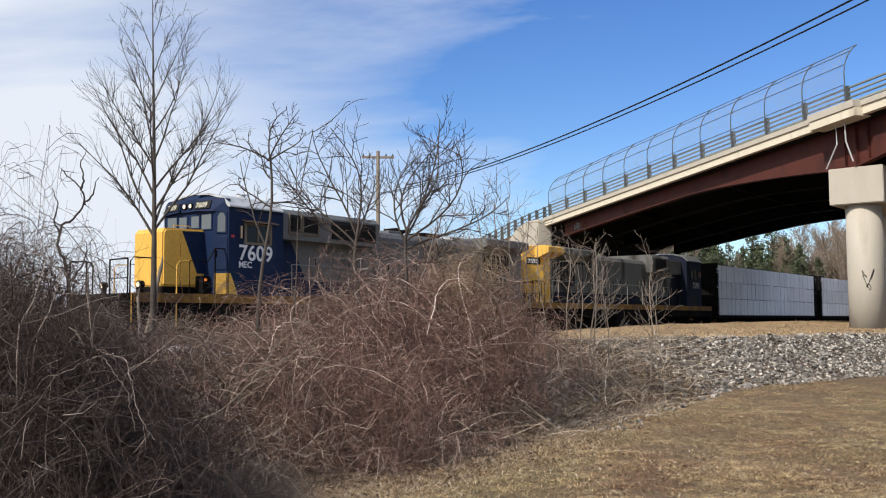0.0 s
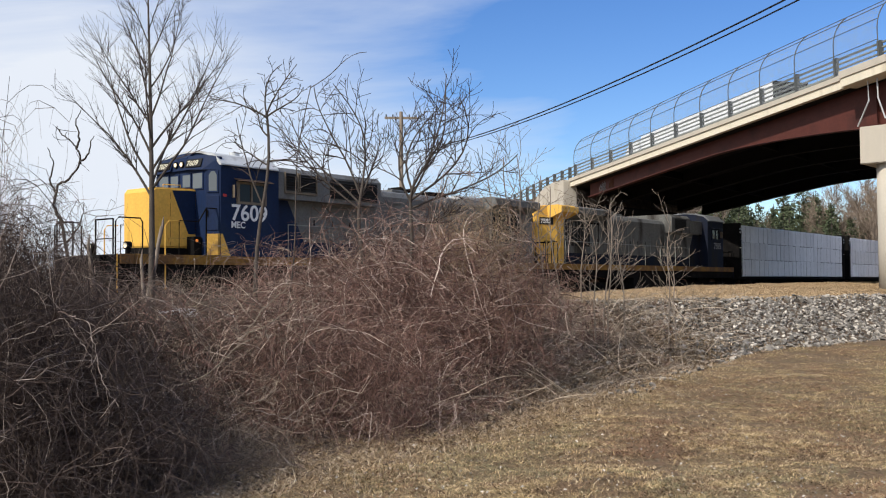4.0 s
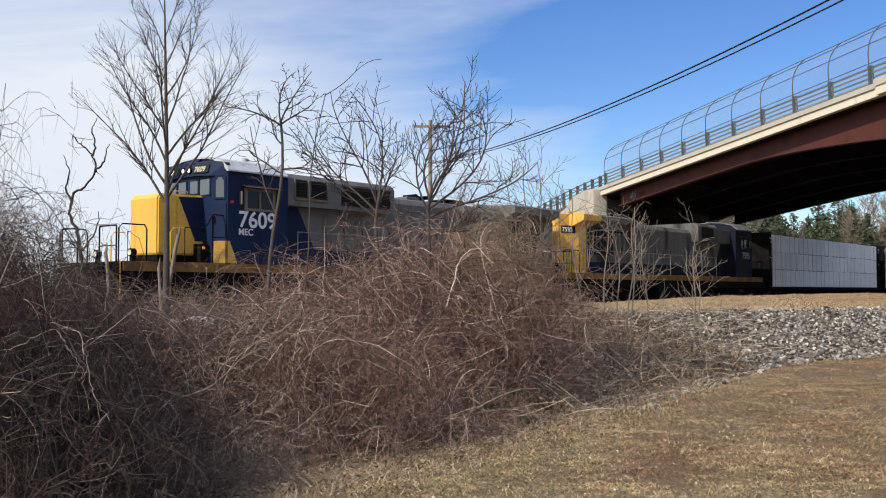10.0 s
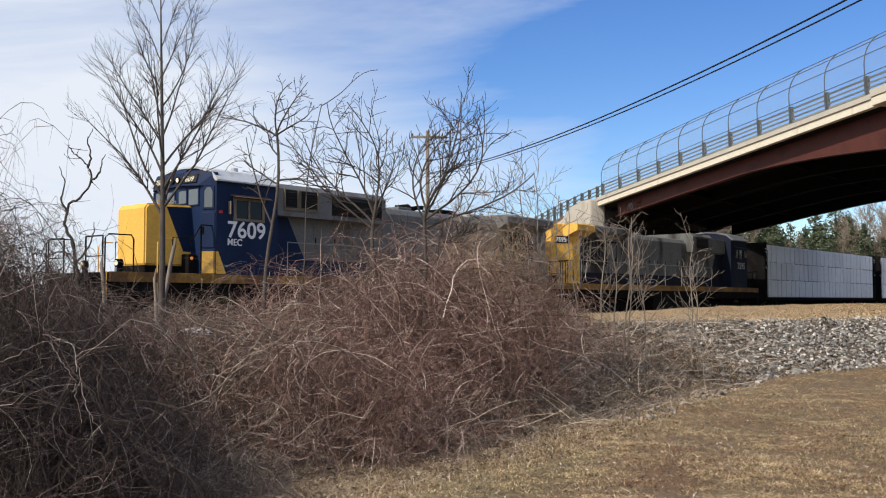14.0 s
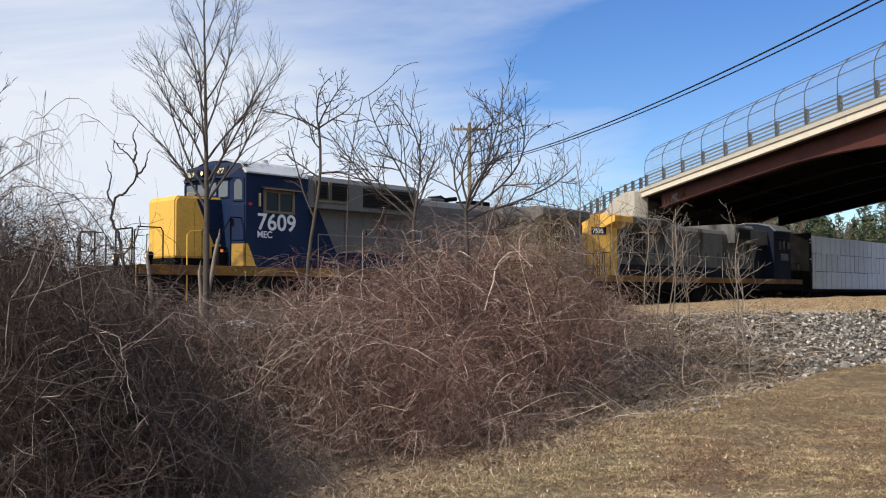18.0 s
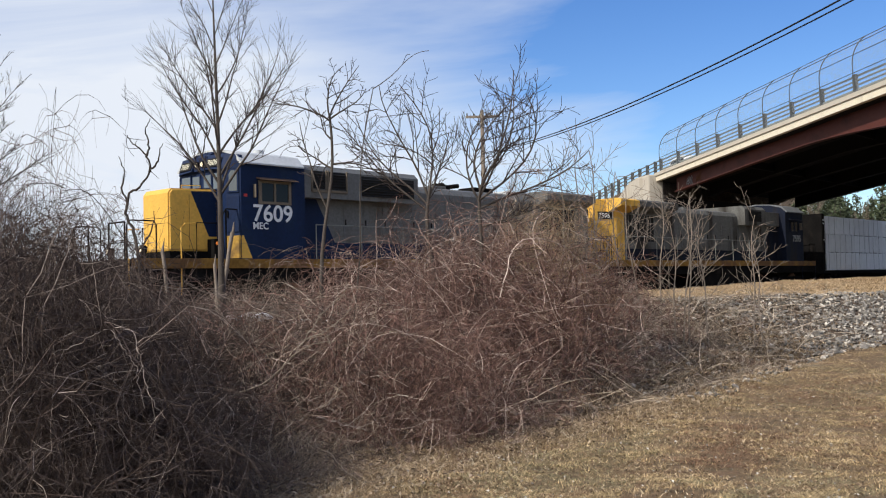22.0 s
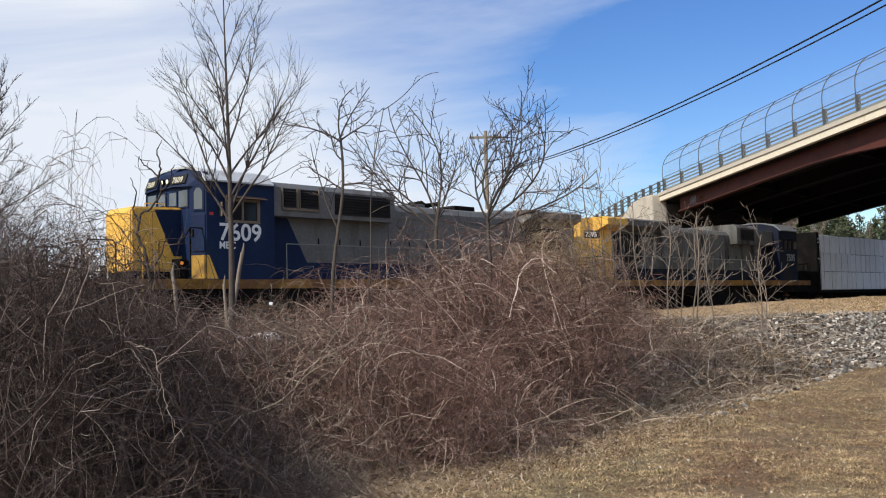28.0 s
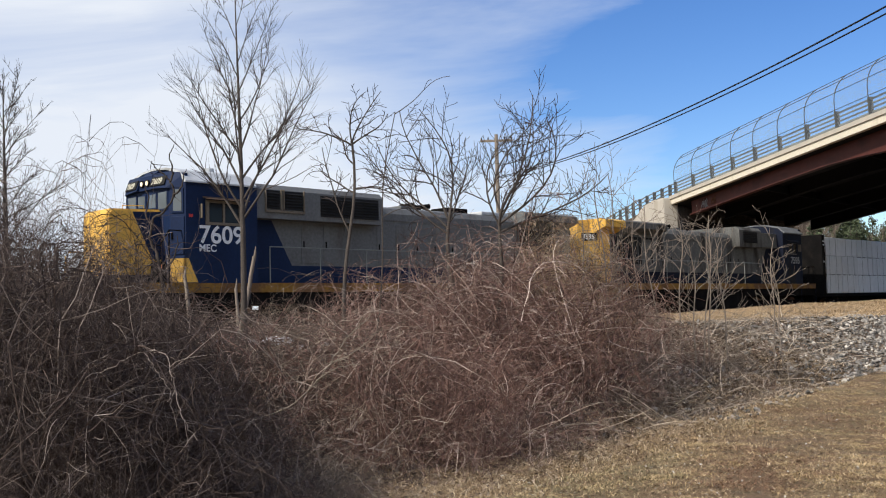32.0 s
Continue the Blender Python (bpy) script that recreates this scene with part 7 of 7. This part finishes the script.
def build_car():
    """A white pickup-sized car, front at x = 0, driving towards -x."""
    t = tagged(new("white_car"), "white car driving over the bridge", "car")
    bm = bmesh.new()
    prism(bm, [(0.0, 0.35), (0.02, 0.85), (0.3, 1.0), (1.5, 1.12), (5.1, 1.15), (5.2, 0.9), (5.2, 0.35)], -0.95, 0.95, "y")
    bmesh.ops.bevel(bm, geom=bm.edges[:], offset=0.05, segments=2, affect="EDGES")
    part("body", bm, "truckwhite", t)
    bm = bmesh.new()
    prism(bm, [(1.45, 1.10), (2.25, 1.78), (4.2, 1.84), (5.0, 1.13)], -0.80, 0.80, "y")
    bmesh.ops.bevel(bm, geom=bm.edges[:], offset=0.06, segments=2, affect="EDGES")
    cabin = part("cabin", bm, "truckwhite", t)
    for s in (-1, 1):
        for pts in ([(1.75, 1.20), (2.35, 1.68), (3.1, 1.72), (3.1, 1.20)], [(3.2, 1.20), (3.2, 1.72), (4.05, 1.73), (4.6, 1.20)]):
            bm = bmesh.new()
            panel(bm, pts, s * 0.80, s * 0.01)
            part("side_glass", bm, "glass", cabin)
    for x in (1.0, 4.2):
        for s in (-1, 1):
            part("wheel", made(tube, [(x, s * 0.75, 0.36), (x, s * 0.97, 0.36)], 0.36, 18), "tyre", t)
    return t


truck, car = build_truck(), build_car()


def motions():
    creep(lead_engine, lead_wheels, 0.0, False, 0.0)
    creep(second_engine, second_wheels, 2 * ENGINE, True, 0.15)
    for k, (c, wheels) in enumerate(cars):
        creep(c, wheels, 2 * ENGINE + 0.05 + 23.5 * k, False, 0.35)
    # far lane away from the camera, near lane towards it; past its foot and its top the road runs on level
    def lane(x, y, long):
        """Pose of a vehicle whose front is at x and whose tail lies long metres up the road (down it, if minus)."""
        low = min(max(x, ROAD_FOOT), ROAD_TOP)
        tail = min(max(x + long, ROAD_FOOT), ROAD_TOP)
        pitch = math.degrees(math.atan((road_fall(low) - road_fall(tail)) / abs(long)))
        m = BRIDGE @ pose(low, y, -0.22 - road_fall(low), 0, -pitch, 180 if long < 0 else 0)
        if x != low:
            p = m.translation + Vector((0.33, -0.944, 0)) * (x - low)
            m = Matrix.Translation(p) @ pose(0, 0, 0, 0, 0, -70.73 + (180 if long < 0 else 0))
        return m
    walk(truck, [(t, lane(TRUCK_AT - TRUCK_SPEED * t, 8.1, 21.3)) for t in range(0, 33, 1)])
    walk(car, [(t, lane(CAR_AT + CAR_SPEED * (t - 23), 3.9, -5.2)) for t in [0, *range(1, 32, 2)]] + [(32, lane(CAR_AT + CAR_SPEED * 9, 3.9, -5.2))])


TRUCK_AT, TRUCK_SPEED = 34.0, 10.3
CAR_AT, CAR_SPEED = 17.0, 17.0
motions()
